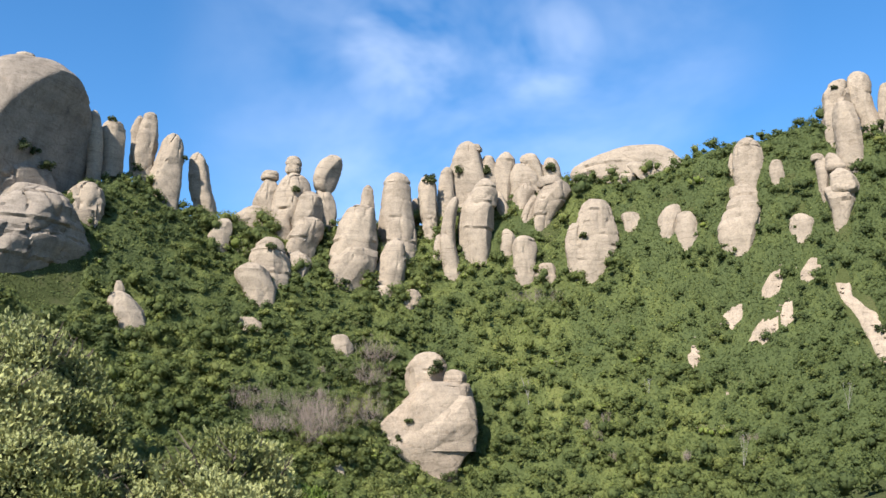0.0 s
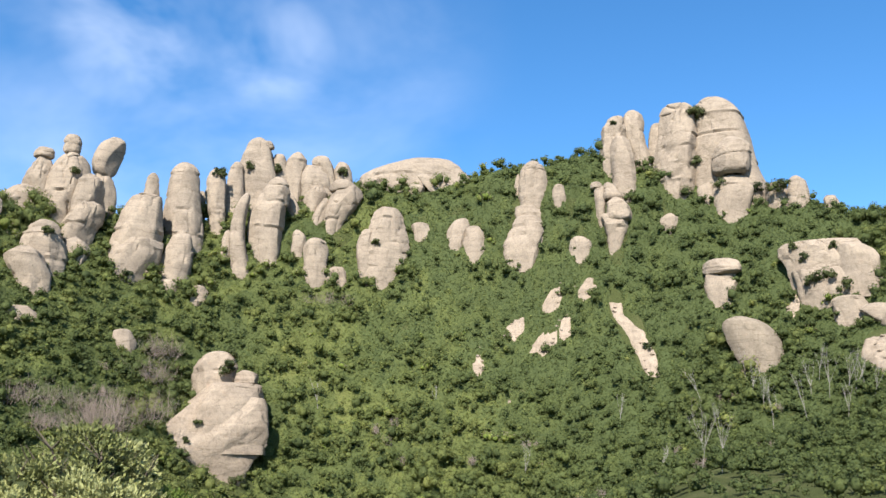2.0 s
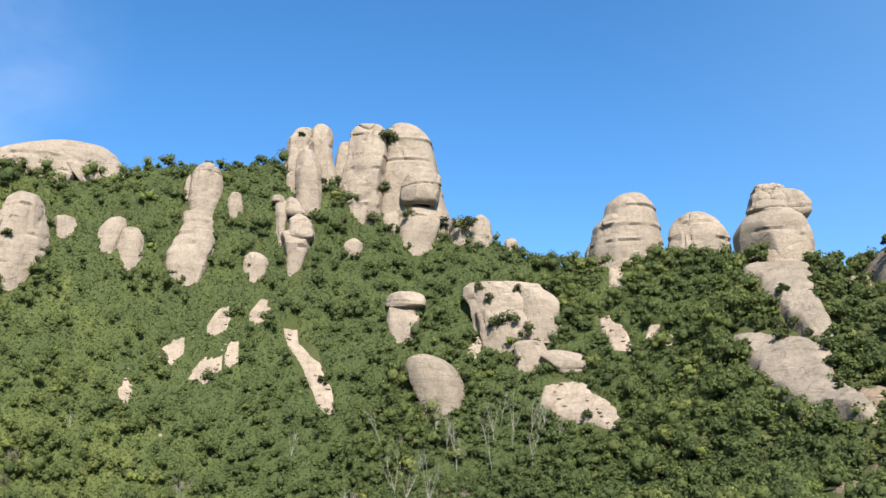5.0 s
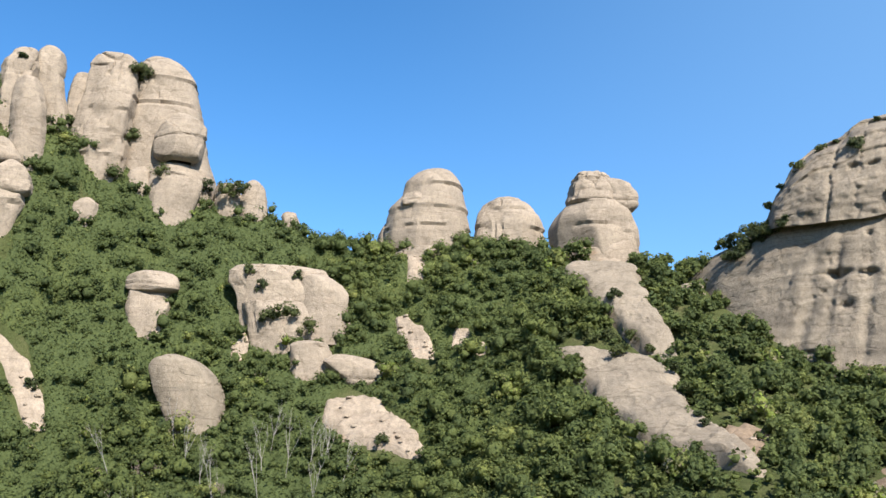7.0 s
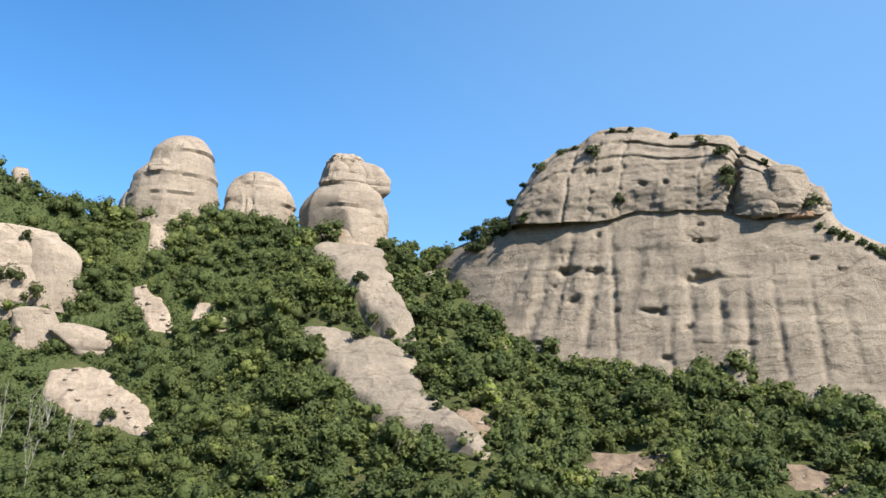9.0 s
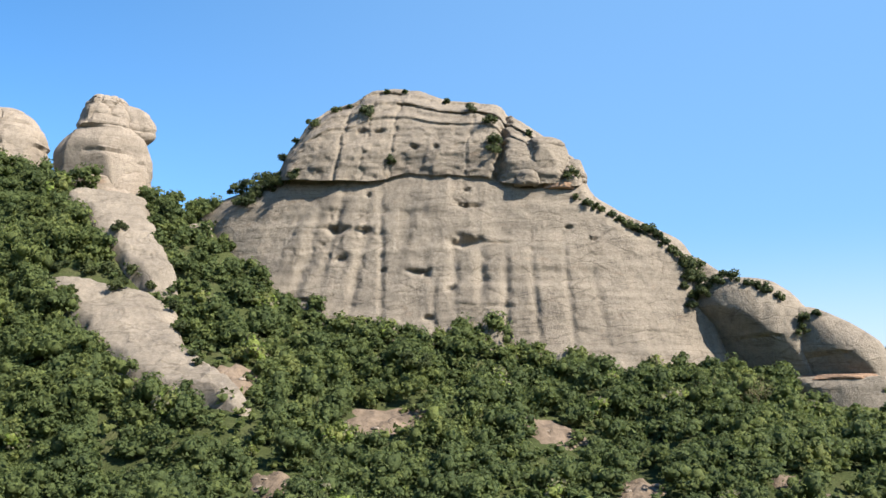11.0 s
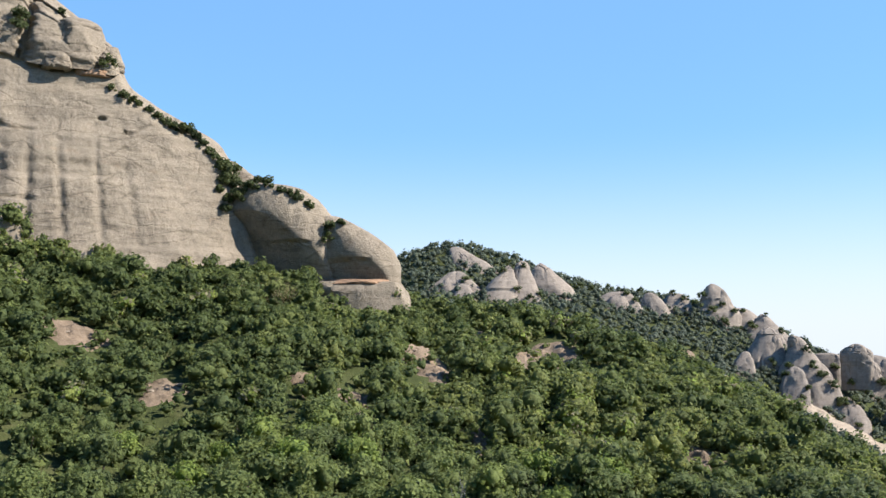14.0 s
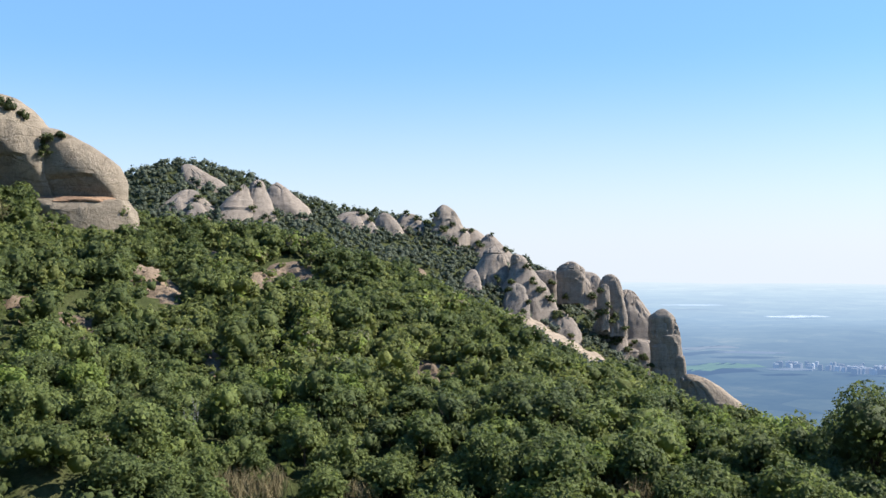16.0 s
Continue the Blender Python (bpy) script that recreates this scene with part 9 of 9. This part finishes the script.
for i, q in enumerate((
    (117.0, 88.6, 7.3, 1.18),
    (88.1, 133.1, 15.7, 1.20),
    (137.0, 21.5, 9.4, 1.40),
    (137.0, 19.0, 9.7, 1.30),
    (123.9, 14.7, 8.7, 1.17),
    (125.1, 12.5, 8.4, 1.18),
    (144.5, 24.1, 7.8, 1.57),
    (136.1, 53.7, 20.5, 0.79),
    (131.3, 48.4, 16.9, 0.75),
    (126.5, 45.2, 13.6, 0.63),
    (131.0, 63.2, 19.1, 0.88),
    (120.3, 41.5, 9.3, 0.68),
    (136.6, 71.7, 23.4, 1.46),
    (136.9, 67.9, 23.5, 1.45),
    (137.3, 64.2, 23.4, 1.43),
    (137.8, 60.7, 23.2, 1.43),
    (137.9, 57.0, 22.7, 1.31),
    (-18.0, 134.4, -11.3, 2.07),
    (-14.0, 136.3, -13.1, 2.34),
    (-9.4, 139.4, -14.0, 2.38),
    (-5.9, 145.4, -14.4, 2.05),
    (1.7, 144.7, -13.5, 2.04),
    (400.8, -318.7, 12.8, 2.05),
    (396.6, -323.7, 9.3, 2.06),
    (400.4, -331.8, 9.8, 1.74),
    (391.0, -330.0, 0.9, 2.74),
    (391.8, -338.5, 7.6, 1.38),
    (382.7, -340.4, -0.4, 2.06),
    (343.4, -309.1, -16.5, 2.47),
    (350.3, -306.4, -19.4, 2.81),
    (327.6, -305.4, -25.0, 1.80),
    (332.5, -319.0, -20.3, 2.16),
    (347.1, -338.8, -17.2, 2.28),
    (334.0, -335.5, -23.6, 2.53),
    (351.6, -361.4, -29.4, 3.04),
    (349.6, -369.7, -25.1, 3.06),
    (319.2, -343.3, -31.2, 2.51),
    (307.9, -323.8, -34.9, 2.40),
    (316.1, -345.9, -27.1, 1.88),
    (313.0, -354.4, -39.4, 2.54),
    (315.8, -363.8, -46.8, 2.59),
    (318.0, -352.1, -45.0, 2.87),
    (308.5, -363.5, -53.0, 2.25),
    (322.8, -349.4, -42.5, 2.55),
    (326.0, -322.0, -30.7, 2.16),
    (316.3, -321.5, -40.6, 1.81),
    (408.6, -313.4, 17.3, 3.45),
    (400.3, -303.3, 12.5, 3.36),
    (400.8, -313.0, 9.7, 3.06),
    (396.1, -315.0, 3.9, 3.38),
    (393.7, -320.6, -0.6, 3.06),
    (415.7, -307.4, 15.9, 2.77),
    (421.6, -304.3, 18.9, 2.43),
    (417.8, -273.0, 18.0, 2.00),
    (435.7, -293.8, 21.5, 1.76),
    (440.7, -259.9, 22.7, 2.74),
    (439.4, -265.9, 21.3, 2.75),
    (443.5, -279.0, 22.5, 2.45),
    (407.5, -201.5, 31.4, 2.44),
    (447.5, -212.1, 27.1, 3.32),
    (422.1, -205.8, 28.3, 2.52),
    (433.5, -199.7, 21.9, 2.88),
    (430.1, -189.6, 24.1, 2.84),
    (458.9, -196.2, 31.0, 3.02),
    (421.2, -217.2, 31.5, 1.59),
    (413.7, -209.6, 18.9, 2.49),
    (411.0, -220.2, 16.4, 2.81),
    (154.9, -9.1, 37.0, 0.85),
    (155.3, -13.3, 34.9, 0.75),
    (154.9, -16.0, 33.1, 0.85),
    (155.1, -18.6, 31.7, 0.96),
    (155.7, -22.0, 30.5, 1.07),
    (155.0, -24.1, 28.1, 0.96),
    (155.0, -25.0, 27.4, 0.86),
    (154.8, -25.7, 26.1, 0.96),
    (155.0, -26.6, 25.3, 1.06),
    (154.3, -26.1, 23.4, 1.06),
    (153.6, -25.6, 21.9, 0.95),
    (153.6, -26.8, 20.5, 0.95),
    (160.6, -33.0, 24.8, 1.00),
    (150.2, -35.9, 21.6, 0.84),
    (109.1, 139.1, 75.6, 2.06),
    (107.8, 140.4, 62.8, 2.27),
    (90.8, 149.3, 75.0, 0.89),
    (118.4, 131.4, 54.6, 1.73),
    (109.9, 133.2, 55.8, 1.70),
    (104.4, 139.4, 54.7, 1.71),
    (96.1, 147.9, 64.2, 1.14),
    (99.5, 146.9, 65.1, 1.26),
    (114.7, 115.6, 36.4, 1.22),
    (116.4, 113.8, 33.6, 1.33),
    (121.2, 110.3, 35.8, 1.12),
    (118.1, 109.9, 28.4, 2.42),
    (116.3, 112.1, 28.0, 1.76),
    (121.1, 107.6, 26.5, 1.97),
    (120.8, 127.8, 53.7, 2.46),
    (121.0, 125.1, 54.0, 1.71),
    (143.4, 62.1, 30.6, 1.38),
    (144.7, 97.7, 38.2, 1.43),
    (140.5, 102.4, 41.2, 1.19),
    (133.0, 57.2, 19.7, 1.57),
    (136.7, 63.0, 22.4, 1.22),
    (118.0, 39.9, 8.0, 0.67),
    (157.3, 26.0, 52.9, 1.57),
    (164.1, 30.0, 56.5, 0.71),
    (155.3, 21.4, 44.1, 0.98),
    (156.8, 4.8, 50.7, 1.33),
    (155.6, 4.2, 47.1, 1.42),
    (155.0, 4.1, 45.2, 1.30),
    (164.1, 12.7, 57.0, 0.82),
    (159.6, 8.3, 54.2, 1.13),
    (158.3, 35.4, 51.2, 1.37),
    (154.3, -8.5, 40.8, 1.28),
    (164.8, 20.3, 59.4, 0.59),
    (164.5, 23.5, 59.5, 0.59),
    (161.6, 32.2, 55.0, 0.93),
    (157.2, -1.6, 48.9, 0.66),
    (162.0, 44.0, 43.1, 1.39),
    (161.4, 45.7, 42.3, 1.85),
    (162.0, 48.0, 41.4, 1.63),
    (162.9, 50.0, 41.3, 1.41),
    (158.8, 40.5, 45.7, 1.02),
    (160.6, 38.8, 49.1, 0.92),
    (159.4, 48.0, 38.0, 1.51),
    (158.0, 46.0, 37.5, 1.65),
    (159.3, 45.9, 39.5, 1.42),
    (158.5, 44.7, 39.2, 1.18),
    (158.8, 44.4, 39.8, 1.59),
    (158.5, 42.6, 40.4, 1.48),
    (158.8, 41.9, 41.3, 1.41),
    (158.6, 41.6, 41.4, 1.70),
    (158.2, 40.8, 41.7, 1.72),
    (157.8, 38.8, 41.5, 1.21),
    (154.7, 37.4, 41.6, 1.25),
    (154.6, -10.9, 35.7, 1.06),
    (155.1, -12.3, 35.3, 0.85),
    (155.2, -14.7, 34.1, 0.85),
    (154.9, -17.5, 32.2, 1.07),
    (155.2, -19.8, 31.1, 1.49),
    (155.9, -21.1, 31.3, 1.29),
    (155.3, -23.1, 29.3, 1.07),
    (155.0, -26.3, 25.8, 1.49),
    (155.1, -27.7, 23.7, 1.49),
    (154.8, -27.1, 24.4, 2.34),
    (154.7, -28.0, 22.3, 1.70),
    (152.6, -28.5, 20.8, 1.47),
    (152.8, -26.3, 18.8, 1.05),
    (152.0, -29.9, 22.1, 1.47),
    (151.2, -32.9, 23.0, 1.25),
    (150.3, -34.5, 22.0, 0.84),
    (149.9, -37.1, 20.9, 1.25),
    (149.8, -39.0, 19.7, 0.94),
    (148.9, -44.1, 17.0, 0.83),
    (149.0, -42.3, 16.1, 1.36),
    (149.2, -41.8, 14.7, 1.04),
    (-2.1, 148.5, 9.2, 1.41),
    (-0.5, 150.2, 13.2, 1.13),
    (107.6, 139.3, 75.4, 2.33),
    (97.4, 120.7, 9.9, 1.47),
    (4.2, 181.9, 65.4, 1.71),
    (11.5, 183.8, 67.0, 1.04),
    (-2.7, 177.9, 61.9, 1.51),
    (-47.5, 167.8, 44.3, 1.93),
    (-45.1, 168.6, 43.9, 1.62),
    (-36.3, 168.5, 56.1, 1.30),
    (28.1, 181.8, 66.2, 1.72),
    (34.1, 167.7, 44.3, 1.10),
    (-77.0, 151.8, 68.1, 0.97),
    (-61.6, 158.4, 60.6, 1.12),
    (-71.7, 156.3, 57.6, 1.44),
    (-88.2, 132.1, 54.1, 2.09),
    (-87.0, 134.6, 53.8, 1.51),
    (-84.8, 136.8, 51.3, 1.80),
    (-39.7, 157.0, 38.9, 1.22),
    (11.6, 183.7, 65.4, 1.37),
    (-23.3, 163.8, 31.6, 1.38),
    (-4.2, 178.1, 62.1, 1.18),
    (-9.3, 143.2, -5.1, 0.79),
    (-7.2, 143.4, -1.9, 0.94),
    (-1.0, 148.8, 10.2, 1.59),
    (333.5, -317.3, -19.5, 2.09),
    (329.5, -321.4, -24.2, 3.14),
    (356.2, -356.6, -29.3, 2.14),
    (351.8, -360.1, -30.3, 2.98),
    (349.1, -367.6, -33.2, 2.03),
    (320.5, -343.2, -33.4, 2.10),
    (317.5, -349.6, -36.2, 3.14),
    (316.4, -354.1, -44.3, 2.11),
    (313.4, -356.7, -49.4, 2.77),
    (310.2, -359.0, -54.6, 2.56),
    (309.2, -362.9, -52.7, 2.46),
    (348.9, -371.5, -26.5, 2.63),
    (318.8, -343.3, -20.0, 2.01),
    (336.6, -316.6, -15.7, 2.90),
    (326.9, -301.3, -29.1, 2.00),
    (394.3, -331.0, 2.8, 2.26),
    (395.5, -325.5, 0.4, 1.93),
    (395.4, -315.9, 3.3, 2.27),
    (398.7, -311.1, 3.8, 2.50),
    (401.4, -305.7, 0.8, 3.33),
    (411.9, -306.2, 3.8, 2.56),
    (414.3, -282.6, 9.4, 2.08),
    (413.2, -275.5, 14.5, 2.22),
    (442.1, -258.3, 21.3, 3.39),
    (422.2, -234.4, 16.6, 1.99),
    (409.6, -214.7, 14.7, 2.79),
    (429.7, -197.8, 21.3, 2.47),
    (451.6, -202.3, 27.8, 2.95),
    (409.1, -196.9, 10.6, 2.44),
    (288.7, -344.2, -54.0, 2.68),
    (323.3, -326.3, -30.9, 2.53),
    (330.7, -345.1, -38.5, 2.87),
    (321.7, -350.3, -42.6, 3.18),
    (352.0, -307.2, -14.7, 2.69),
    (336.7, -300.7, -19.3, 2.02),
    (344.7, -304.5, -25.1, 2.03),
    (325.1, -320.7, -32.3, 3.25),
    (342.0, -317.9, -9.1, 2.40),
    (317.0, -345.2, -30.1, 2.01),
    (316.2, -351.1, -33.4, 3.07),
)):
    bush(*q, 700 + i)
